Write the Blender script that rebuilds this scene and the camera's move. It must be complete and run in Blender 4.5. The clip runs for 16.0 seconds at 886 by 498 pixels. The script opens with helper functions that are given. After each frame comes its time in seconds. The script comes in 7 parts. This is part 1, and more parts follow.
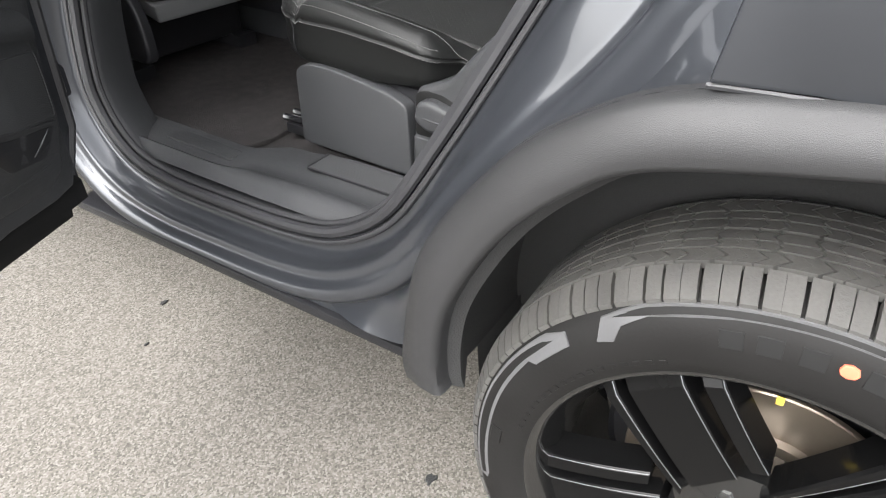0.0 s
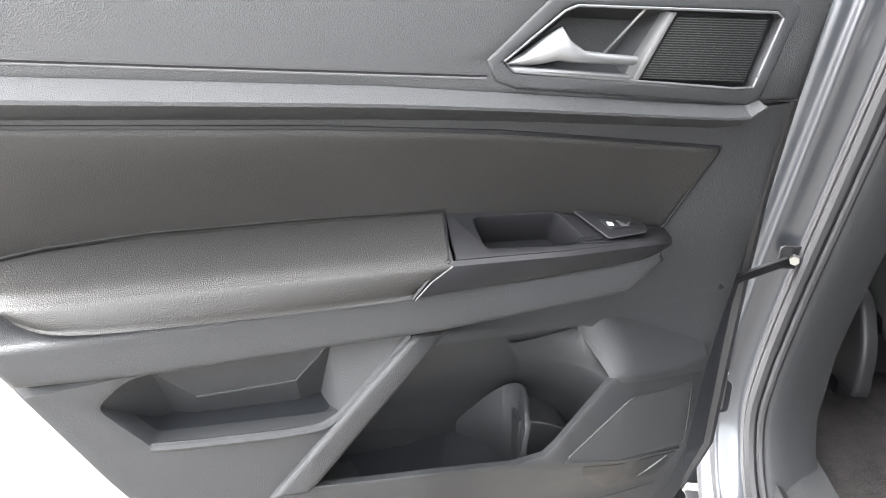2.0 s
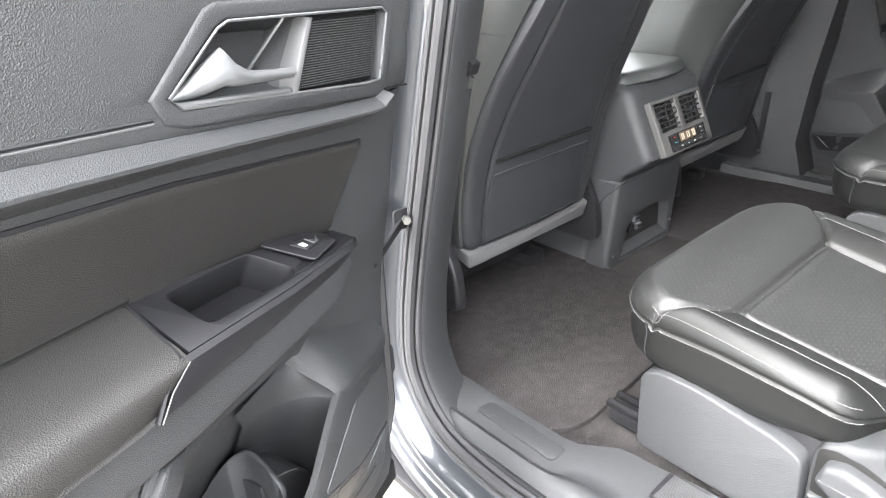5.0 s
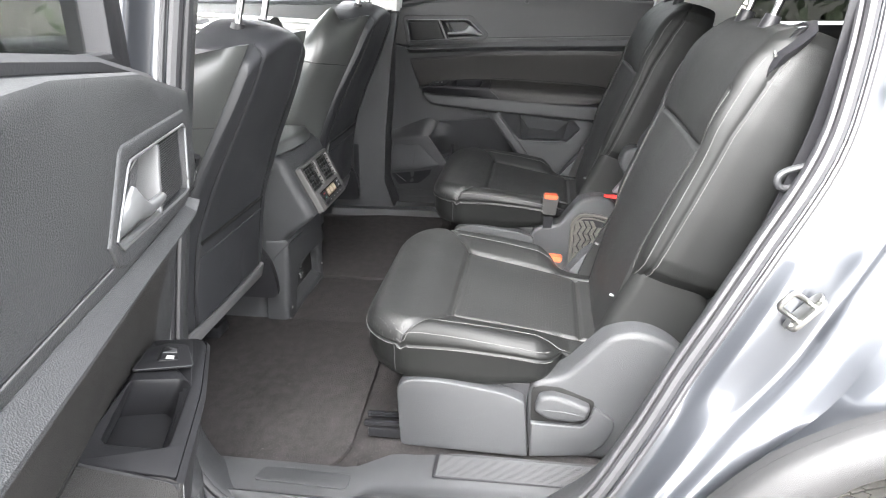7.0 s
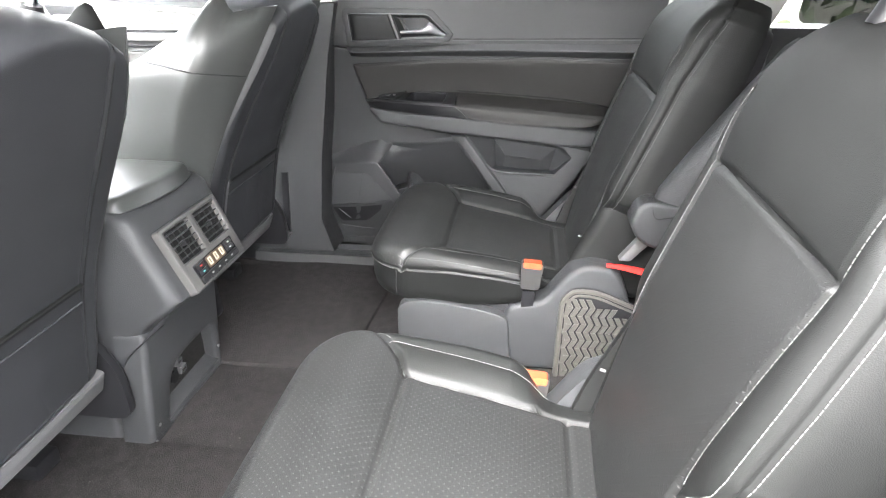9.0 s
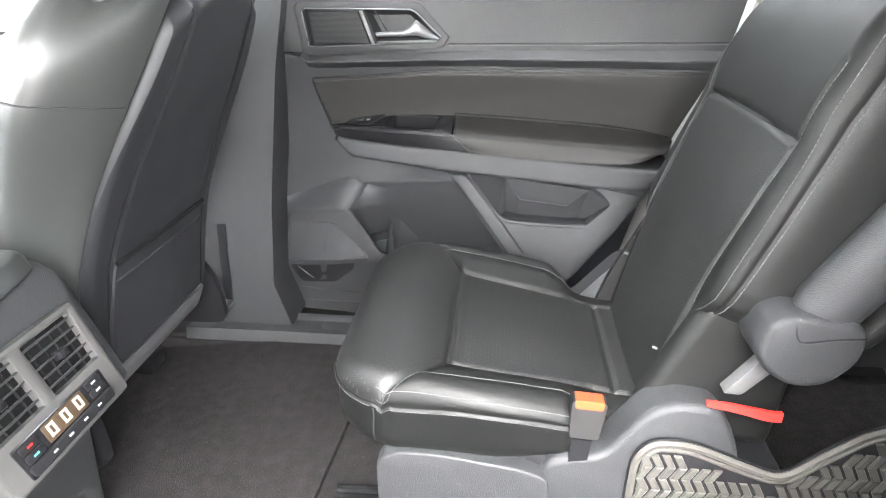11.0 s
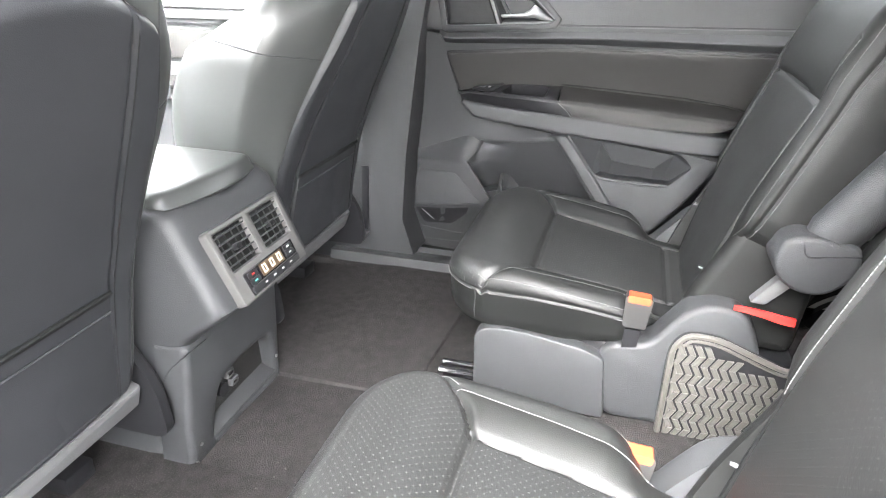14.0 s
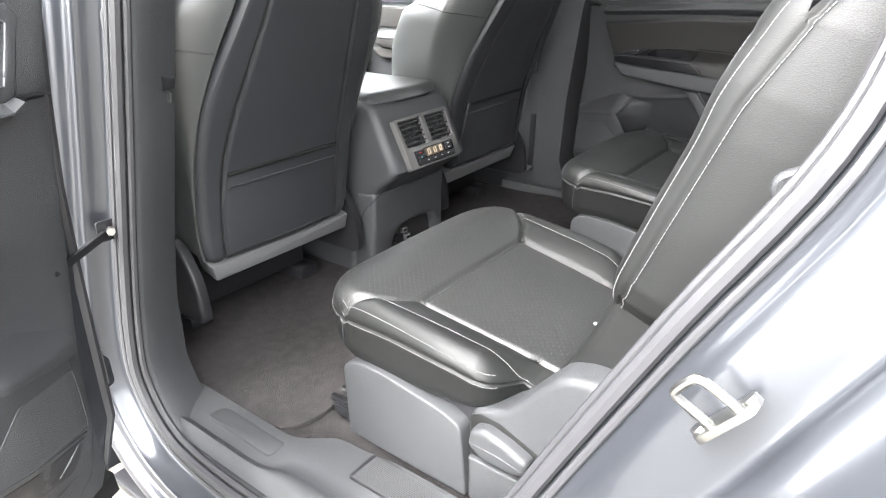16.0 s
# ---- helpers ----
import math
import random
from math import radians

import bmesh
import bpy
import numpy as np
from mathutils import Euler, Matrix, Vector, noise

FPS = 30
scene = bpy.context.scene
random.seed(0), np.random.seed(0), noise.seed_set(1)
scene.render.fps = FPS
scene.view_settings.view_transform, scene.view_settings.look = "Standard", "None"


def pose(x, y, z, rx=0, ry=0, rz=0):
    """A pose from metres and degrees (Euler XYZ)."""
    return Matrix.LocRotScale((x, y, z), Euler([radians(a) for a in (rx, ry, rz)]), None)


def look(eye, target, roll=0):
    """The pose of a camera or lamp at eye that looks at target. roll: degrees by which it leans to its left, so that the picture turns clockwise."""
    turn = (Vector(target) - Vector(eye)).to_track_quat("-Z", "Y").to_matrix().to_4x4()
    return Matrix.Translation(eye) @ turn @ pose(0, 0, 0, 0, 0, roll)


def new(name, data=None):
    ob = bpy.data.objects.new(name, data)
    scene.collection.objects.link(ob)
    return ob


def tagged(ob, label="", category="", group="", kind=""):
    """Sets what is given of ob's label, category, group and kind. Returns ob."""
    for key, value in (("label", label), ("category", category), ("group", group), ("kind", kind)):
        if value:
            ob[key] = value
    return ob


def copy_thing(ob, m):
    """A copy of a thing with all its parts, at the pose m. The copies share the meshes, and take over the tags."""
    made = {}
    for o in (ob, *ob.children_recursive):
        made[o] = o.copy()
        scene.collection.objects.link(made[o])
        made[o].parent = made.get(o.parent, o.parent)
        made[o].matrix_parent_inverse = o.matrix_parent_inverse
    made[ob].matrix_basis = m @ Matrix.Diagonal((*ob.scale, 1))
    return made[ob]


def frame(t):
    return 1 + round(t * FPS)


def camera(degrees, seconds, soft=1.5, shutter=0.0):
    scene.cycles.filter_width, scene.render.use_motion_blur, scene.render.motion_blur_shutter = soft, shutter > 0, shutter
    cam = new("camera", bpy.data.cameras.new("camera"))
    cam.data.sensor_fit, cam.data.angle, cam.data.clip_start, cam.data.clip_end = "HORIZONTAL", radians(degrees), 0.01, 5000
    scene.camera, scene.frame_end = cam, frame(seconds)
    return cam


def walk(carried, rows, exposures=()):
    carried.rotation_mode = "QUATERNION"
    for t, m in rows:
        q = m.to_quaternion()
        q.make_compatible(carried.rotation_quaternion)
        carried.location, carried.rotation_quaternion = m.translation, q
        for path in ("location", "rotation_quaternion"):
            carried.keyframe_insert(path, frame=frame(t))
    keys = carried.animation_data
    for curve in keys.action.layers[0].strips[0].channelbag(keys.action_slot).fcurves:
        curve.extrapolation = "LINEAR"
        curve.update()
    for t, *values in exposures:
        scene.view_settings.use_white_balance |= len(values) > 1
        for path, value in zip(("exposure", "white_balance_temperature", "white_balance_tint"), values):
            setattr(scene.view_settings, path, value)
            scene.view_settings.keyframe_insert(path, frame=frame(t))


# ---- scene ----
cam = camera(68.9, 16.0, soft=1.1)
PATH = [
    (0, (-1.517, 0.199, 1.059), (-0.116, 1.047, -0.089), 1.2),
    (0.5, (-1.434, 0.316, 1.093), (-0.296, 1.522, -0.026), 1.2),
    (0.6, (-1.422, 0.333, 1.094), (-0.342, 1.63, 0.021), 1.7),
    (1, (-1.373, 0.456, 1.142), (-0.602, 1.967, 0.081), 0.8),
    (1.5, (-1.306, 0.473, 1.216), (-1.17, 2.253, 0.315), -0.1),
    (2, (-1.246, 0.463, 1.263), (-1.487, 2.288, 0.482), -1.5),
    (2.5, (-1.221, 0.464, 1.277), (-1.581, 2.288, 0.54), -2.6),
    (3, (-1.216, 0.471, 1.279), (-1.598, 2.291, 0.544), -2.7),
    (3.5, (-1.223, 0.485, 1.278), (-1.573, 2.315, 0.55), -2.2),
    (4, (-1.276, 0.555, 1.28), (-1.313, 2.408, 0.53), -2.7),
    (4.5, (-1.35, 0.639, 1.281), (-0.733, 2.355, 0.46), -4.2),
    (5, (-1.431, 0.59, 1.286), (-0.282, 1.974, 0.412), -3.8),
    (5.2, (-1.483, 0.563, 1.295), (-0.177, 1.796, 0.416), -4.6),
    (7.3, (-1.696, 0.788, 1.379), (0.131, 1.046, 0.609), -0.9),
    (7.5, (-1.673, 0.787, 1.379), (0.157, 1.049, 0.617), -1.1),
    (8, (-1.517, 0.776, 1.367), (0.312, 1.047, 0.604), -1.1),
    (8.5, (-1.299, 0.745, 1.352), (0.524, 1.042, 0.586), -0.9),
    (9, (-1.097, 0.769, 1.335), (0.724, 1.002, 0.542), -0.0),
    (9.5, (-0.904, 0.826, 1.322), (0.918, 0.995, 0.516), 0.3),
    (10, (-0.734, 0.854, 1.323), (1.085, 1.019, 0.509), 0.7),
    (10.2, (-0.673, 0.857, 1.321), (1.144, 1.03, 0.501), 0.3),
    (12.5, (-0.528, 0.88, 1.244), (1.322, 1.029, 0.499), 0.3),
    (13, (-0.646, 0.844, 1.303), (1.165, 1.083, 0.491), -0.4),
    (13.5, (-0.789, 0.84, 1.271), (1.029, 1.125, 0.486), 0.7),
    (14, (-0.893, 0.795, 1.3), (0.862, 1.299, 0.483), 0.5),
    (14.5, (-0.981, 0.709, 1.289), (0.659, 1.51, 0.471), 0.8),
    (15, (-1.065, 0.621, 1.285), (0.451, 1.623, 0.451), 0.2),
    (15.4, (-1.168, 0.534, 1.282), (0.292, 1.628, 0.462), -0.3),
    (15.5, (-1.19, 0.503, 1.285), (0.249, 1.615, 0.453), -0.3),
    (16, (-1.298, 0.323, 1.267), (0.141, 1.451, 0.457), -1.2),
]
EXPOSURES = [(0.0, 3.0), (0.5, 3.25), (1.0, 3.75), (1.5, 4.6), (2.0, 4.8), (3.0, 4.8), (4.0, 4.9), (5.0, 5.05), (7.3, 4.6), (8.0, 4.7), (8.5, 5.0), (9.0, 5.4), (9.5, 5.6), (10.2, 5.75), (12.5, 6.15), (13.5, 6.05), (14.0, 5.9), (14.5, 5.9), (15.0, 5.85), (15.5, 5.5), (16.0, 4.85)]
walk(cam, [(t, look(eye, target, roll)) for t, eye, target, roll in PATH], EXPOSURES)

from mathutils.geometry import tessellate_polygon

GZ = -0.06          # ground height

# ---- light ----
world = bpy.data.worlds.new("overcast_sky")
scene.world = world
world.use_nodes = True
wn = world.node_tree
sky = wn.nodes.new("ShaderNodeTexSky")
sky.sky_type = "NISHITA"
sky.sun_disc = False
sky.sun_elevation, sky.sun_rotation = radians(50), radians(278)
sky.air_density, sky.dust_density, sky.ozone_density = 1.0, 4.0, 1.0
haze = wn.nodes.new("ShaderNodeHueSaturation")
haze.inputs["Saturation"].default_value = 0.1
wn.links.new(sky.outputs[0], haze.inputs["Color"])
wn.links.new(haze.outputs[0], wn.nodes["Background"].inputs[0])
wn.nodes["Background"].inputs[1].default_value = 0.15
sun_data = bpy.data.lights.new("sun", "SUN")
sun_data.energy, sun_data.angle, sun_data.color = 0.3, radians(90), (1.0, 0.975, 0.94)
sun = new("sun", sun_data)
sun.matrix_world = look((-3.2, 0.45, 3.6), (0, 0, 0))


# ---- materials ----
def material(name, color, rough=0.5, metal=0.0, grain=400.0, bump=0.0, vary=0.12, vary_scale=4.0, coat=0.0, spec=0.5,
             rough_vary=0.08, color2=None, bump_dist=0.001, cells=False):
    """A procedural surface: two scales of variation in colour and gloss, and a fine relief."""
    m = bpy.data.materials.new(name)
    m.use_nodes = True
    nt = m.node_tree
    b = nt.nodes["Principled BSDF"]
    tc = nt.nodes.new("ShaderNodeTexCoord")
    big = nt.nodes.new("ShaderNodeTexNoise")
    big.inputs["Scale"].default_value, big.inputs["Detail"].default_value = vary_scale, 6
    small = nt.nodes.new("ShaderNodeTexVoronoi" if cells else "ShaderNodeTexNoise")
    small.inputs["Scale"].default_value = grain
    nt.links.new(tc.outputs["Object"], big.inputs["Vector"])
    nt.links.new(tc.outputs["Object"], small.inputs["Vector"])
    fine = small.outputs["Distance"] if cells else small.outputs["Fac"]
    ramp = nt.nodes.new("ShaderNodeMix")
    ramp.data_type = "RGBA"
    c2 = color2 or [c * (1 + vary) for c in color]
    c1 = color if color2 else [c * (1 - vary) for c in color]
    ramp.inputs[6].default_value, ramp.inputs[7].default_value = (*c1, 1), (*c2, 1)
    add = nt.nodes.new("ShaderNodeMath")
    add.operation = "MULTIPLY_ADD"
    add.inputs[1].default_value, add.inputs[2].default_value = 0.35, -0.175
    nt.links.new(fine, add.inputs[0])
    add2 = nt.nodes.new("ShaderNodeMath")
    nt.links.new(big.outputs["Fac"], add2.inputs[0])
    nt.links.new(add.outputs[0], add2.inputs[1])
    add2.use_clamp = True
    nt.links.new(add2.outputs[0], ramp.inputs[0])
    nt.links.new(ramp.outputs[2], b.inputs["Base Color"])
    rr = nt.nodes.new("ShaderNodeMapRange")
    rr.inputs[1].default_value, rr.inputs[2].default_value = 0.3, 0.7
    rr.inputs[3].default_value, rr.inputs[4].default_value = max(rough - rough_vary, 0.02), min(rough + rough_vary, 1)
    nt.links.new(big.outputs["Fac"], rr.inputs[0])
    nt.links.new(rr.outputs[0], b.inputs["Roughness"])
    b.inputs["Metallic"].default_value = metal
    b.inputs["Specular IOR Level"].default_value = spec
    b.inputs["Coat Weight"].default_value = coat
    b.inputs["Coat Roughness"].default_value = 0.04
    if bump:
        bp = nt.nodes.new("ShaderNodeBump")
        bp.inputs["Strength"].default_value, bp.inputs["Distance"].default_value = bump, bump_dist
        nt.links.new(fine, bp.inputs["Height"])
        nt.links.new(bp.outputs[0], b.inputs["Normal"])
    return m


def perforated(name, color, rough, pitch, hole_tone=(0.026, 0.026, 0.025)):
    """Leather with rows of small punched holes, laid out in the panel's own coordinates."""
    m = material(name, color, rough, grain=900, bump=0.25, cells=True)
    nt = m.node_tree
    b = nt.nodes["Principled BSDF"]
    uv = nt.nodes.new("ShaderNodeUVMap")
    uv.uv_map = "plan"
    rot = nt.nodes.new("ShaderNodeMapping")
    rot.inputs["Rotation"].default_value = (0, 0, radians(45))
    vor = nt.nodes.new("ShaderNodeTexVoronoi")
    vor.voronoi_dimensions = "2D"
    vor.inputs["Scale"].default_value, vor.inputs["Randomness"].default_value = 1 / pitch, 0.0
    nt.links.new(uv.outputs[0], rot.inputs["Vector"])
    nt.links.new(rot.outputs[0], vor.inputs["Vector"])
    hole = nt.nodes.new("ShaderNodeMapRange")
    hole.inputs[1].default_value, hole.inputs[2].default_value = 0.09, 0.15
    nt.links.new(vor.outputs["Distance"], hole.inputs[0])
    old = b.inputs["Base Color"].links[0].from_socket
    mix = nt.nodes.new("ShaderNodeMix")
    mix.data_type = "RGBA"
    mix.inputs[6].default_value = (*hole_tone, 1)
    nt.links.new(hole.outputs[0], mix.inputs[0])
    nt.links.new(old, mix.inputs[7])
    nt.links.new(mix.outputs[2], b.inputs["Base Color"])
    bp = nt.nodes.new("ShaderNodeBump")
    bp.inputs["Strength"].default_value, bp.inputs["Distance"].default_value = 0.6, 0.001
    nt.links.new(hole.outputs[0], bp.inputs["Height"])
    nt.links.new(b.inputs["Normal"].links[0].from_socket, bp.inputs["Normal"])
    nt.links.new(bp.outputs[0], b.inputs["Normal"])
    return m


M_LEATHER = material("black_leather", (0.0058, 0.0061, 0.0060), 0.55, spec=0.25, grain=750, bump=0.3, cells=True, vary=0.25, bump_dist=0.0006)
M_PERF = perforated("perforated_black_leather", (0.0068, 0.0070, 0.0070), 0.50, 0.0085, (0.025, 0.025, 0.024))
M_PERF_B = perforated("fine_perforated_leather", (0.0074, 0.0076, 0.0076), 0.47, 0.0085, (0.013, 0.013, 0.013))
M_STITCH = material("pale_grey_thread", (0.09, 0.09, 0.088), 0.75, grain=2000, bump=0.4)
M_PLASTIC = material("grained_grey_plastic", (0.0265, 0.0273, 0.0290), 0.48, spec=0.36, grain=820, bump=0.55, cells=True, vary=0.16, bump_dist=0.0009)
M_SOFT = material("soft_touch_dark_trim", (0.022, 0.0228, 0.024), 0.50, grain=760, bump=0.55, cells=True, vary=0.16, bump_dist=0.0010)
M_INSERT = material("dark_leatherette", (0.0175, 0.0168, 0.0163), 0.45, spec=0.32, grain=820, bump=0.55, cells=True, vary=0.22, bump_dist=0.0010)
M_BLACK = material("black_plastic", (0.0105, 0.0105, 0.0118), 0.40, spec=0.24, grain=900, bump=0.2, vary=0.15)
M_GLOSS = material("gloss_black", (0.008, 0.008, 0.009), 0.12, grain=50, vary=0.1, coat=0.6)
M_RUBBER = material("black_rubber_seal", (0.018, 0.018, 0.020), 0.55, grain=300, bump=0.2, vary=0.2)
M_PAINT = material("metallic_grey_paint", (0.034, 0.0365, 0.042), 0.30, metal=0.55, grain=2500, vary=0.07, vary_scale=3, coat=0.55, rough_vary=0.02)
M_CLAD = material("grey_wheel_arch_plastic", (0.0165, 0.0165, 0.0172), 0.5, spec=0.4, grain=1200, bump=0.5, cells=True, vary=0.08, bump_dist=0.0005)
M_CHROME = material("satin_chrome", (0.72, 0.72, 0.73), 0.18, metal=1.0, grain=100, vary=0.03)
M_STEEL = material("bright_steel", (0.30, 0.30, 0.29), 0.40, metal=1.0, grain=200, vary=0.1)
M_SILVER = material("silver_plastic", (0.17, 0.173, 0.178), 0.38, metal=0.7, grain=900, vary=0.06)
M_GREYTRIM = material("mid_grey_plastic", (0.075, 0.075, 0.077), 0.5, grain=900, bump=0.3, vary=0.08)
M_SURROUND = material("warm_grey_vent_plastic", (0.050, 0.049, 0.048), 0.45, grain=900, bump=0.3, vary=0.08)


def carpet():
    """Short pile: worn patches, tufts of two tones and a few pale specks."""
    m = material("charcoal_carpet", (0.024, 0.0222, 0.0226), 0.95, grain=520, bump=1.0, vary=0.3, vary_scale=9, bump_dist=0.004, spec=0.05)
    nt = m.node_tree
    b = nt.nodes["Principled BSDF"]
    tc = nt.nodes["Texture Coordinate"]
    old = b.inputs["Base Color"].links[0].from_socket
    for scale, detail, lo, hi, tone in ((38, 8, 0.40, 0.72, (0.043, 0.040, 0.040)), (330, 2, 0.52, 0.70, (0.062, 0.058, 0.056)), (95, 3, 0.735, 0.76, (0.10, 0.095, 0.09))):
        tex = nt.nodes.new("ShaderNodeTexNoise")
        tex.inputs["Scale"].default_value, tex.inputs["Detail"].default_value = scale, detail
        nt.links.new(tc.outputs["Object"], tex.inputs["Vector"])
        amount = nt.nodes.new("ShaderNodeMapRange")
        amount.inputs[1].default_value, amount.inputs[2].default_value, amount.inputs[4].default_value = lo, hi, 0.6
        nt.links.new(tex.outputs["Fac"], amount.inputs[0])
        mix = nt.nodes.new("ShaderNodeMix")
        mix.data_type = "RGBA"
        mix.inputs[7].default_value = (*tone, 1)
        nt.links.new(amount.outputs[0], mix.inputs[0])
        nt.links.new(old, mix.inputs[6])
        old = mix.outputs[2]
    nt.links.new(old, b.inputs["Base Color"])
    return m


M_CARPET = carpet()
M_MAT = material("dusty_rubber_mat", (0.055, 0.052, 0.047), 0.65, grain=500, bump=0.3, vary=0.2)
M_TYRE = material("new_tyre_rubber", (0.0075, 0.0072, 0.0070), 0.60, spec=0.14, grain=250, bump=0.25, vary=0.25, vary_scale=9)
M_TREAD = material("dusty_tread_rubber", (0.016, 0.0155, 0.0147), 0.72, grain=260, bump=0.4, vary=0.75, vary_scale=22, color2=(0.055, 0.053, 0.049))
M_RIM = material("gloss_black_alloy", (0.006, 0.006, 0.006), 0.14, grain=100, vary=0.15, coat=0.8)
M_VENT = material("deep_black_plastic", (0.006, 0.006, 0.006), 0.6, grain=500, vary=0.2, spec=0.2)
M_VINYL = material("dark_blue_grey_vinyl", (0.0172, 0.0178, 0.0200), 0.50, spec=0.38, grain=800, bump=0.25, cells=True, vary=0.15, bump_dist=0.0006)
M_SIDE = material("smooth_side_vinyl", (0.031, 0.0326, 0.0320), 0.36, spec=0.56, grain=800, bump=0.2, cells=True, vary=0.12, bump_dist=0.0005)
M_GRILLE2 = material("fine_ribbed_plastic", (0.029, 0.030, 0.032), 0.55, grain=900, bump=0.8, vary=0.1, cells=True)
M_RIM2 = material("satin_black_alloy", (0.0035, 0.0035, 0.0036), 0.16, spec=0.12, grain=100, vary=0.15, coat=0.0)
# tyre rubber with its reflected sheen put into a paler base colour
M_PAINTED_SHEEN = material("tyre_band_painted_sheen", (0.058, 0.058, 0.060), 0.36, grain=300, bump=0.15, vary=0.2, vary_scale=20)
M_RED = material("red_webbing", (0.60, 0.022, 0.018), 0.5, grain=800, bump=0.3)
M_BRIGHT = material("bright_satin_silver", (0.42, 0.42, 0.41), 0.32, metal=0.5, grain=900, vary=0.05)
M_DECOR = material("pale_grey_decor", (0.115, 0.112, 0.105), 0.35, grain=300, bump=0.1, vary=0.2, vary_scale=12)
M_TEAL = material("teal_mark", (0.08, 0.30, 0.30), 0.5, grain=300)
M_BUCKLE = material("dark_grey_buckle_plastic", (0.020, 0.0195, 0.0195), 0.45, grain=600, bump=0.2)
M_ORANGE = material("orange_release_button", (0.34, 0.052, 0.018), 0.45, grain=300)
M_YELLOW = material("yellow_paint_mark", (0.75, 0.55, 0.08), 0.5, grain=300)
M_DOT = material("orange_red_paint_dot", (0.62, 0.10, 0.05), 0.6, grain=300)
M_LINER = material("black_felt_liner", (0.012, 0.012, 0.012), 0.95, grain=400, bump=0.8, vary=0.4)
M_DISC = material("brake_disc_iron", (0.30, 0.25, 0.20), 0.35, metal=0.9, grain=120, vary=0.15)
M_HEADLINER = material("grey_headliner", (0.42, 0.42, 0.41), 0.9, grain=500, bump=0.3)
M_PALE = material("pale_grey_trim", (0.40, 0.40, 0.39), 0.75, grain=500, bump=0.3, vary=0.06)
M_LEAF = material("hedge_leaf", (0.07, 0.085, 0.05), 0.6, grain=30, vary=0.5, vary_scale=8)

M_GLASS = bpy.data.materials.new("tinted_glass")
M_GLASS.use_nodes = True
g = M_GLASS.node_tree.nodes["Principled BSDF"]
g.inputs["Base Color"].default_value = (0.10, 0.106, 0.104, 1)
g.inputs["Roughness"].default_value, g.inputs["IOR"].default_value = 0.0, 1.05
g.inputs["Transmission Weight"].default_value = 1.0

M_PRIVACY = bpy.data.materials.new("dark_privacy_glass")
M_PRIVACY.use_nodes = True
g = M_PRIVACY.node_tree.nodes["Principled BSDF"]
g.inputs["Base Color"].default_value = (0.03, 0.032, 0.031, 1)
g.inputs["Roughness"].default_value, g.inputs["IOR"].default_value = 0.0, 1.05
g.inputs["Transmission Weight"].default_value = 1.0

M_CLEAR = bpy.data.materials.new("clear_glass")
M_CLEAR.use_nodes = True
g = M_CLEAR.node_tree.nodes["Principled BSDF"]
g.inputs["Base Color"].default_value = (0.90, 0.92, 0.91, 1)
g.inputs["Roughness"].default_value, g.inputs["IOR"].default_value = 0.0, 1.05
g.inputs["Transmission Weight"].default_value = 1.0

M_LCD = bpy.data.materials.new("lit_display_segments")
M_LCD.use_nodes = True
g = M_LCD.node_tree.nodes["Principled BSDF"]
g.inputs["Base Color"].default_value = (0.12, 0.10, 0.08, 1)
g.inputs["Emission Color"].default_value = (1.0, 0.86, 0.66, 1)
g.inputs["Emission Strength"].default_value = 0.03

M_AMBER = bpy.data.materials.new("amber_display_glow")
M_AMBER.use_nodes = True
g = M_AMBER.node_tree.nodes["Principled BSDF"]
g.inputs["Base Color"].default_value = (0.03, 0.02, 0.012, 1)
g.inputs["Emission Color"].default_value = (1.0, 0.60, 0.25, 1)
g.inputs["Emission Strength"].default_value = 0.0008


# ---- building helpers ----
def thing(name, at, label, category, group="", kind=""):
    return tagged_empty(new(name), at, label, category, group, kind)


def tagged_empty(ob, at, label, category, group, kind):
    ob.location = at
    ob.empty_display_size = 0.1
    return tagged(ob, label, category, group, kind)


def part(name, bm, mat, parent=None, label="", sharp=35.0, flat=False):
    """Links a bmesh, built in world coordinates, as one mesh under a thing or a part."""
    bmesh.ops.remove_doubles(bm, verts=bm.verts, dist=1e-6)
    bmesh.ops.recalc_face_normals(bm, faces=bm.faces)
    me = bpy.data.meshes.new(name)
    bm.to_mesh(me)
    bm.free()
    me.materials.append(mat)
    if not flat:
        me.polygons.foreach_set("use_smooth", [True] * len(me.polygons))
        me.set_sharp_from_angle(angle=radians(sharp))
    ob = new(name, me)
    if parent is not None:
        ob.parent = parent
        if parent.type == "EMPTY":
            ob.matrix_parent_inverse = Matrix.Translation(-Vector(parent.location))
    if label:
        tagged(ob, label)
    return ob


def structure(name, bm, mat, label, category="", **kw):
    return tagged(part(name, bm, mat, None, "", **kw), label, category or name, kind="structure")


def xyz(a, b, d):
    return Vector((a, b, d))


def side(sign):
    """Maps (y, z, outward) to the world on the car's left (-1) or right (+1)."""
    return lambda a, b, d: Vector((sign * d, a, b))


def signed_area(p):
    return 0.5 * sum(p[i][0] * p[(i + 1) % len(p)][1] - p[(i + 1) % len(p)][0] * p[i][1] for i in range(len(p)))


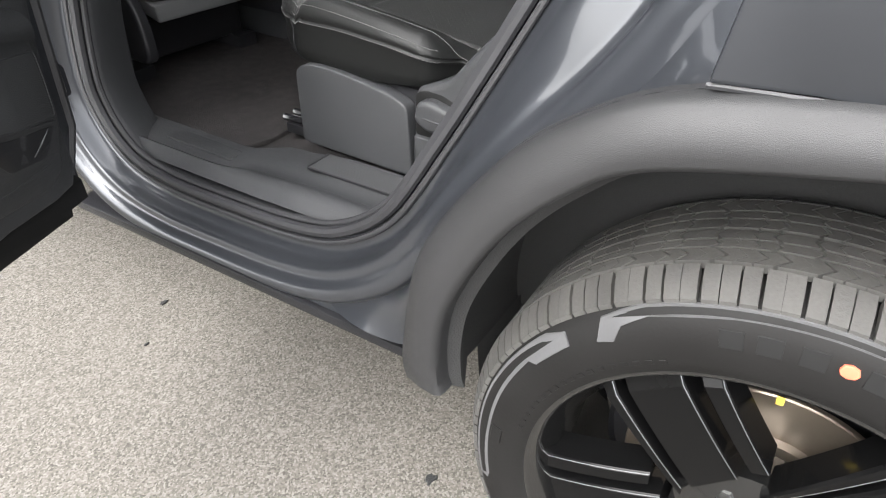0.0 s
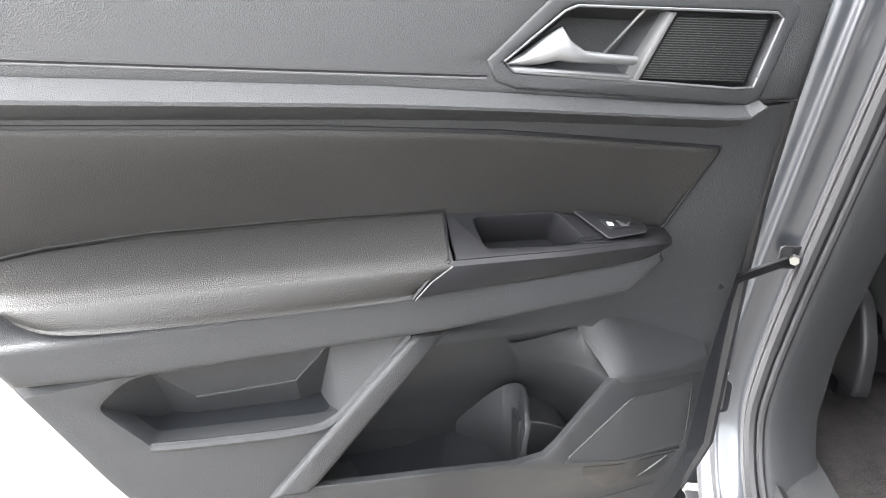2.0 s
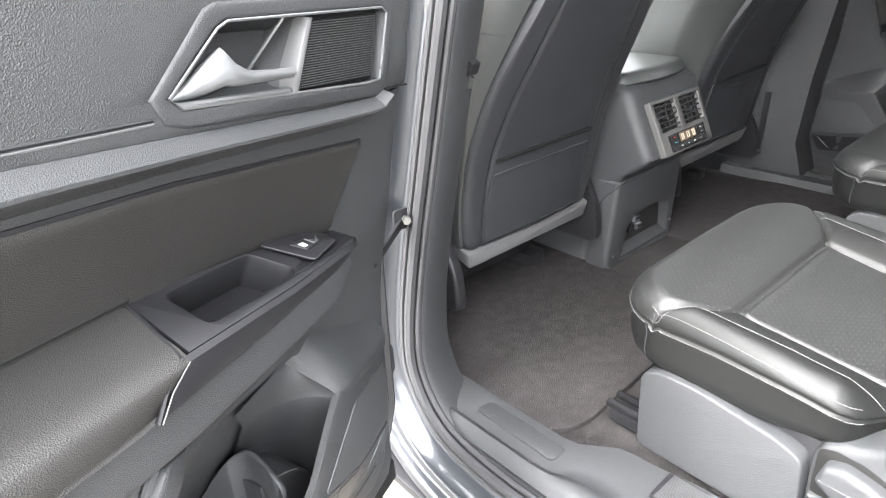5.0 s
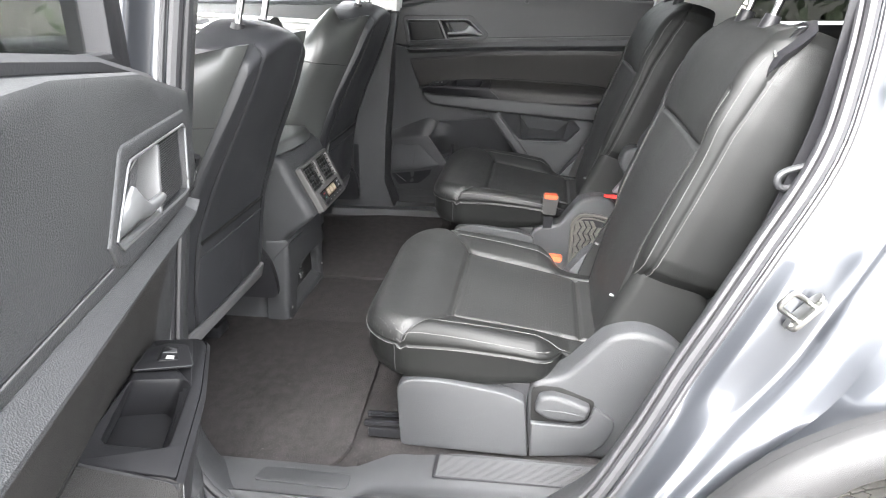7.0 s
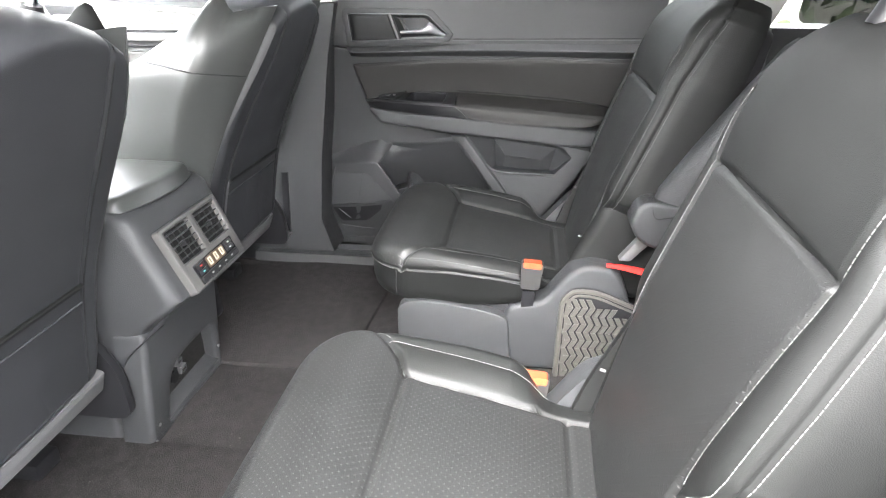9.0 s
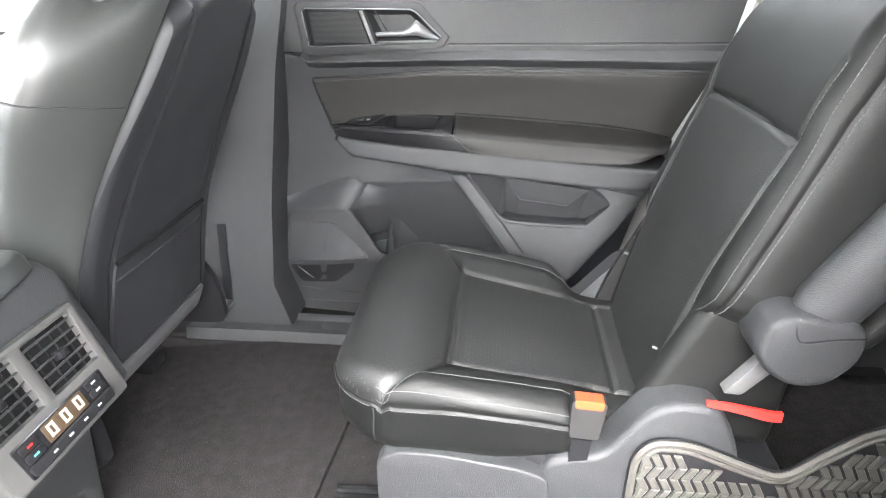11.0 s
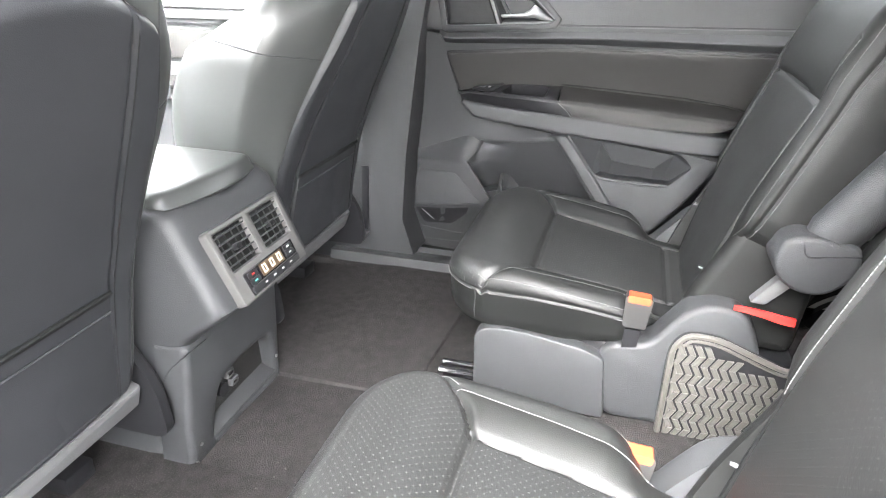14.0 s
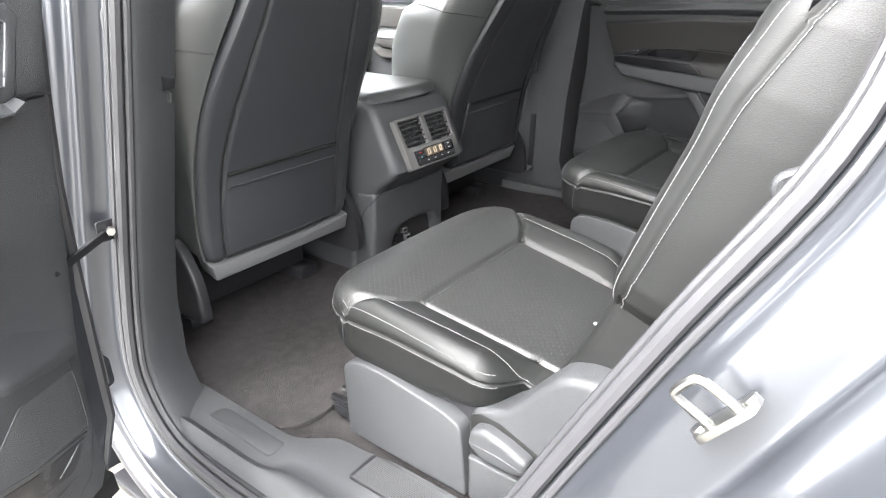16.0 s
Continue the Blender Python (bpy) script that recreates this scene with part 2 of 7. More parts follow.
def inset(p, r):
    """A counter-clockwise polygon moved inwards by r, with limited mitres."""
    out = []
    for i in range(len(p)):
        a, b, c = Vector(p[i - 1][:2]), Vector(p[i][:2]), Vector(p[(i + 1) % len(p)][:2])
        d1, d2 = (b - a), (c - b)
        d1 = d1.normalized() if d1.length > 1e-9 else d2.normalized()
        d2 = d2.normalized() if d2.length > 1e-9 else d1
        n1, n2 = Vector((-d1.y, d1.x)), Vector((-d2.y, d2.x))
        m = n1 + n2
        k = max(m.length_squared / 2, 0.35)
        out.append(tuple(b + m * (r / k)))
    return out


def ccw(p):
    return list(p) if signed_area(p) > 0 else list(reversed(p))


def rounded(p, r, seg=4):
    """Rounds the corners of a polygon; r is one radius or one for each corner."""
    out = []
    for i in range(len(p)):
        a, b, c = Vector(p[i - 1]), Vector(p[i]), Vector(p[(i + 1) % len(p)])
        ri = r[i] if isinstance(r, (list, tuple)) else r
        la, lc = (a - b), (c - b)
        k = min(ri, la.length * 0.45, lc.length * 0.45)
        p0, p1 = b + la.normalized() * k, b + lc.normalized() * k
        if k < 1e-5:
            out.append(tuple(b))
            continue
        for j in range(seg + 1):
            t = j / seg
            out.append(tuple(p0 * (1 - t) ** 2 + b * 2 * t * (1 - t) + p1 * t * t))
    return out


def slab(bm, outline, d0, d1, fmap=xyz, r=0.003, holes=(), seg=2):
    """A plate with rounded front edges and holes through it, mapped by fmap(a, b, depth)."""
    sign = 1 if d1 > d0 else -1
    loops = [(ccw(outline), 1)] + [(ccw(h), -1) for h in holes]
    fronts, backs = [], []
    for poly, way in loops:
        rings = [(poly, d0)]
        for k in range(seg + 1):
            a = k / seg * math.pi / 2
            rings.append((inset(poly, way * r * (1 - math.cos(a))), d1 - sign * r * (1 - math.sin(a))))
        vs = [[bm.verts.new(fmap(x, y, d)) for x, y in ring] for ring, d in rings]
        for k in range(len(vs) - 1):
            for i in range(len(poly)):
                j = (i + 1) % len(poly)
                bm.faces.new((vs[k][i], vs[k][j], vs[k + 1][j], vs[k + 1][i]))
        fronts.append((rings[-1][0], vs[-1]))
        backs.append((poly, vs[0]))
    for group in (fronts, backs):
        flat = [v for _, vs in group for v in vs]
        for tri in tessellate_polygon([[Vector((x, y, 0)) for x, y in ring] for ring, _ in group]):
            try:
                bm.faces.new([flat[i] for i in tri])
            except ValueError:
                pass
    return bm


def plate(outline, d0, d1, fmap=xyz, r=0.003, holes=(), seg=2):
    return slab(bmesh.new(), outline, d0, d1, fmap, r, holes, seg)


def box(x0, x1, y0, y1, z0, z1, r=0.004, bm=None, seg=2):
    bm = bm or bmesh.new()
    made = bmesh.ops.create_cube(bm, size=1)["verts"]
    for v in made:
        v.co = Vector((x0 + (v.co.x + 0.5) * (x1 - x0), y0 + (v.co.y + 0.5) * (y1 - y0), z0 + (v.co.z + 0.5) * (z1 - z0)))
    if r:
        edges = {e for v in made for e in v.link_edges}
        bmesh.ops.bevel(bm, geom=list(edges), offset=r, segments=seg, profile=0.5, affect="EDGES")
    return bm


def smooth_line(pts, n=6, closed=False):
    """Catmull-Rom through the points, n steps a span."""
    p = [Vector(q) for q in pts]
    out = []
    spans = len(p) if closed else len(p) - 1
    for i in range(spans):
        if closed:
            a, b, c, d = p[i - 1], p[i], p[(i + 1) % len(p)], p[(i + 2) % len(p)]
        else:
            a, b, c, d = p[max(i - 1, 0)], p[i], p[i + 1], p[min(i + 2, len(p) - 1)]
        for k in range(n):
            t = k / n
            out.append(0.5 * ((2 * b) + (c - a) * t + (2 * a - 5 * b + 4 * c - d) * t * t + (3 * b - a - 3 * c + d) * t ** 3))
    if not closed:
        out.append(p[-1])
    return out


def tube(bm, pts, r, seg=8, closed=False, flat=1.0):
    """A round cord along a line; r may be one radius or one for each point."""
    pts = [Vector(p) for p in pts]
    rings, nrm = [], None
    for i, p in enumerate(pts):
        q = pts[(i + 1) % len(pts)] if (closed or i < len(pts) - 1) else p
        o = pts[i - 1] if (closed or i > 0) else p
        t = (q - o).normalized()
        if nrm is None:
            nrm = t.orthogonal().normalized()
        nrm = (nrm - t * nrm.dot(t)).normalized()
        bi = t.cross(nrm)
        ri = r[i] if isinstance(r, (list, tuple)) else r
        rings.append([bm.verts.new(p + (nrm * math.cos(a) + bi * math.sin(a) * flat) * ri) for a in [2 * math.pi * k / seg for k in range(seg)]])
    return skin(bm, rings, closed)


def skin(bm, rings, closed=False, cap=True, ring_closed=True):
    n = len(rings[0])
    for i in range(len(rings) - (0 if closed else 1)):
        a, b = rings[i], rings[(i + 1) % len(rings)]
        for k in range(n if ring_closed else n - 1):
            bm.faces.new((a[k], a[(k + 1) % n], b[(k + 1) % n], b[k]))
    if cap and not closed and ring_closed:
        bm.faces.new(rings[0])
        bm.faces.new(list(reversed(rings[-1])))
    return bm


def loft(bm, rings, closed=False, cap=True, ring_closed=True):
    return skin(bm, [[bm.verts.new(p) for p in ring] for ring in rings], closed, cap, ring_closed)


def lathe(bm, profile, centre, axis_sign, seg=64):
    """Turns (radius, outward) round the car's cross axis."""
    rings = []
    for k in range(seg):
        a = 2 * math.pi * k / seg
        rings.append([bm.verts.new(Vector((centre[0] + axis_sign * d, centre[1] + r * math.cos(a), centre[2] + r * math.sin(a)))) for r, d in profile])
    return skin(bm, rings, closed=True, cap=False, ring_closed=False)


def pline_distance(A, B, line):
    best = np.full(A.shape, 9.0)
    for (x0, y0), (x1, y1) in zip(line, line[1:]):
        dx, dy = x1 - x0, y1 - y0
        t = np.clip(((A - x0) * dx + (B - y0) * dy) / (dx * dx + dy * dy + 1e-12), 0, 1)
        best = np.minimum(best, np.hypot(A - x0 - t * dx, B - y0 - t * dy))
    return best


class Pad:
    """An upholstered pad over a plan (a across, b along): rounded rim, crowned top, sewn grooves, closed below."""

    def __init__(self, width, b0, b1, top, rim, depth, fmap, grooves=(), groove=0.006, sigma=0.005, under=0.9):
        self.width, self.b0, self.b1, self.top, self.rim = width, b0, b1, top, rim
        self.depth, self.fmap, self.grooves, self.groove, self.sigma, self.under = depth, fmap, grooves, groove, sigma, under

    def level(self, A, B):
        """Height at plan places, and the places pulled in at the rounded corners."""
        W, b0, b1, R = self.width(B), self.b0(A), self.b1(A), self.rim
        da = np.maximum(W - np.abs(A), 0)
        lo, hi = np.maximum(B - b0, 0), np.maximum(b1 - B, 0)
        db = np.minimum(lo, hi)
        ta, tb = np.maximum(0, 1 - da / R), np.maximum(0, 1 - db / R)
        h = np.hypot(ta, tb)
        k = np.where(h > 1, 1 / np.maximum(h, 1e-9), 1.0)
        drop = R * (1 - np.sqrt(np.maximum(0, 1 - np.minimum(h, 1) ** 2)))
        A2 = np.where(ta > 0, np.sign(A) * (W - R * (1 - ta * k)), A)
        B2 = np.where(tb > 0, np.where(lo < hi, b0 + R * (1 - tb * k), b1 - R * (1 - tb * k)), B)
        z = self.top(A2, B2) - drop
        for line in self.grooves:
            z = z - self.groove * np.exp(-(pline_distance(A2, B2, line) / self.sigma) ** 2)
        return A2, B2, z

    def at(self, a, b, lift=0.0):
        A, B, Z = self.level(np.array([[a]], float), np.array([[b]], float))
        return self.fmap(float(A[0, 0]), float(B[0, 0]), float(Z[0, 0]) + lift)

    def build(self, nu, nv, region=None):
        """One bmesh, or two: faces for which region(a, b) holds come apart as a second."""
        u, v = np.linspace(-1, 1, nu), np.linspace(0, 1, nv)
        u = np.sign(u) * (1 - (1 - np.abs(u)) ** 1.25)
        U, V = np.meshgrid(u, v, indexing="ij")
        bm_mid = 0.5 * (self.b0(0 * U) + self.b1(0 * U))
        Bg = self.b0(0 * U) + (self.b1(0 * U) - self.b0(0 * U)) * V
        Ag = U * self.width(Bg)
        Bg = self.b0(Ag) + (self.b1(Ag) - self.b0(Ag)) * V
        A, B, Z = self.level(Ag, Bg)
        body, inner = bmesh.new(), bmesh.new()
        for target in (body, inner):
            target.loops.layers.uv.new("plan")
        keep = {}

        def vert(bm, i, j):
            key = (id(bm), i, j)
            if key not in keep:
                keep[key] = bm.verts.new(self.fmap(A[i, j], B[i, j], Z[i, j]))
            return keep[key]

        for i in range(nu - 1):
            for j in range(nv - 1):
                ca, cb = A[i:i + 2, j:j + 2].mean(), B[i:i + 2, j:j + 2].mean()
                bm = inner if region is not None and region(ca, cb) else body
                idx = ((i, j), (i + 1, j), (i + 1, j + 1), (i, j + 1))
                f = bm.faces.new([vert(bm, *q) for q in idx])
                lay = bm.loops.layers.uv["plan"]
                for loop, q in zip(f.loops, idx):
                    loop[lay].uv = (A[q], B[q])
        ring = [(i, 0) for i in range(nu)] + [(nu - 1, j) for j in range(1, nv)] + [(i, nv - 1) for i in range(nu - 2, -1, -1)] + [(0, j) for j in range(nv - 2, 0, -1)]
        ca, cb = A.mean(), B.mean()
        rows = [[vert(body, *q) for q in ring]]
        for k in range(1, 6):
            t = k / 5
            s = 1 - (1 - self.under) * t ** 2 + 0.012 * math.sin(math.pi * t)
            rows.append([body.verts.new(self.fmap(ca + (A[q] - ca) * s, cb + (B[q] - cb) * s, Z[q] * (1 - t) + (-self.depth) * t)) for q in ring])
        skin(body, rows, cap=False)
        try:
            body.faces.new(rows[-1])
        except ValueError:
            pass
        return body, inner


def curve(xs, ys):
    return lambda q: np.interp(q, xs, ys)


def soft_curve(xs, ys):
    """Like curve(), with rounded knees."""
    fine = np.linspace(xs[0], xs[-1], 200)
    vals = np.interp(fine, xs, ys)
    pad_n = 9
    ext = np.r_[np.full(pad_n, vals[0]), vals, np.full(pad_n, vals[-1])]
    vals = np.convolve(ext, np.ones(2 * pad_n + 1) / (2 * pad_n + 1), "valid")
    return lambda q: np.interp(q, fine, vals)

# ---- ground ----
def paving():
    """Exposed aggregate: small stones of many tones in a pale binder, with faint patches."""
    m = material("pale_aggregate_paving", (0.096, 0.088, 0.077), 0.92, grain=230, bump=0.25, vary=0.12, vary_scale=2.0, bump_dist=0.003, cells=True, spec=0.2)
    nt = m.node_tree
    b = nt.nodes["Principled BSDF"]
    tc = nt.nodes["Texture Coordinate"]
    stones = nt.nodes.new("ShaderNodeTexVoronoi")
    stones.inputs["Scale"].default_value = 260
    nt.links.new(tc.outputs["Object"], stones.inputs["Vector"])
    split = nt.nodes.new("ShaderNodeSeparateColor")
    nt.links.new(stones.outputs["Color"], split.inputs[0])
    tone = nt.nodes.new("ShaderNodeValToRGB")
    for pos, col in ((0.0, (0.026, 0.024, 0.021)), (0.25, (0.078, 0.072, 0.063)), (0.6, (0.112, 0.104, 0.093)), (1.0, (0.200, 0.188, 0.170))):
        e = tone.color_ramp.elements.new(pos) if 0 < pos < 1 else tone.color_ramp.elements[-int(pos)]
        e.color = (*col, 1)
    nt.links.new(split.outputs[0], tone.inputs[0])
    mix = nt.nodes.new("ShaderNodeMix")
    mix.data_type = "RGBA"
    mix.inputs[0].default_value = 0.58
    old = b.inputs["Base Color"].links[0].from_socket
    nt.links.new(old, mix.inputs[6])
    nt.links.new(tone.outputs[0], mix.inputs[7])
    nt.links.new(mix.outputs[2], b.inputs["Base Color"])
    return m


bm = bmesh.new()
n = 60
span = [(-1) ** (k < 0) * (abs(k) / 30) ** 3 * 300 for k in range(-30, 31)]
loft(bm, [[Vector((x, y, GZ)) for x in span] for y in span], cap=False, ring_closed=False)
M_GROUND = paving()
structure("ground", bm, M_GROUND, "pale tan exposed-aggregate paving of a parking place", "ground", flat=True)
kerb = plate([(-6.0, -8), (-1.50, -8), (-1.50, 1.45), (-1.485, 1.64), (-1.49, 9), (-6.0, 9)], GZ - 0.05, GZ + 0.004, xyz, r=0.002)
structure("pavement", kerb, material("pale_concrete", (0.105, 0.098, 0.086), 0.9, grain=220, bump=0.7, vary=0.4, vary_scale=3.5, bump_dist=0.003), "pale concrete strip beside the paving", "pavement")
for k, (x, y, r) in enumerate(((-0.774, 1.515, 0.011), (-0.848, 0.622, 0.016), (-0.90, 1.42, 0.006))):
    bm = bmesh.new()
    random.seed(20 + k)
    pts = [(x + r * (0.5 + 0.8 * random.random()) * math.cos(a), y + 0.7 * r * (0.5 + 0.8 * random.random()) * math.sin(a)) for a in [2 * math.pi * j / 11 for j in range(11)]]
    slab(bm, pts, GZ - 0.002, GZ + 0.0035, xyz, r=0.001, seg=1)
    tagged(part("dark_pebble", bm, M_LINER), "small dark pebble lying on the paving", "pebble", "pebbles")

# ---- car body, left side opening ----
SILL_X = 0.86


def lean_in(z, y):
    """How far the body side leans inwards at a height; the rear pillar leans more than the centre one."""
    rear = float(np.interp(z, [0.6, 0.8, 0.9, 0.98, 1.05, 1.13, 1.2, 1.4, 1.62], [0, 0.020, 0.023, 0.030, 0.042, 0.058, 0.074, 0.105, 0.12]))
    return 0.075 * max(0.0, (z - 0.6) / 0.65) + rear * min(1.0, max(0.0, (0.75 - y) / 0.2))


OPENING = [(0.325, 1.62), (0.335, 1.40), (0.350, 1.25), (0.380, 1.13), (0.463, 0.98), (0.541, 0.83), (0.612, 0.69), (0.69, 0.56), (0.79, 0.485), (0.90, 0.458),
           (1.05, 0.450), (1.20, 0.450), (1.31, 0.475), (1.372, 0.55), (1.388, 0.66), (1.378, 0.80), (1.357, 0.95), (1.335, 1.1), (1.312, 1.25), (1.285, 1.40), (1.25, 1.62)]
LOOP = smooth_line([(y, z, 0) for y, z in OPENING], 5)


def along(o, x, lo=0, hi=None):
    """The opening's line moved outwards by o in its own plane and by x beyond the seal."""
    out = []
    for i, p in enumerate(LOOP):
        a, b = LOOP[max(i - 1, 0)], LOOP[min(i + 1, len(LOOP) - 1)]
        t = (b - a).normalized()
        nrm = Vector((t.y, -t.x))
        q = Vector((p.x, p.y)) + nrm * o
        out.append(Vector((-(SILL_X - lean_in(p.y, p.x) + x), q.x, q.y)))
    return out[lo:hi]


car = thing("suv", (0, 0.8, 0.2), "metallic grey sport utility car body with its rear door opening", "car")
SILL = [(0.008, -0.02), (0.012, 0.0), (0.022, 0.005), (0.032, 0.006), (0.038, 0.010), (0.044, 0.022), (0.049, 0.040), (0.054, 0.046), (0.066, 0.050), (0.074, 0.060), (0.084, 0.066), (0.096, 0.066), (0.104, 0.058)]
REAR = [(0.008, -0.02), (0.012, 0.0), (0.026, 0.006), (0.036, 0.016), (0.046, 0.026), (0.064, 0.030), (0.092, 0.032), (0.116, 0.034), (0.122, 0.046), (0.132, 0.054), (0.150, 0.062), (0.164, 0.074), (0.172, 0.082)]


def finer(line):
    return [(p.x, p.y) for p in smooth_line([(o, x, 0) for o, x in line], 3)]


SILL, REAR = finer(SILL), finer(REAR)


def flange(k):
    """One line of the painted flange: narrow along the sill, wide and flat on the rear pillar."""
    a, b = along(*SILL[k]), along(*REAR[k])
    out = []
    for i, (p, q) in enumerate(zip(a, b)):
        w = min(1.0, max(0.0, (LOOP[i].y - 0.62) / 0.32)) if LOOP[i].x < 0.75 else 0.0
        out.append(p.lerp(q, w * w * (3 - 2 * w)))
    return out


bm = bmesh.new()
loft(bm, list(zip(*[flange(k) for k in range(len(SILL))])), cap=False, ring_closed=False)
part("door_aperture", bm, M_PAINT, car, "painted sill and pillar flange", sharp=60)
for nm, o, x, r in (("door_seal", 0.002, 0.004, 0.0095), ("outer_seal", 0.019, 0.008, 0.005), ("inner_seal", -0.008, -0.008, 0.006)):
    part(nm, tube(bmesh.new(), along(o, x), r, 8), M_RUBBER, car, "black rubber door seal")
bm = bmesh.new()
loft(bm, list(zip(*[along(o, x) for o, x in [(0.0, -0.008), (-0.006, -0.012), (-0.008, -0.026), (0.004, -0.055), (0.018, -0.09), (0.03, -0.11)]])), cap=False, ring_closed=False)
part("aperture_trim", bm, M_PLASTIC, car, "dark plastic lining inside the door seal", sharp=60)
ARCH_O = [(0.594, 0.364), (0.600, 0.39), (0.597, 0.438), (0.571, 0.587), (0.485, 0.725), (0.398, 0.806), (0.294, 0.858), (0.115, 0.885)]
ARCH_I = [(0.518, 0.372), (0.525, 0.395), (0.527, 0.461), (0.511, 0.540), (0.454, 0.654), (0.384, 0.735), (0.305, 0.787), (0.115, 0.832)]


def whole_arch(p):
    q = smooth_line([(y, z, 0) for y, z in p], 6)
    return q + [Vector((0.23 - v.x, v.y, 0)) for v in reversed(q[:-1])]


AO, AI = whole_arch(ARCH_O), whole_arch(ARCH_I)
bm = bmesh.new()
rings = []
for o, i in zip(AO, AI):
    mix = lambda t: (o.x + (i.x - o.x) * t, o.y + (i.y - o.y) * t)
    rings.append([Vector((x, *mix(t))) for t, x in ((0, -0.935), (0.02, -0.962), (0.12, -0.974), (0.5, -0.984), (0.86, -0.988), (0.97, -0.984), (1.0, -0.975), (1.01, -0.955))])
loft(bm, rings, cap=False, ring_closed=False)
for ring in (rings[0], rings[-1]):
    bm.faces.new([bm.verts.new(p) for p in ring])
part("wheel_arch_cladding", bm, M_CLAD, car, "matt grey plastic wheel arch cladding", sharp=50)
LINE_AI = AI
bm = bmesh.new()
loft(bm, [[Vector((-0.958, p.x - 0.001 * (p.x - 0.115), p.y - 0.001)), Vector((-0.945, p.x - 0.035 * (p.x - 0.115), p.y - 0.01)), Vector((-0.90, p.x + 0.02 * (p.x - 0.115), p.y + 0.004)), Vector((-0.74, p.x, p.y)), Vector((-0.735, 0.115, 0.3))] for p in LINE_AI], cap=False, ring_closed=False)
loft(bm, [[Vector((x, y, z)) for x in (-0.885, -0.74)] for y, z in ((0.518, 0.39), (0.512, 0.33), (0.500, 0.26))], cap=False, ring_closed=False)
part("wheel_well", bm, M_LINER, car, "black felt wheel arch liner")

rk = [(p.y, p.z) for p in along(0.090, 0.0) if p.z < 0.62 and 0.45 < p.y < 1.1]
rk = rk + [(1.10, 0.345), (0.62, 0.352), (0.585, 0.352), (0.575, 0.50)]
part("rocker_panel", plate(rk, 0.88, 0.919, side(-1), r=0.004), M_PAINT, car, "painted corner ahead of the wheel arch")
part("rocker_cladding", plate([(1.45, 0.340), (1.45, 0.360), (0.60, 0.366), (0.60, 0.346)], 0.86, 0.931, side(-1), r=0.004), M_BLACK, car, "black lower sill edge")
# quarter panel between the opening and the wheel arch
edge = flange(len(SILL) - 1)[:42]
edge = [edge[0]] + edge
bm = bmesh.new()
rows = []
N = 40
low = [(0.60, 0.40), (0.603, 0.45), (0.571, 0.587), (0.485, 0.725), (0.398, 0.806), (0.294, 0.858), (0.115, 0.885), (-0.1, 0.87), (-0.3, 0.80), (-0.5, 0.8), (-0.9, 0.85), (-1.1, 1.0), (-1.15, 1.3), (-1.1, 1.5)]
lowl = smooth_line([(y, z, 0) for y, z in low], 8)
edger = list(reversed(edge))


def pick(line, t):
    f = t * (len(line) - 1)
    i = min(int(f), len(line) - 2)
    return line[i] + (line[i + 1] - line[i]) * (f - i)


for k in range(N + 1):
    t = k / N
    e, l = pick(edger, t), pick(lowl, t ** 1.1)
    l3 = Vector((-0.95 + 0.10 * max(0, l.y - 0.95), l.x, l.y))
    row = []
    for j in range(13):
        s = j / 12
        p = e.lerp(l3, s)
        p.x -= 0.022 * math.sin(math.pi * s) ** 0.8 * min(1, (e - l3).length / 0.25)
        row.append(p)
    rows.append(row)
loft(bm, rows, cap=False, ring_closed=False)
part("quarter_panel", bm, M_PAINT, car, "metallic grey rear quarter panel", sharp=60)

flap = rounded([(0.283, 0.868), (0.20, 0.874), (0.05, 0.876), (-0.12, 0.86), (-0.12, 1.02), (0.262, 1.02)], 0.006)
part("body_flap", plate(flap, 0.930, 0.962, side(-1), r=0.004), M_PAINT, car, "flat painted panel set in a dark gap")
part("flap_gap", tube(bmesh.new(), [(-0.958, 0.284, 0.8655), (-0.9605, 0.20, 0.871), (-0.9605, 0.05, 0.873), (-0.958, -0.12, 0.857)], 0.003, 6), M_RUBBER, car)

# ---- floor, sills, shell ----
bm = bmesh.new()
random.seed(4)
gx, gy = np.linspace(-0.80, 0.80, 64), np.linspace(-0.9, 2.3, 90)


def floor_z(x, y):
    z = 0.458 + 0.012 * max(0.0, 1 - abs((x - 0.0) / 0.25)) if y > 1.0 else 0.458
    z += 0.035 * np.clip((1.15 - y) / 0.12, 0, 1)
    z += 0.012 * np.clip((abs(x) - 0.66) / 0.06, 0, 1) ** 2 - 0.03 * np.clip((abs(x) - 0.74) / 0.03, 0, 1)
    z -= 0.06 * np.clip((abs(x) - 0.665) / 0.02, 0, 1) * np.clip((1.115 - y) / 0.03, 0, 1)
    return z + 0.003 * noise.noise((x * 6, y * 6, 0))


loft(bm, [[Vector((max(x, -0.70 if y < 0.56 else -0.80), y, floor_z(x, y))) for x in gx] for y in gy], cap=False, ring_closed=False)
structure("floor", bm, M_CARPET, "worn charcoal carpet on the car floor", "floor", flat=False)

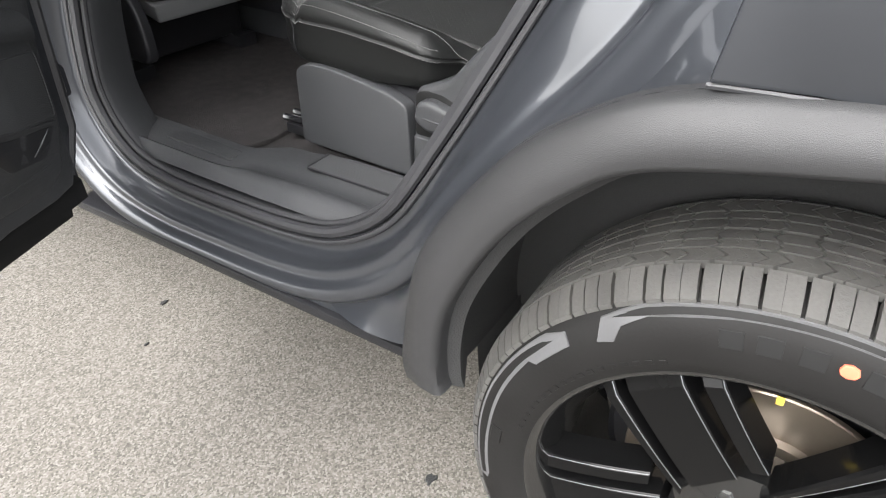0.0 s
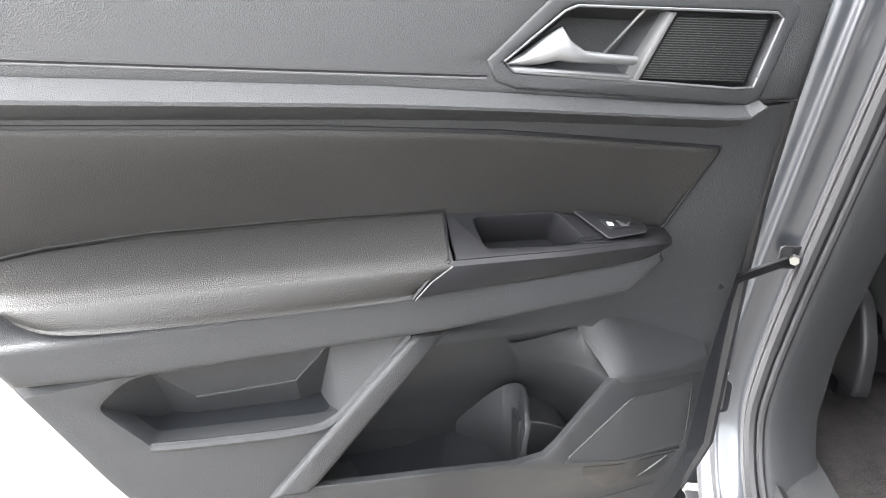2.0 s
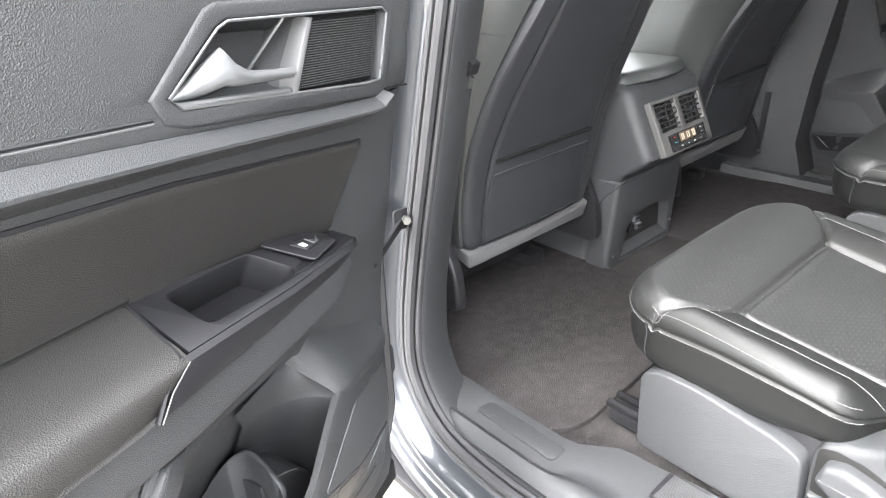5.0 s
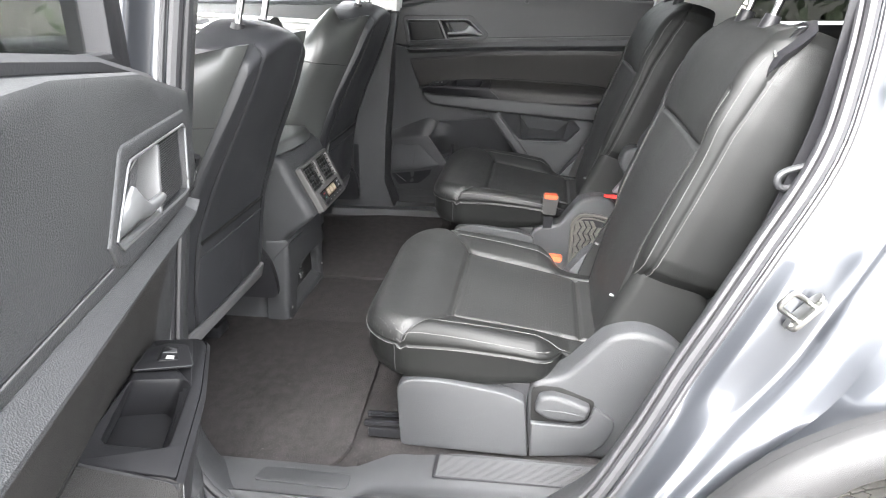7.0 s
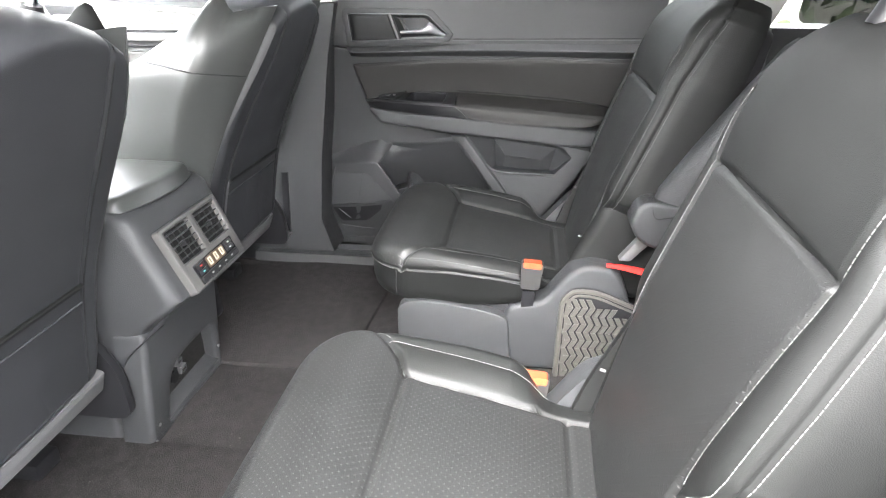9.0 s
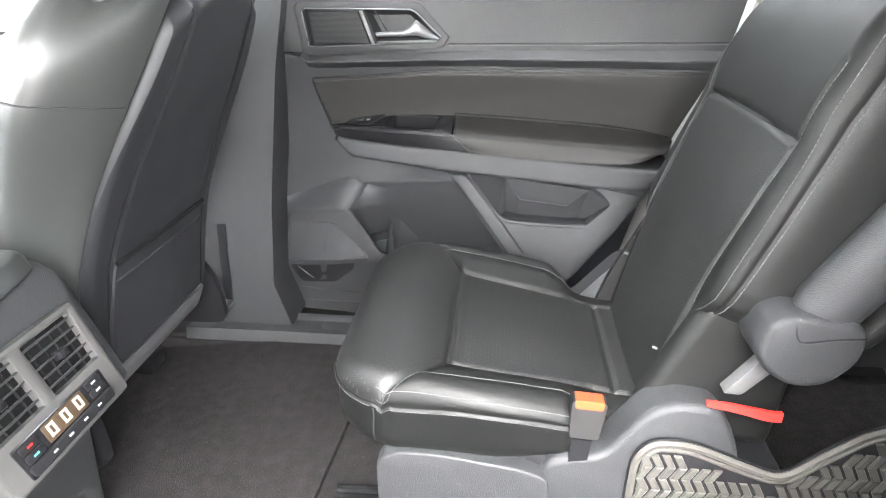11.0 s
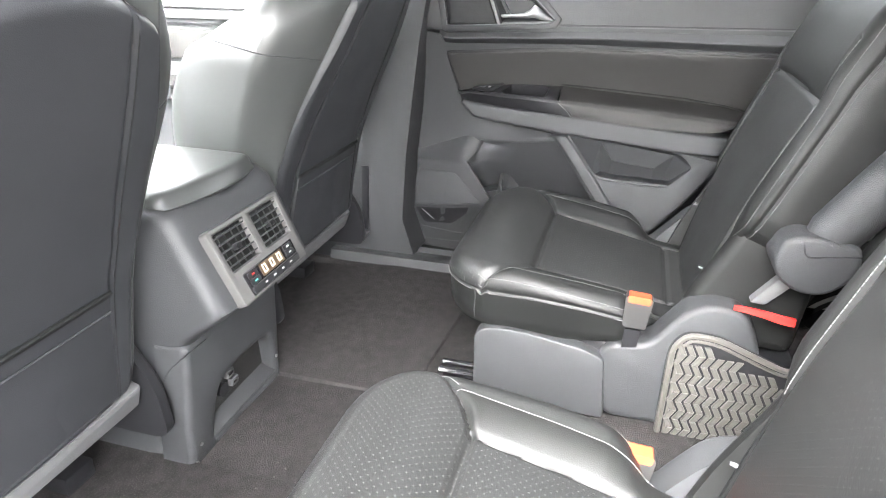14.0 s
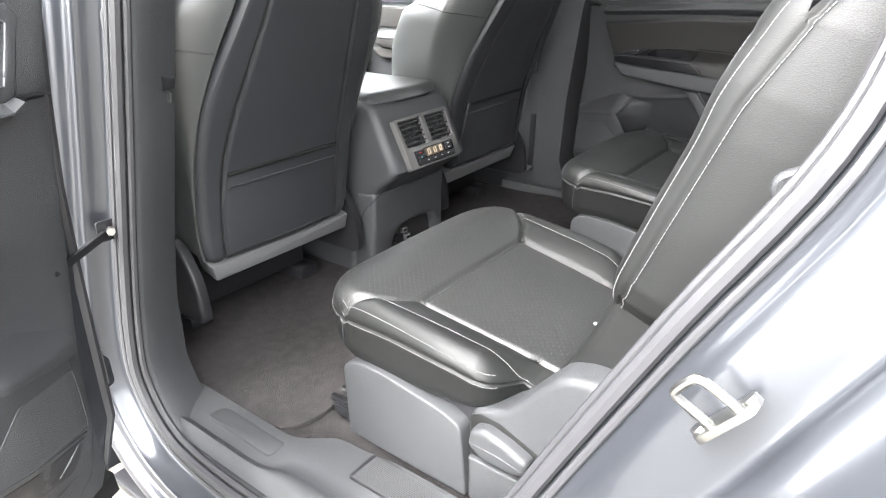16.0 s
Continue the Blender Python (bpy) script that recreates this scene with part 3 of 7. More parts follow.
for sg, label in ((-1, "charcoal carpet mat in the near footwell"), (1, "charcoal carpet mat in the far footwell")):
    bm = plate(rounded([(sg * 0.145, 1.205), (sg * 0.20, 1.165), (sg * 0.66, 1.140), (sg * 0.725, 1.165), (sg * 0.732, 1.42), (sg * 0.70, 1.55), (sg * 0.66, 1.75), (sg * 0.145, 1.75)], [0.02, 0.04, 0.03, 0.03, 0.05, 0.1, 0.02, 0.02]), 0.462, 0.4725, xyz, r=0.004)
    tagged(part("carpet_mat", bm, M_CARPET), label, "floor mat", "carpet mats")

# sill trims
for sg, nm in ((-1, "left"), (1, "right")):
    sill = thing("sill_trim", (sg * 0.76, 1.0, 0.47), "grained dark plastic door sill trim with a ribbed step", "sill trim", "door sill trims")
    prof = [(0.672, 0.455), (0.690, 0.493), (0.735, 0.492), (0.765, 0.488), (0.785, 0.484), (0.80, 0.492), (0.815, 0.496), (0.83, 0.488), (0.845, 0.47)]
    ys = np.linspace(0.555, 1.62, 40)
    rows = []
    for y in ys:
        rise = 0.015 * np.clip((1.0 - y) / 0.1, 0, 1) + 0.10 * np.clip((0.66 - y) / 0.2, 0, 1) ** 2
        out = 0.058 * np.clip((y - 1.04) / 0.07, 0, 1)
        rows.append([Vector((sg * (x + out * (1 - k / 8)), y, z + rise * (1 - k / 10))) for k, (x, z) in enumerate(prof)])
    part("sill_cover", loft(bmesh.new(), rows, cap=False, ring_closed=False), M_PLASTIC, sill, sharp=50)
    step = part("step_panel", plate(rounded([(0.690, 0.645), (0.753, 0.645), (0.757, 0.953), (0.694, 0.955)], 0.006), 0.0, 0.004, lambda a, q, d: Vector((sg * a, q, 0.502 + d)), r=0.0015), M_BLACK, sill)
    bm = bmesh.new()
    for k in range(19):
        x = 0.6965 + k * 0.0031
        tube(bm, [(sg * x, 0.655, 0.5062), (sg * (x + 0.0015), 0.946, 0.5062)], 0.0010, 5)
    part("ribbed_step", bm, M_PLASTIC, step, "fine ribs pressed into the step")
    part("step_plate", plate(rounded([(1.108, 0.758), (1.285, 0.756), (1.295, 0.794), (1.108, 0.797)], 0.012), 0.0, 0.0035, lambda a, b, d: Vector((sg * b, a, 0.4895 + d)), r=0.002), M_PLASTIC, sill)

# ---- doors ----
HX, HY, UX, UY = -1.022, 1.182, -0.9505, -0.3108


def near_place(s, z, d):
    return Vector((HX + UX * s - UY * d, HY + UY * s + UX * d, z))


def far_place(s, z, d):
    return Vector((0.81 - d, 1.272 - s - 0.165 * (z - 1.1), z - 0.068 * s))


def panel_lean(s, z):
    """How far the inner panel stands back: it leans outwards below the waist and swells again at the rear pocket."""
    up = np.interp(z, [0.98, 1.0, 1.045, 1.088, 1.12, 1.16], [-0.078, -0.073, -0.062, -0.045, -0.030, -0.0165])
    low = np.interp(s, [-0.1, 0, 0.13, 0.23, 0.35, 0.48], [-0.125, -0.105, -0.08, -0.06, 0.006, 0.02])
    w = min(1.0, max(0.0, (z - 0.90) / 0.08))
    return float(low * (1 - w) + up * w)


def arm_lean(s, z):
    """The same for the armrest, which juts out from the leaning panel."""
    foot = np.interp(s, [0.07, 0.35, 0.76], [-0.03, 0.005, 0.02])
    return float(foot if z < 0.957 else np.interp(z, [0.957, 1.012, 1.045], [foot, -0.037, -0.062]))


def door_shape(s, z, d, lean):
    """Takes a place on the flat pattern to the leaning door: what stands farther back is larger."""
    e = d + lean
    if e < -0.14:
        e = -0.14 + (e + 0.14) * 0.2
    k = (0.6057 - e) / (0.6057 - d)
    return 0.4064 + k * (s - 0.4064), 1.278 + k * (z - 1.278), e


def formed(outline, d0, d1, fm, r=0.003, holes=(), seg=2, step=0.04):
    """A plate cut into small cells, so that it follows the door's curved shape."""
    bm = plate(outline, d0, d1, xyz, r, holes, seg)
    for axis in (0, 1):
        vals = [v.co[axis] for v in bm.verts]
        lo, hi = min(vals), max(vals)
        for q in np.arange(math.ceil(lo / step) * step, hi, step):
            no = Vector((1, 0, 0)) if axis == 0 else Vector((0, 1, 0))
            bmesh.ops.bisect_plane(bm, geom=bm.verts[:] + bm.edges[:] + bm.faces[:], dist=1e-5, plane_co=no * float(q), plane_no=no)
    for v in bm.verts:
        v.co = fm(*v.co)
    return bm


def dense(line, closed=False, step=0.03):
    """A polyline with extra points, so that cords follow the curved panel."""
    out = []
    pts = list(line) + ([line[0]] if closed else [])
    for p, q in zip(pts, pts[1:]):
        n = max(1, int(math.dist(p, q) / step))
        out += [tuple(a + (b - a) * j / n for a, b in zip(p, q)) for j in range(n)]
    return out if closed else out + [tuple(pts[-1])]


def door(place, at, label):
    fm = lambda s, z, d: place(*door_shape(s, z, d, panel_lean(s, z)))
    fa = lambda s, z, d: place(*door_shape(s, z, d, arm_lean(s, z)))
    th = thing("rear_door", at, label, "car door", "rear doors")
    p1 = rounded([(0.690, 0.858), (0.655, 0.889), (0.36, 0.9035), (0.448, 0.796), (0.647, 0.802)], [0.01, 0.02, 0.004, 0.03, 0.006])
    p2 = rounded([(0.334, 0.884), (0.150, 0.888), (0.095, 0.81), (0.095, 0.645), (0.49, 0.645), (0.497, 0.695)], [0.004, 0.01, 0.012, 0.006, 0.006, 0.004])
    shell = [(-0.105, 1.25), (-0.085, 1.13), (-0.07, 1.01), (-0.06, 0.80), (-0.055, 0.66), (-0.02, 0.585), (0.06, 0.562), (0.25, 0.540), (0.45, 0.55), (0.58, 0.60),
             (0.66, 0.69), (0.72, 0.80), (0.80, 0.98), (0.85, 1.12), (0.88, 1.30), (0.88, 1.335), (0.3, 1.325), (0.1, 1.30)]
    part("door_shell", formed(shell, -0.16, -0.022, fm, r=0.012, holes=[inset(ccw(p1), -0.003), inset(ccw(p2), -0.003), [(0.275, 1.166), (0.275, 1.24), (0.09, 1.24), (0.09, 1.15)]]), M_PAINT, th, "metallic grey painted door shell")
    part("door_skin", formed(inset(ccw(shell), -0.006), -0.168, -0.158, fm, r=0.004), M_PAINT, th, "metallic grey outer door skin")
    part("door_edge_seal", tube(bmesh.new(), [fm(s, z, -0.03) for s, z in dense(shell[:12])], 0.010, 6), M_RUBBER, th, "black rubber edge seal")
    part("lower_flap", formed([(-0.020, 0.588), (0.06, 0.576), (0.15, 0.568), (0.25, 0.550), (0.45, 0.560), (0.60, 0.612), (0.60, 0.560), (0.45, 0.472), (0.39, 0.482), (0.196, 0.520), (0.021, 0.537), (0.018, 0.548), (-0.022, 0.553)], -0.07, -0.006, fm, r=0.003), M_VENT, th, "black rubber strip along the door's foot")
    # upper panel with the handle recess
    upper = [(-0.088, 1.25), (-0.070, 1.19), (-0.060, 1.133), (0.008, 1.128), (0.20, 1.145), (0.377, 1.165), (0.72, 1.192), (0.845, 1.20), (0.86, 1.33), (0.30, 1.318), (0.10, 1.295)]
    bez_o = [(0.278, 1.190), (0.270, 1.170), (0.25, 1.162), (0.0, 1.132), (-0.014, 1.138), (-0.042, 1.222), (-0.032, 1.236), (0.200, 1.250), (0.213, 1.246)]
    bez_i = [(0.262, 1.188), (0.252, 1.178), (0.02, 1.150), (-0.002, 1.150), (-0.024, 1.216), (-0.016, 1.222), (0.192, 1.235), (0.204, 1.231)]
    part("upper_panel", formed(upper, -0.022, 0.014, fm, r=0.008, holes=[inset(ccw(bez_i), -0.004)]), M_SOFT, th, "grained soft upper door panel")
    part("handle_bezel", formed(bez_o, 0.0, 0.0165, fm, r=0.0035, holes=[bez_i], seg=3), M_PLASTIC, th, "raised grey handle surround")
    part("bezel_trim_ring", tube(bmesh.new(), [fm(a, b, 0.0165) for a, b in inset(ccw(bez_i), 0.0005)], 0.0014, 6, True), M_SILVER, th, "thin silver ring")
    bowl = [(0.262, 1.190), (0.252, 1.176), (0.128, 1.160), (0.094, 1.228), (0.192, 1.237), (0.204, 1.233)]
    back = [(0.225, 1.196), (0.22, 1.190), (0.138, 1.180), (0.112, 1.216), (0.185, 1.222), (0.19, 1.220)]
    bm = bmesh.new()
    loft(bm, [[fm(s, z, 0.010) for s, z in bowl], [fm(s, z, -0.028) for s, z in back]], cap=False)
    bm.faces.new([bm.verts.new(fm(s, z, -0.028)) for s, z in back])
    part("handle_recess", bm, M_PLASTIC, th)
    part("recess_rib", tube(bmesh.new(), [fm(0.118, 1.231, 0.008), fm(0.150, 1.180, -0.026)], 0.0016, 6), M_SILVER, th, "fine line in the recess")
    part("recess_divider", plate([(0.0985, 1.226), (0.090, 1.225), (0.125, 1.161), (0.1335, 1.162)], -0.01, 0.016, fm, r=0.003), M_GREYTRIM, th)
    grille = [(0.088, 1.222), (-0.014, 1.216), (0.004, 1.154), (0.121, 1.163)]
    part("grille_backing", plate(inset(ccw(grille), -0.008), -0.012, 0.004, fm, r=0.002), M_BLACK, th)
    part("speaker_grille", plate(grille, 0.0, 0.010, fm, r=0.003), M_VENT, th, "fine black tweeter grille")
    bm = bmesh.new()
    for k in range(1, 27):
        f = k / 27
        l, r = (0.088 + 0.033 * f, 1.222 - 0.059 * f), (-0.014 + 0.018 * f, 1.216 - 0.062 * f)
        tube(bm, [fm(l[0] - 0.002, l[1], 0.0102), fm(r[0] + 0.002, r[1], 0.0102)], 0.00065, 4)
    part("grille_ribs", bm, M_PLASTIC, th, "fine ribs across the tweeter grille")
    # lever: a wide wedge that narrows into a bar
    secs = [(0.257, 1.1845, 0.002, 0.012, 0.003), (0.240, 1.188, 0.007, 0.014, 0.004), (0.222, 1.195, 0.013, 0.019, 0.006), (0.207, 1.201, 0.016, 0.024, 0.007), (0.198, 1.194, 0.010, 0.026, 0.007), (0.185, 1.189, 0.0060, 0.027, 0.006), (0.16, 1.186, 0.0050, 0.027, 0.005), (0.131, 1.183, 0.0045, 0.026, 0.004)]
    rings = []
    for s, z, hz, d, hd in secs:
        rings.append([fm(s + (0.003 if math.sin(a) < 0 else 0), z + hz * math.sin(a) * (1.0 if math.sin(a) > 0 else 0.9), d - 0.006 + hd * math.cos(a)) for a in [2 * math.pi * k / 12 for k in range(12)]])
    part("inner_door_handle", loft(bmesh.new(), rings), M_SILVER, th, "satin silver pull handle", sharp=60)
    part("handle_base", tube(bmesh.new(), [fm(0.255, 1.180, 0.012), fm(0.19, 1.1735, 0.014), fm(0.135, 1.167, 0.014)], 0.0032, 8), M_SILVER, th)
    # seam and ridge
    part("panel_seam", tube(bmesh.new(), [fm(s, z, 0.0138) for s, z in ((0.84, 1.222), (0.72, 1.212), (0.5, 1.194), (0.278, 1.176))], 0.0016, 6), M_BLACK, th)
    part("panel_seam_edge", tube(bmesh.new(), [fm(s, z - 0.003, 0.0138) for s, z in ((0.84, 1.222), (0.72, 1.212), (0.5, 1.194), (0.278, 1.176))], 0.0012, 6), M_GREYTRIM, th)
    part("joint_line", tube(bmesh.new(), [fm(-0.060, 1.1325, 0.0135), fm(-0.012, 1.137, 0.0142)], 0.0013, 6), M_BLACK, th)
    rp = [(-0.012, 1.137, 1.128), (0.004, 1.133, 1.114), (0.03, 1.134, 1.114), (0.10, 1.141, 1.121), (0.25, 1.158, 1.135), (0.38, 1.172, 1.145), (0.56, 1.186, 1.156), (0.73, 1.199, 1.166), (0.845, 1.207, 1.174)]
    rings = []
    for s, zt, zb in rp:
        rings.append([fm(s, zt + 0.001, 0.004), fm(s, zt, 0.0145), fm(s, zt - (zt - zb) * 0.5, 0.030), fm(s, zt - (zt - zb) * 0.62, 0.0305), fm(s, zb + 0.003, 0.0225), fm(s, zb - 0.006, 0.004), fm(s, zb - 0.006, -0.005)])
    part("waist_moulding", loft(bmesh.new(), rings, cap=True), M_PLASTIC, th, "ridge that runs the length of the door", sharp=25)
    # main lower trim with its two pockets
    trim = [(-0.060, 1.131), (-0.046, 1.013), (-0.030, 0.916), (-0.012, 0.811), (-0.002, 0.70), (-0.004, 0.62), (0.010, 0.592), (0.05, 0.582), (0.147, 0.574), (0.243, 0.555), (0.345, 0.550), (0.47, 0.566), (0.59, 0.612), (0.650, 0.672),
            (0.702, 0.767), (0.757, 0.881), (0.792, 0.961), (0.825, 1.06), (0.845, 1.198), (0.72, 1.190), (0.377, 1.163), (0.20, 1.143), (0.008, 1.126)]
    part("door_trim", formed(trim, -0.022, 0.006, fm, r=0.005, holes=[p1, p2]), M_PLASTIC, th, "grained grey moulded lower door trim")
    bm = bmesh.new()
    T, C, B = [(0.64, 0.880, -0.02), (0.447, 0.893, -0.02)], [(0.602, 0.833, -0.034), (0.492, 0.838, -0.034)], [(0.63, 0.690, -0.115), (0.49, 0.690, -0.115)]
    q = {k: bm.verts.new(fm(*v)) for k, v in dict(tl=T[0], tr=T[1], cl=C[0], cr=C[1], bl=B[0], br=B[1], hl=(0.695, 0.856, 0.004), ht=(0.655, 0.892, 0.004), hr=(0.355, 0.907, 0.004), hb=(0.446, 0.790, 0.004), hbl=(0.650, 0.797, 0.004)).items()}
    for f in (("tl", "tr", "cr", "cl"), ("cl", "cr", "br", "bl"), ("tr", "hr", "hb", "br"), ("cr", "tr", "br"), ("tl", "cl", "bl"), ("hl", "ht", "tl"), ("hl", "tl", "bl"), ("hl", "bl", "hbl"), ("ht", "hr", "tr", "tl"), ("hbl", "bl", "br", "hb")):
        bm.faces.new([q[k] for k in f])
    part("map_pocket", bm, M_PLASTIC, th, "deep open door pocket", sharp=10)
    part("pocket_ledge", tube(bmesh.new(), [fm(0.602, 0.833, -0.033), fm(0.492, 0.838, -0.033), fm(0.447, 0.893, -0.020)], 0.0018, 6), M_PLASTIC, th)
    part("map_pocket_lip", tube(bmesh.new(), smooth_line([fm(s, z, 0.005) for s, z in ((0.648, 0.801), (0.58, 0.797), (0.49, 0.795), (0.455, 0.803), (0.42, 0.836), (0.362, 0.903))], 4), 0.0055, 8), M_PLASTIC, th)
    bm = bmesh.new()
    deep = lambda z: float(np.interp(z, [0.63, 0.69, 0.76, 0.83, 0.89], [-0.125, -0.115, -0.078, -0.032, -0.003]))
    rim_p2 = dense(inset(ccw(p2), -0.001), True)
    loft(bm, [[fm(s, z, 0.004) for s, z in rim_p2], [fm(s, z, deep(z)) for s, z in rim_p2]], cap=False)
    part("bottle_pocket", bm, M_PLASTIC, th, "open bottle pocket")
    part("pocket_back", formed(inset(ccw(p2), -0.004), -0.006, 0.0, lambda s, z, d: fm(s, z, d + deep(z)), r=0.001, seg=1), M_PLASTIC, th, "smooth back wall of the bottle pocket")
    # raised rim bar between the pockets, the pocket's front wall and the speaker pod
    part("pocket_divider", formed([(0.356, 0.910), (0.316, 0.912), (0.490, 0.712), (0.535, 0.712)], -0.03, 0.016, fm, r=0.007, seg=3), M_PLASTIC, th)
    wall = [(0.505, 0.724), (0.487, 0.716), (0.389, 0.715), (0.306, 0.718), (0.245, 0.734), (0.214, 0.746), (0.139, 0.842), (0.118, 0.849), (0.02, 0.835), (0.008, 0.70), (0.018, 0.628), (0.05, 0.602), (0.25, 0.597), (0.345, 0.589), (0.53, 0.625), (0.56, 0.66)]
    face = lambda s, z: 0.003 + 0.048 * float(np.interp(s, [0.0, 0.05, 0.11, 0.20, 0.25, 0.306, 0.39, 0.50], [0.38, 0.68, 1.0, 1.0, 0.78, 0.42, 0.26, 0.12]) * np.interp(z, [0.59, 0.65, 0.70, 0.73], [0.05, 0.32, 0.76, 1.0]))

    def thin(s, z, d):
        """The front wall is a thin lip where the pocket lies open behind it."""
        w = min(1.0, max(0.0, (z - 0.66) / 0.03)) * min(1.0, max(0.0, (s - 0.10) / 0.03))
        back = -0.02 + (face(s, z) - 0.010 + 0.02) * w
        return fm(s, z, back + (face(s, z) - back) * (d + 0.02) / 0.065)

    bm = formed(wall, -0.02, 0.045, thin, r=0.009, seg=4, step=0.025)
    part("pocket_front", bm, M_PLASTIC, th, "bulging front wall of the bottle pocket and speaker pod", sharp=40)
    # shoulder that rises from the panel to the pod, and the half-round bottle recess behind it
    rows = [[(0.160, 0.880, -0.010), (0.150, 0.892, 0.000), (0.120, 0.898, 0.005), (0.060, 0.876, 0.004), (0.000, 0.850, 0.004)],
            [(0.158, 0.876, -0.006), (0.147, 0.886, 0.006), (0.117, 0.890, 0.014), (0.058, 0.868, 0.013), (0.001, 0.846, 0.010)],
            [(0.150, 0.862, 0.016), (0.138, 0.867, 0.027), (0.112, 0.869, 0.034), (0.056, 0.855, 0.027), (0.002, 0.840, 0.018)],
            [(0.140, 0.844, 0.043), (0.130, 0.848, 0.0495), (0.108, 0.849, 0.0515), (0.054, 0.840, 0.040), (0.003, 0.832, 0.0225)],
            [(0.141, 0.834, 0.045), (0.130, 0.836, 0.0495), (0.108, 0.836, 0.0515), (0.054, 0.827, 0.0395), (0.004, 0.818, 0.0225)]]
    cols = [smooth_line([Vector(r[k]) for r in rows], 5) for k in range(5)]
    grid = [smooth_line([c[j] for c in cols], 6) for j in range(len(cols[0]))]
    bm = bmesh.new()
    loft(bm, [[fm(*p) for p in row] for row in grid], cap=False, ring_closed=False)
    part("speaker_shoulder", bm, M_PLASTIC, th, sharp=40)
    turn = [math.pi / 2 * j / 9 for j in range(10)]
    edge = [row[0] for row in grid] + smooth_line([(0.139, 0.815, 0.034), (0.135, 0.79, 0.022), (0.130, 0.75, 0.006), (0.130, 0.70, -0.010), (0.130, 0.640, -0.02)], 3)
    bm = bmesh.new()
    loft(bm, [[fm(e.x + 0.085 * (1 - math.cos(t)), e.y - 0.010 * (1 - math.cos(t)), e.z + (deep(e.y) + 0.003 - e.z) * math.sin(t)) for t in turn] for e in edge], cap=False, ring_closed=False)
    part("bottle_recess", bm, M_PLASTIC, th, "half-round hollow for a bottle", sharp=60)
    on_face = lambda s, z, d: fm(s, z, face(s, z) + d)
    spk = rounded([(0.022, 0.806), (0.112, 0.815), (0.187, 0.741), (0.180, 0.735), (0.020, 0.712)], 0.008)
    part("speaker_cover", formed(spk, -0.002, 0.0012, on_face, r=0.0005), M_GRILLE2, th, "textured speaker cover")
    part("speaker_cover_rim", tube(bmesh.new(), [on_face(s, z, 0.0006) for s, z in dense(spk, True)], 0.0016, 6, True), M_PLASTIC, th)
    part("pod_slot", formed(rounded([(0.024, 0.700), (0.165, 0.722), (0.160, 0.700), (0.125, 0.662), (0.052, 0.656)], 0.006), -0.004, 0.0006, on_face, r=0.0005), M_BLACK, th)
    part("slot_line", tube(bmesh.new(), [on_face(s, z, 0.0) for s, z in dense([(0.190, 0.736), (0.10, 0.722), (0.026, 0.706)])], 0.0034, 6), M_PLASTIC, th)
    for a, b in (((0.077, 0.669), (0.042, 0.699)),):
        part("raised_stroke", tube(bmesh.new(), [on_face(*a, -0.0005), on_face((a[0] + b[0]) / 2, (a[1] + b[1]) / 2, 0.0006), on_face(*b, -0.0005)], 0.0019, 6), M_GREYTRIM, th, "short raised stroke")
    part("panel_crease", tube(bmesh.new(), [on_face(s, z, -0.0008) for s, z in dense([(0.52, 0.612), (0.426, 0.613), (0.33, 0.617), (0.234, 0.622), (0.14, 0.632), (0.046, 0.643)], step=0.015)], 0.0022, 8), M_PLASTIC, th, "pressed line along the lower panel")
    part("pocket_step", formed([(0.226, 0.752), (0.210, 0.748), (0.190, 0.742), (0.168, 0.731), (0.150, 0.712), (0.145, 0.65), (0.226, 0.65)], -0.07, -0.014, fm, r=0.002, seg=1), M_PLASTIC, th)
    part("pocket_arc", tube(bmesh.new(), smooth_line([fm(0.224, 0.751, -0.0145), fm(0.208, 0.7475, -0.0145), fm(0.188, 0.741, -0.0145), fm(0.166, 0.729, -0.0145)], 4), 0.0013, 6), M_GREYTRIM, th)
    fin = smooth_line([(0.288, 0.690, -0.110), (0.274, 0.716, -0.096), (0.254, 0.748, -0.078), (0.236, 0.776, -0.058), (0.222, 0.791, -0.036), (0.223, 0.789, -0.012), (0.229, 0.784, 0.012), (0.232, 0.776, 0.027), (0.236, 0.760, 0.031), (0.239, 0.738, 0.031), (0.240, 0.71, 0.020)], 4)
    bm = bmesh.new()
    loft(bm, [[fm(p.x, p.y - 0.002, p.z), fm(p.x - 0.0015, p.y, p.z), fm(p.x - 0.0055, p.y, p.z), fm(p.x - 0.007, p.y - 0.002, p.z), fm(p.x - 0.007, 0.66, min(p.z, -0.005)), fm(p.x, 0.66, min(p.z, -0.005))] for p in fin])
    part("bottle_divider", bm, M_PLASTIC, th, "thin curved blade in the pocket", sharp=60)
    # insert, armrest, switch pod
    ins = rounded([(0.016, 1.088), (0.074, 1.002), (0.15, 1.012), (0.31, 1.025), (0.56, 1.030), (0.73, 1.022), (0.792, 1.010), (0.815, 1.05), (0.825, 1.160), (0.745, 1.156), (0.435, 1.136), (0.264, 1.121)], 0.006)
    part("door_insert", formed(ins, 0.0, 0.011, fm, r=0.008, seg=3), M_INSERT, th, "dark padded leatherette door insert")
    part("insert_gap", tube(bmesh.new(), [fm(s, z, 0.0055) for s, z in dense(ins, True)], 0.003, 6, True), M_BLACK, th)
    rings = []
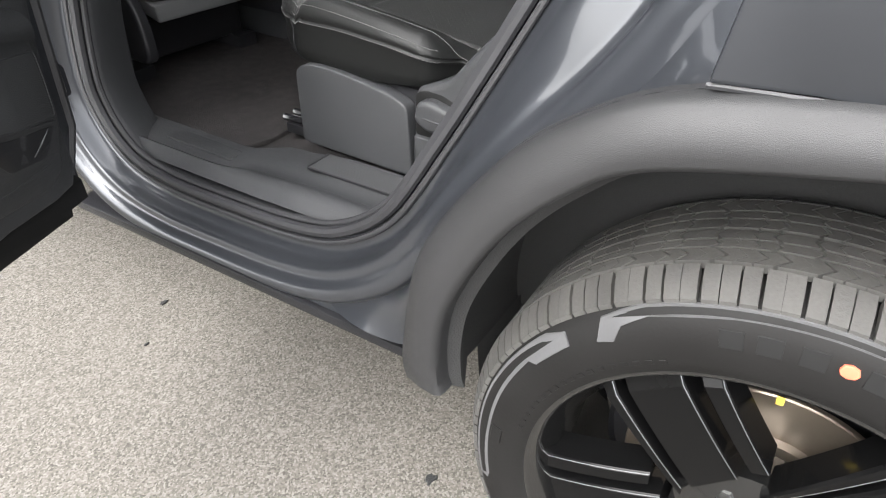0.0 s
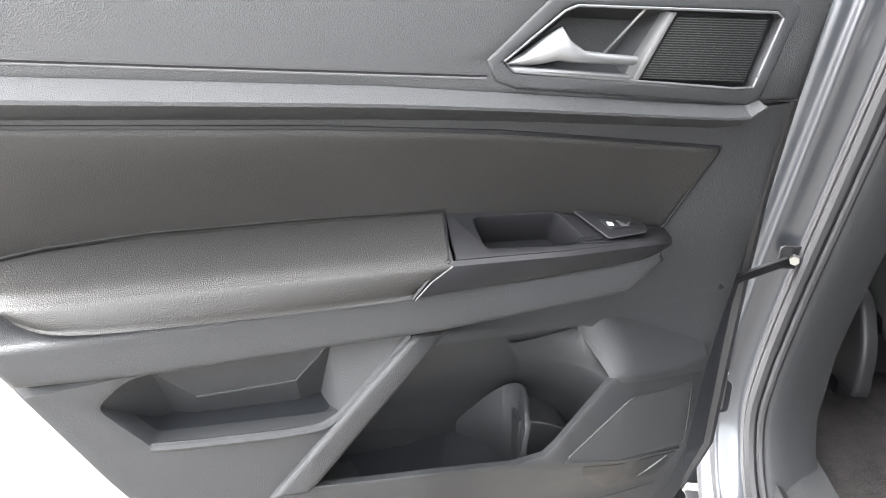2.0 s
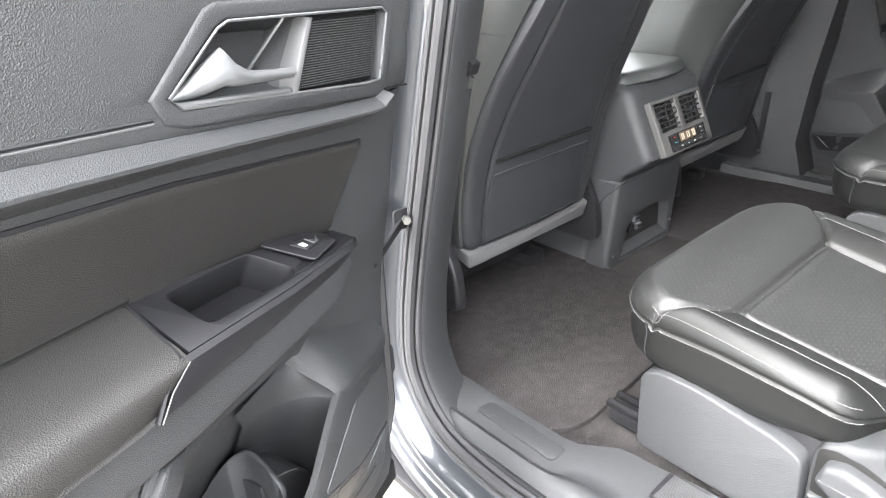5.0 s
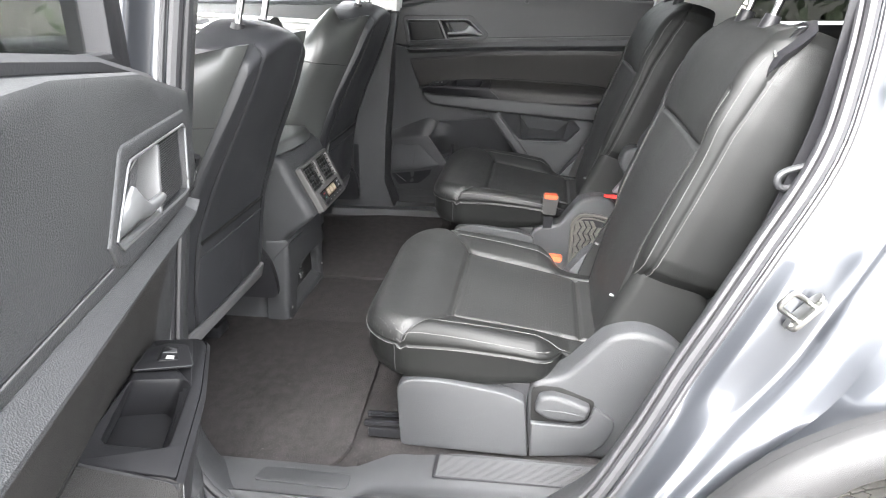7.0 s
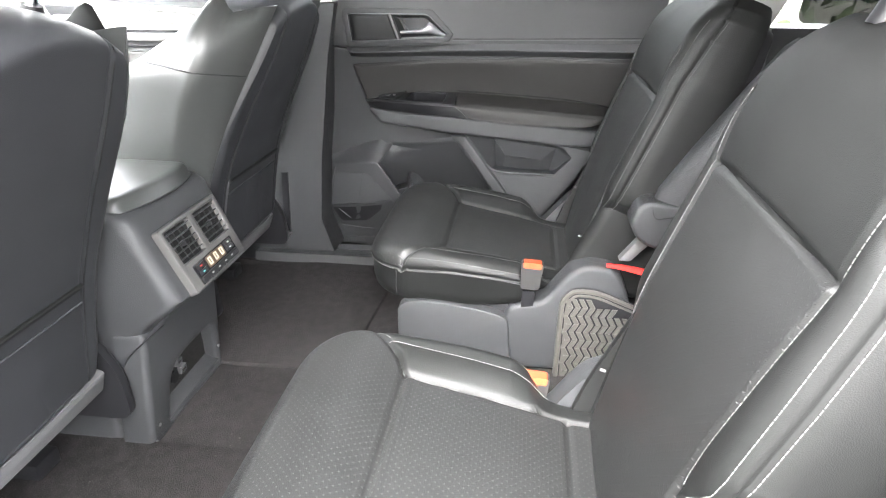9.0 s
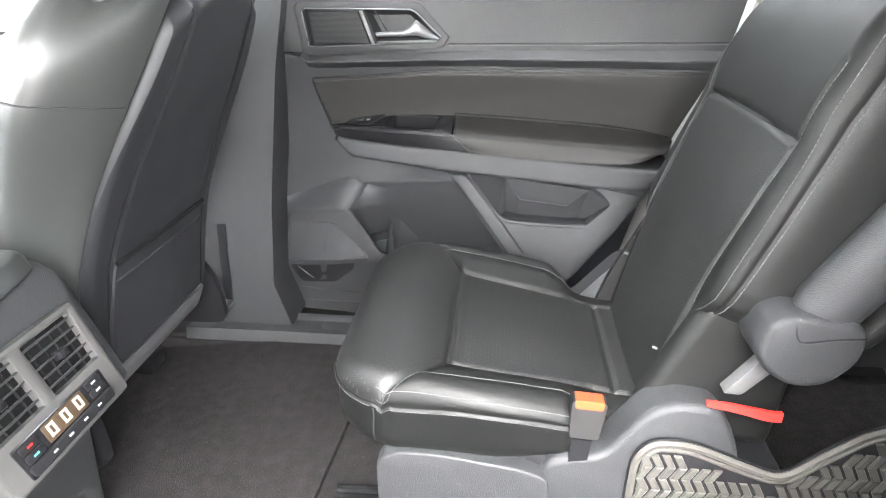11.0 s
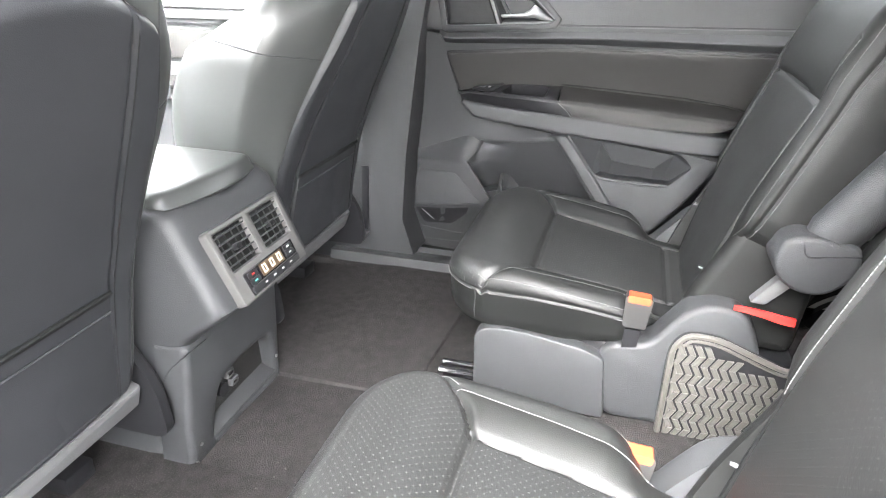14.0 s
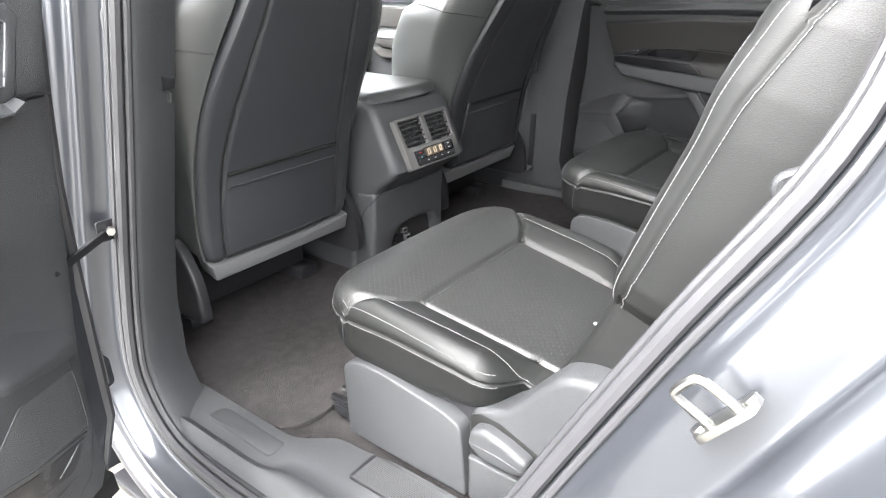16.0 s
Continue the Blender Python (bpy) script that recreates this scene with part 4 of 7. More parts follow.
    for s, zt, zr, zb, dm in ((0.322, 1.045, 1.012, 0.975, 0.060), (0.345, 1.046, 1.012, 0.958, 0.060), (0.45, 1.048, 1.013, 0.954, 0.061), (0.60, 1.048, 1.014, 0.954, 0.060), (0.69, 1.042, 1.013, 0.957, 0.058), (0.725, 1.037, 1.013, 0.968, 0.052), (0.745, 1.033, 1.012, 0.985, 0.040), (0.757, 1.028, 1.008, 0.998, 0.018)):
        rings.append([fa(s, zt, 0.004), fa(s, zt - 0.003, 0.012), fa(s, zt + (zr - zt) * 0.55, dm * 0.62), fa(s, zr + 0.006, dm * 0.93), fa(s, zr - 0.001, dm), fa(s, zr - 0.009, dm * 0.985), fa(s, (zr * 0.45 + zb * 0.55), dm * 0.72), fa(s, zb + 0.004, dm * 0.40), fa(s, zb - 0.001, dm * 0.30), fa(s, zb - 0.002, -0.05)])
    fine = [smooth_line(ring, 3) for ring in rings]
    fine = list(zip(*[smooth_line(col, 3) for col in zip(*fine)]))
    part("armrest", loft(bmesh.new(), fine), M_INSERT, th, "padded leatherette armrest", sharp=50)
    part("armrest_shadow_gap", tube(bmesh.new(), [fa(s, z, 0.0125) for s, z in ((0.318, 1.0475), (0.45, 1.0505), (0.60, 1.0505), (0.69, 1.0445), (0.745, 1.0355))], 0.0022, 6), M_VENT, th)
    back_z = lambda s: float(np.interp(s, [0.066, 0.085, 0.146, 0.202, 0.305, 0.34], [0.998, 1.011, 1.029, 1.038, 1.043, 1.045]))
    ridge_d = lambda s: float(np.interp(s, [0.066, 0.075, 0.10, 0.20, 0.34], [0.012, 0.030, 0.046, 0.057, 0.060]))
    ridge_z = lambda s: float(np.interp(s, [0.066, 0.10, 0.33], [0.992, 1.004, 1.010]))

    def pod_face(s, w, h):
        """The sloping top face of the pod: w runs from the panel out to the ridge, 0 to 0.068."""
        f = w / 0.068
        lean = panel_lean(s, back_z(s)) * (1 - f) + arm_lean(s, ridge_z(s)) * f
        return place(*door_shape(s, back_z(s) + (ridge_z(s) - back_z(s)) * f + h * 0.86, 0.004 + (ridge_d(s) - 0.004) * f + h * 0.5, lean))

    top_out = [(s, 0.0) for s in np.linspace(0.318, 0.07, 14)] + [(s, 0.066) for s in np.linspace(0.07, 0.318, 14)]
    cup = rounded([(0.292, 0.012), (0.198, 0.012), (0.180, 0.050), (0.190, 0.057), (0.286, 0.055)], [0.008, 0.008, 0.010, 0.006, 0.008])
    pod = part("switch_pod", plate(top_out, -0.004, 0.0015, pod_face, r=0.0015, holes=[cup]), M_BLACK, th, "black switch panel with a pull cup")
    rings = []
    for s in list(np.linspace(0.322, 0.10, 12)) + [0.085, 0.074, 0.068]:
        f = (0.322 - s) / 0.254
        zb = 0.957 + 0.016 * f
        off = 0.034 * (1 - f) + 0.004
        sh_s = s + off
        rings.append([fa(s, ridge_z(s) + 0.0012, ridge_d(s) - 0.001), fa(s, ridge_z(s) - 0.004, ridge_d(s) + 0.0006), fa(s + off * 0.5, (ridge_z(s) + zb) / 2, ridge_d(s) * 0.80), fa(sh_s, zb + 0.002, ridge_d(s) * 0.50), fa(sh_s, zb, ridge_d(s) * 0.3), fa(sh_s, zb, -0.05)])
    part("pod_face", loft(bmesh.new(), rings, cap=False, ring_closed=False), M_BLACK, pod, sharp=30)
    bm = bmesh.new()
    cc = ccw(cup)
    loft(bm, [[pod_face(s, w, 0.001) for s, w in cc], [pod_face(s, w, -0.003) for s, w in inset(cc, 0.0015)], [pod_face(0.238 + (s - 0.238) * 0.92, 0.032 + (w - 0.032) * 0.9, -0.040) for s, w in cc]], cap=False)
    bm.faces.new([bm.verts.new(pod_face(0.238 + (s - 0.238) * 0.92, 0.032 + (w - 0.032) * 0.9, -0.040)) for s, w in cc])
    part("pull_cup", bm, M_BLACK, pod, "dark well of the pull cup", sharp=50)
    part("armrest_gap", tube(bmesh.new(), [fa(0.319, 1.045, 0.006), fa(0.322, 1.028, 0.034), fa(0.326, 1.011, 0.060), fa(0.345, 0.985, 0.044), fa(0.360, 0.957, 0.028)], 0.0022, 6), M_BLACK, th)
    part("armrest_trim_line", tube(bmesh.new(), [fa(0.322, 1.006, 0.0605), fa(0.342, 0.984, 0.047), fa(0.358, 0.957, 0.031)], 0.0007, 6), M_GREYTRIM, th, "thin bright line")
    plate_o = rounded([(0.181, 0.008), (0.122, 0.010), (0.104, 0.026), (0.108, 0.046), (0.154, 0.056)], 0.004)
    part("switch_plate", plate(plate_o, 0.0, 0.0032, pod_face, r=0.001), M_BLACK, pod)
    part("plate_edge", tube(bmesh.new(), [pod_face(s, w, 0.0024) for s, w in plate_o], 0.0006, 6, True), M_PLASTIC, pod)
    swi = part("window_switch", plate(rounded([(0.158, 0.024), (0.120, 0.022), (0.117, 0.038), (0.149, 0.042)], 0.003), 0.002, 0.0055, pod_face, r=0.002), M_BLACK, pod, "window switch")
    part("switch_icon", plate([(0.152, 0.030), (0.145, 0.030), (0.144, 0.037), (0.150, 0.037)], 0.005, 0.0060, pod_face, r=0.0002, seg=1), M_PALE, swi, "small pale window mark")
    part("switch_edge", plate([(0.139, 0.026), (0.136, 0.038), (0.128, 0.037), (0.122, 0.026), (0.130, 0.034)], 0.005, 0.0068, pod_face, r=0.0002, seg=1), M_SILVER, swi, "bright rocker edge")
    # band under the armrest
    bd = [(0.80, 0.975), (0.76, 0.948), (0.36, 0.957), (0.10, 0.972), (0.078, 0.980), (0.072, 0.965), (0.11, 0.930), (0.321, 0.908), (0.64, 0.896), (0.755, 0.90)]
    part("armrest_band", formed(bd, -0.07, 0.018, fa, r=0.008, seg=3), M_PLASTIC, th)
    # hinges on the front edge
    for z in (0.70, 1.08):
        hg = part("hinge", plate(rounded([(-0.105, z - 0.025), (-0.060, z - 0.025), (-0.060, z + 0.025), (-0.105, z + 0.025)], 0.008), -0.11, -0.06, fm, r=0.004), M_PAINT, th, "painted steel hinge")
        part("hinge_pin", tube(bmesh.new(), [fm(-0.100, z - 0.03, -0.08), fm(-0.100, z + 0.03, -0.08)], 0.008, 10), M_STEEL, hg)
    # window frame and glass
    fr = [(-0.10, 1.26), (-0.13, 1.62), (-0.06, 1.64), (0.80, 1.64), (0.90, 1.5), (0.88, 1.32), (0.3, 1.31), (0.1, 1.29)]
    gl = [(-0.04, 1.30), (-0.075, 1.59), (0.76, 1.60), (0.83, 1.48), (0.82, 1.345), (0.3, 1.33), (0.1, 1.31)]
    part("window_frame", formed(fr, -0.10, -0.05, fm, r=0.006, holes=[gl]), M_BLACK, th, "black window frame")
    pane = part("window_pane", plate(inset(ccw(gl), -0.004), -0.082, -0.078, fm, r=0.0005), M_GLASS, th, "tinted side window glass")
    pane.visible_shadow = False
    part("window_post", plate([(0.63, 1.34), (0.655, 1.34), (0.62, 1.60), (0.595, 1.60)], -0.095, -0.06, fm, r=0.003), M_BLACK, th)
    part("waist_seal", tube(bmesh.new(), [fm(s, z, -0.03) for s, z in ((-0.08, 1.262), (0.1, 1.303), (0.3, 1.326), (0.86, 1.338))], 0.009, 6), M_RUBBER, th)
    part("blind_hook", plate(rounded([(0.385, 1.300), (0.40, 1.300), (0.40, 1.316), (0.385, 1.316)], 0.003), 0.010, 0.018, fm, r=0.003), M_PLASTIC, th, "small sun blind hook")
    return th


door(near_place, near_place(-0.05, 0.4, 0), "open rear car door with grey moulded trim and a padded armrest")
door(far_place, far_place(-0.05, 0.4, 0), "closed rear car door with dark grey trim behind the far seat")


# ---- second-row seats ----
class Cover:
    """A sewn cover over a plan (a across, b along): crowned top, a crisp stitched edge, and a side skirt."""

    def __init__(self, width, b0, b1, crown, edge, roll, fmap, grooves=(), groove=0.008, sigma=0.004):
        self.width, self.b0, self.b1, self.crown, self.edge, self.roll, self.fmap = width, b0, b1, crown, edge, roll, fmap
        self.grooves, self.groove, self.sigma = grooves, groove, sigma
        bs = np.linspace(b0, b1, 160)
        w1 = float(width(b1))
        self.rim = [(float(width(b)), float(b)) for b in bs] + [(x, b1) for x in np.linspace(w1, -w1, 60)[1:-1]] + [(-float(width(b)), float(b)) for b in bs[::-1]]

    def level(self, A, B):
        t = np.clip(pline_distance(A, B, self.rim) / self.roll, 0, 1)
        ze = self.edge(A, B)
        z = ze + (self.crown(A, B) - ze) * np.sqrt(np.maximum(0, 1 - (1 - t) ** 2))
        for line in self.grooves:
            z = z - self.groove * np.exp(-(pline_distance(A, B, line) / self.sigma) ** 2)
        return z

    def at(self, a, b, lift=0.0):
        w = float(self.width(b)) - 0.0005
        a = max(-w, min(w, a))
        return self.fmap(a, b, float(self.level(np.array([[a]]), np.array([[b]]))[0, 0]) + lift)

    def build(self, nu, nv, region, foot, belly=0.004, tuck=0.016):
        """The top comes apart in two, by region(a, b); the skirt runs down to foot(a, b)."""
        u = np.linspace(-1, 1, nu)
        u = np.sign(u) * (1 - (1 - np.abs(u)) ** 1.35)
        v = np.linspace(0, 1, nv)
        U, V = np.meshgrid(u, 1 - (1 - v) ** 1.25, indexing="ij")
        B = self.b0 + (self.b1 - self.b0) * V
        A = U * self.width(B)
        Z = self.level(A, B)
        body, inner = bmesh.new(), bmesh.new()
        for target in (body, inner):
            target.loops.layers.uv.new("plan")
        keep = {}

        def vert(bm, i, j):
            key = (id(bm), i, j)
            if key not in keep:
                keep[key] = bm.verts.new(self.fmap(A[i, j], B[i, j], Z[i, j]))
            return keep[key]

        for i in range(nu - 1):
            for j in range(nv - 1):
                bm = inner if region(A[i:i + 2, j:j + 2].mean(), B[i:i + 2, j:j + 2].mean()) else body
                idx = ((i, j), (i + 1, j), (i + 1, j + 1), (i, j + 1))
                f = bm.faces.new([vert(bm, *q) for q in idx])
                lay = bm.loops.layers.uv["plan"]
                for loop, q in zip(f.loops, idx):
                    loop[lay].uv = (A[q], B[q])
        ring = [(i, 0) for i in range(nu)] + [(nu - 1, j) for j in range(1, nv)] + [(i, nv - 1) for i in range(nu - 2, -1, -1)] + [(0, j) for j in range(nv - 2, 0, -1)]
        P = np.array([(A[q], B[q]) for q in ring])
        T = np.roll(P, -2, 0) - np.roll(P, 2, 0)
        N = np.stack([T[:, 1], -T[:, 0]], 1) / np.maximum(np.linalg.norm(T, axis=1), 1e-9)[:, None]
        if np.sum(N * (P - P.mean(0))) < 0:
            N = -N
        self.ring = [(float(p[0]), float(p[1]), float(Z[q]), float(m[0]), float(m[1])) for q, p, m in zip(ring, P, N)]
        rows = [[vert(body, *q) for q in ring]]
        for drop, f, off in ((0.002, 0, -0.0016), (0.0045, 0, -0.0012), (0.007, 0, 0.0012), (0, 0.3, belly), (0, 0.65, belly * 0.8), (0, 0.9, min(0.0, belly * 2.5)), (0, 1.0, -0.006 + min(0.0, belly * 2.5)), (-0.002, 1.0, -tuck)):
            rows.append([body.verts.new(self.fmap(a + n * off, b + m * off, (z - drop) * (1 - f) + foot(a, b) * f - (drop if f else 0))) for a, b, z, n, m in self.ring])
        skin(body, rows, cap=False)
        try:
            body.faces.new(rows[-1])
        except ValueError:
            pass
        return body, inner

    def edge_stitch(self, bm, lo, hi, sides=(-1, 1), step=1):
        """Two rows of single stitches, above and below the sewn edge."""
        for k in sides:
            run = [q for q in self.ring if q[0] * k > 0 and lo < q[1] < hi and abs(q[3]) > 0.15]
            run.sort(key=lambda q: q[1])
            line_top = [self.at(a - n * 0.005, b - m * 0.005, 0.0006) for a, b, z, n, m in run]
            line_low = [self.fmap(a + n * 0.0022, b + m * 0.0022, z - 0.0075) for a, b, z, n, m in run]
            for line in (line_top, line_low):
                walk_stitches(bm, line)


def walk_stitches(bm, line, length=0.0050, gap=0.0016, r=0.0006):
    """Single stitches at even steps along a line in space."""
    at = [0.0]
    for p, q in zip(line, line[1:]):
        at.append(at[-1] + (q - p).length)
    spot = lambda s: Vector([float(np.interp(s, at, [p[k] for p in line])) for k in range(3)])
    s = 0.0
    while s + length < at[-1]:
        tube(bm, [spot(s), spot(s + length)], r, 4)
        s += length + gap


def captain_seat(sg, xc, label):
    """One of the two separate middle-row seats; sg is -1 on the left, +1 on the right. a > 0 is outboard."""
    th = thing("captain_seat", (xc, 0.8, 0.47), label, "car seat", "middle row seats")
    fm = lambda a, b, c: Vector((xc + sg * a, b, c))
    # cushion
    round_nose = lambda b: 0.150 + 0.108 * np.sqrt(np.maximum(0, 1 - (np.clip((b - 0.985) / 0.122, 0, 1)) ** 2.4))
    tail = lambda b: np.interp(b, [0.55, 0.66, 0.718, 0.724, 0.730, 0.738, 0.748, 0.765, 0.83], [0.168, 0.180, 0.190, 0.200, 0.216, 0.232, 0.244, 0.252, 0.257])
    W = lambda b: np.minimum(round_nose(b), tail(b))
    mid = soft_curve([0.56, 0.67, 0.69, 0.80, 0.937, 0.975, 1.02, 1.06, 1.11], [0.700, 0.700, 0.706, 0.727, 0.752, 0.776, 0.788, 0.788, 0.778])
    shoulder = lambda b: np.interp(b, [0.56, 0.705, 0.722, 0.740, 0.77, 0.84, 0.96, 1.03, 1.07, 1.11], [0.700, 0.703, 0.713, 0.729, 0.744, 0.757, 0.774, 0.785, 0.786, 0.778])
    rim_z = soft_curve([0.56, 0.70, 0.74, 0.82, 0.92, 1.03, 1.11], [0.690, 0.696, 0.718, 0.733, 0.742, 0.742, 0.748])
    PAN = lambda b: np.interp(b, [0.55, 0.68, 0.80, 0.937, 0.955, 0.975, 1.00, 1.031, 1.05], [0.136, 0.138, 0.150, 0.160, 0.196, 0.219, 0.240, 0.262, 0.30])
    SH = lambda b: np.interp(b, [0.55, 0.70, 0.74, 0.80, 0.973], [0.165, 0.188, 0.198, 0.205, 0.219])

    def crown(A, B):
        x = np.abs(A)
        p, s = np.minimum(PAN(B), 0.5), np.maximum(SH(B), PAN(B) + 0.002)
        f = np.clip((x - p) / (s - p), 0, 1)
        f = np.sin(f * np.pi / 2)
        z = mid(B) + (shoulder(B) - mid(B)) * f
        crest = 0.007 * np.sin(np.pi * np.clip((x - s) / 0.05, 0, 1)) * np.clip((1.02 - B) / 0.05, 0, 1) * np.clip((B - 0.72) / 0.04, 0, 1)
        swell = 0.006 * np.sin(np.pi * np.clip((B - 0.68) / 0.255, 0, 1)) * (1 - np.clip(x / 0.15, 0, 1) ** 2)
        return z + crest + swell - 0.006 * np.clip((x / 0.25), 0, 1) ** 2 * np.clip((B - 1.0) / 0.1, 0, 1)

    g_front = [(-0.160, 0.937), (0.160, 0.937)]
    g_sides = [[(k * float(PAN(b)), b) for b in (0.937, 0.86, 0.80, 0.74, 0.68, 0.60)] for k in (-1, 1)]
    g_diag = [[(k * float(PAN(b)), b) for b in (0.937, 0.955, 0.975, 1.0, 1.028)] for k in (-1, 1)]
    g_seam = [[(k * float(SH(b)), b) for b in (0.973, 0.90, 0.80, 0.74, 0.705)] for k in (-1, 1)]
    g_back = [(-0.138, 0.682), (0.138, 0.682)]
    cush = Cover(W, 0.580, 1.107, crown, lambda A, B: rim_z(B), 0.034, fm, [g_front, *g_sides, g_back], groove=0.007, sigma=0.0042)
    cush.grooves = cush.grooves + [[q for q in line] for line in g_diag]

    def inner(a, b):
        return abs(a) < PAN(b) and b > 0.60

    foot = lambda a, b: float(np.interp(b, [0.58, 0.69, 0.72, 0.78, 0.86, 1.0, 1.11], [0.672, 0.672, 0.670, 0.662, 0.655, 0.660, 0.668]))
    body, ins = cush.build(150, 150, inner, foot, belly=-0.003, tuck=0.022)
    c = part("seat_cushion", body, M_LEATHER, th, "black leather cushion side", sharp=50)
    part("perforated_panel", ins, M_PERF, c, "perforated black leather", sharp=70)
    bm = bmesh.new()
    cush.edge_stitch(bm, 0.735, 1.034)
    for line in g_seam:
        walk_stitches(bm, [cush.at(p.x, p.y, 0.0008) for p in smooth_line([(p, q, 0) for p, q in line], 8)])
    for k, line in ((-1, g_diag[0]), (1, g_diag[1])):
        walk_stitches(bm, [cush.at(p.x + k * 0.005, p.y - 0.003, 0.0008) for p in smooth_line([(p, q, 0) for p, q in line[2:]], 6)])
    run = [q for q in cush.ring if q[1] > 1.034]
    walk_stitches(bm, [fm(a + n * 0.002, b + m * 0.002, z - 0.0075) for a, b, z, n, m in run])
    tagged(part("stitching", bm, M_STITCH, c, "pale contrast stitching", flat=True), kind="stuff")
    for line in (g_front, *g_sides, *g_diag, g_back):
        part("seam", tube(bmesh.new(), [cush.at(p, q, -0.0005) for p, q, _ in smooth_line([(p, q, 0) for p, q in line], 6)], 0.0012, 5), M_RUBBER, c)
    for k in (-1, 1):
        corner = min((q for q in cush.ring if q[0] * k > 0), key=lambda q: abs(q[1] - 1.034))
        a, b, z, n, m = corner
        part("corner_seam", tube(bmesh.new(), [fm(a + n * off, b + m * off + s * 0.004, z + (foot(a, b) - z) * s) for s, off in ((0.12, 0.0012), (0.3, -0.0028), (0.65, -0.0022), (0.88, -0.0068))], 0.0010, 5), M_RUBBER, c)

    # backrest
    ax, nrm = Vector((0, -0.30, 0.954)), Vector((0, 0.954, 0.30))
    org = Vector((xc, 0.640, 0.735))
    bk = lambda a, b, cc: org + Vector((sg * a, 0, 0)) + ax * b + nrm * cc
    Wb = lambda b: np.interp(b, [-0.06, 0.0, 0.10, 0.140, 0.155, 0.175, 0.20, 0.30, 0.40, 0.45, 0.52, 0.56, 0.585, 0.605], [0.176, 0.178, 0.180, 0.184, 0.200, 0.216, 0.222, 0.223, 0.220, 0.216, 0.204, 0.194, 0.182, 0.160])
    SB = lambda b: np.interp(b, [-0.06, 0.0, 0.15, 0.30, 0.40, 0.43, 0.455, 0.475, 0.492], [0.150, 0.152, 0.166, 0.176, 0.184, 0.186, 0.187, 0.187, 0.186])
    spine = soft_curve([-0.06, 0.0, 0.10, 0.20, 0.32, 0.388, 0.44, 0.54, 0.60], [-0.002, 0.004, 0.010, 0.011, 0.004, -0.002, 0.004, -0.006, -0.030])

    def bcrown(A, B):
        x = np.abs(A)
        s = SB(B)
        f = np.clip((x - s) / 0.022, 0, 1)
        low = np.clip((B - 0.14) / 0.06, 0, 1) * np.clip((0.50 - B) / 0.08, 0, 1)
        return spine(B) + 0.005 * np.sin(f * np.pi / 2) * low - 0.02 * np.clip((B - 0.5) / 0.1, 0, 1) ** 2 - 0.006 * (x / 0.2) ** 2

    v_top = [(-0.186, 0.388), (-0.10, 0.394), (0.0, 0.396), (0.10, 0.394), (0.186, 0.388)]
    b_sides = [[(k * float(SB(v)), v) for v in (-0.03, 0.06, 0.15, 0.25, 0.33, 0.40, 0.43, 0.455, 0.475, 0.490)] for k in (-1, 1)]
    bedge = lambda A, B: np.interp(B, [-0.06, 0.14, 0.20, 0.30, 0.43, 0.52, 0.6], [-0.012, -0.008, -0.012, -0.020, -0.030, -0.050, -0.075])
    back = Cover(Wb, -0.060, 0.605, bcrown, bedge, 0.024, bk, [v_top, *b_sides], groove=0.007, sigma=0.004)

    def binner(a, b):
        return abs(a) < SB(b) and b < 0.392
    body, ins = back.build(140, 150, binner, lambda a, b: -0.145, belly=0.003, tuck=0.02)
    b = part("backrest", body, M_LEATHER, th, "black leather backrest", sharp=50)
    part("perforated_panel", ins, M_PERF_B, b, "perforated black leather", sharp=70)
    bm = bmesh.new()
    back.edge_stitch(bm, -0.02, 0.56)
    for k, line in ((-1, b_sides[0]), (1, b_sides[1])):
        walk_stitches(bm, [back.at(p.x + k * 0.0055, p.y, 0.0008) for p in smooth_line([(p, q, 0) for p, q in line[2:]], 6)])
    tagged(part("stitching", bm, M_STITCH, b, "pale contrast stitching", flat=True), kind="stuff")
    for line in (v_top, *b_sides):
        part("seam", tube(bmesh.new(), [back.at(p, q, -0.0005) for p, q, _ in smooth_line([(p, q, 0) for p, q in line], 6)], 0.0012, 5), M_RUBBER, b)
    part("back_shell", plate(rounded([(-0.17, 0.0), (0.17, 0.0), (0.205, 0.2), (0.205, 0.44), (0.17, 0.57), (-0.17, 0.57), (-0.205, 0.44), (-0.205, 0.2)], 0.03), -0.138, -0.170, bk, r=0.012), M_BLACK, th, "black plastic seat back shell")
    # shoulder release on the outboard top corner
    cap_map = lambda a, q, d: bk(a + d * 0.5, q + d * 0.8, -0.030 - (a - 0.13) * 0.22 - max(0.0, q - 0.55) * 0.9)
    part("release_plate", plate(rounded([(0.120, 0.552), (0.207, 0.526), (0.209, 0.565), (0.190, 0.602), (0.145, 0.620), (0.110, 0.598)], 0.008), -0.03, 0.008, cap_map, r=0.003), M_BLACK, b, "black plastic release plate")
    part("release_lever", plate(rounded([(0.130, 0.578), (0.170, 0.570), (0.166, 0.598), (0.136, 0.604)], 0.005), 0.006, 0.018, cap_map, r=0.004), M_GLOSS, b)
    part("release_edge", tube(bmesh.new(), [cap_map(p, q, 0.012) for p, q in ((0.132, 0.568), (0.168, 0.558), (0.196, 0.548))], 0.002, 6), M_GREYTRIM, b)
    # headrest on two posts
    hr = part("headrest", headrest(bk, 0.70), M_LEATHER, th, "black leather headrest", sharp=70)
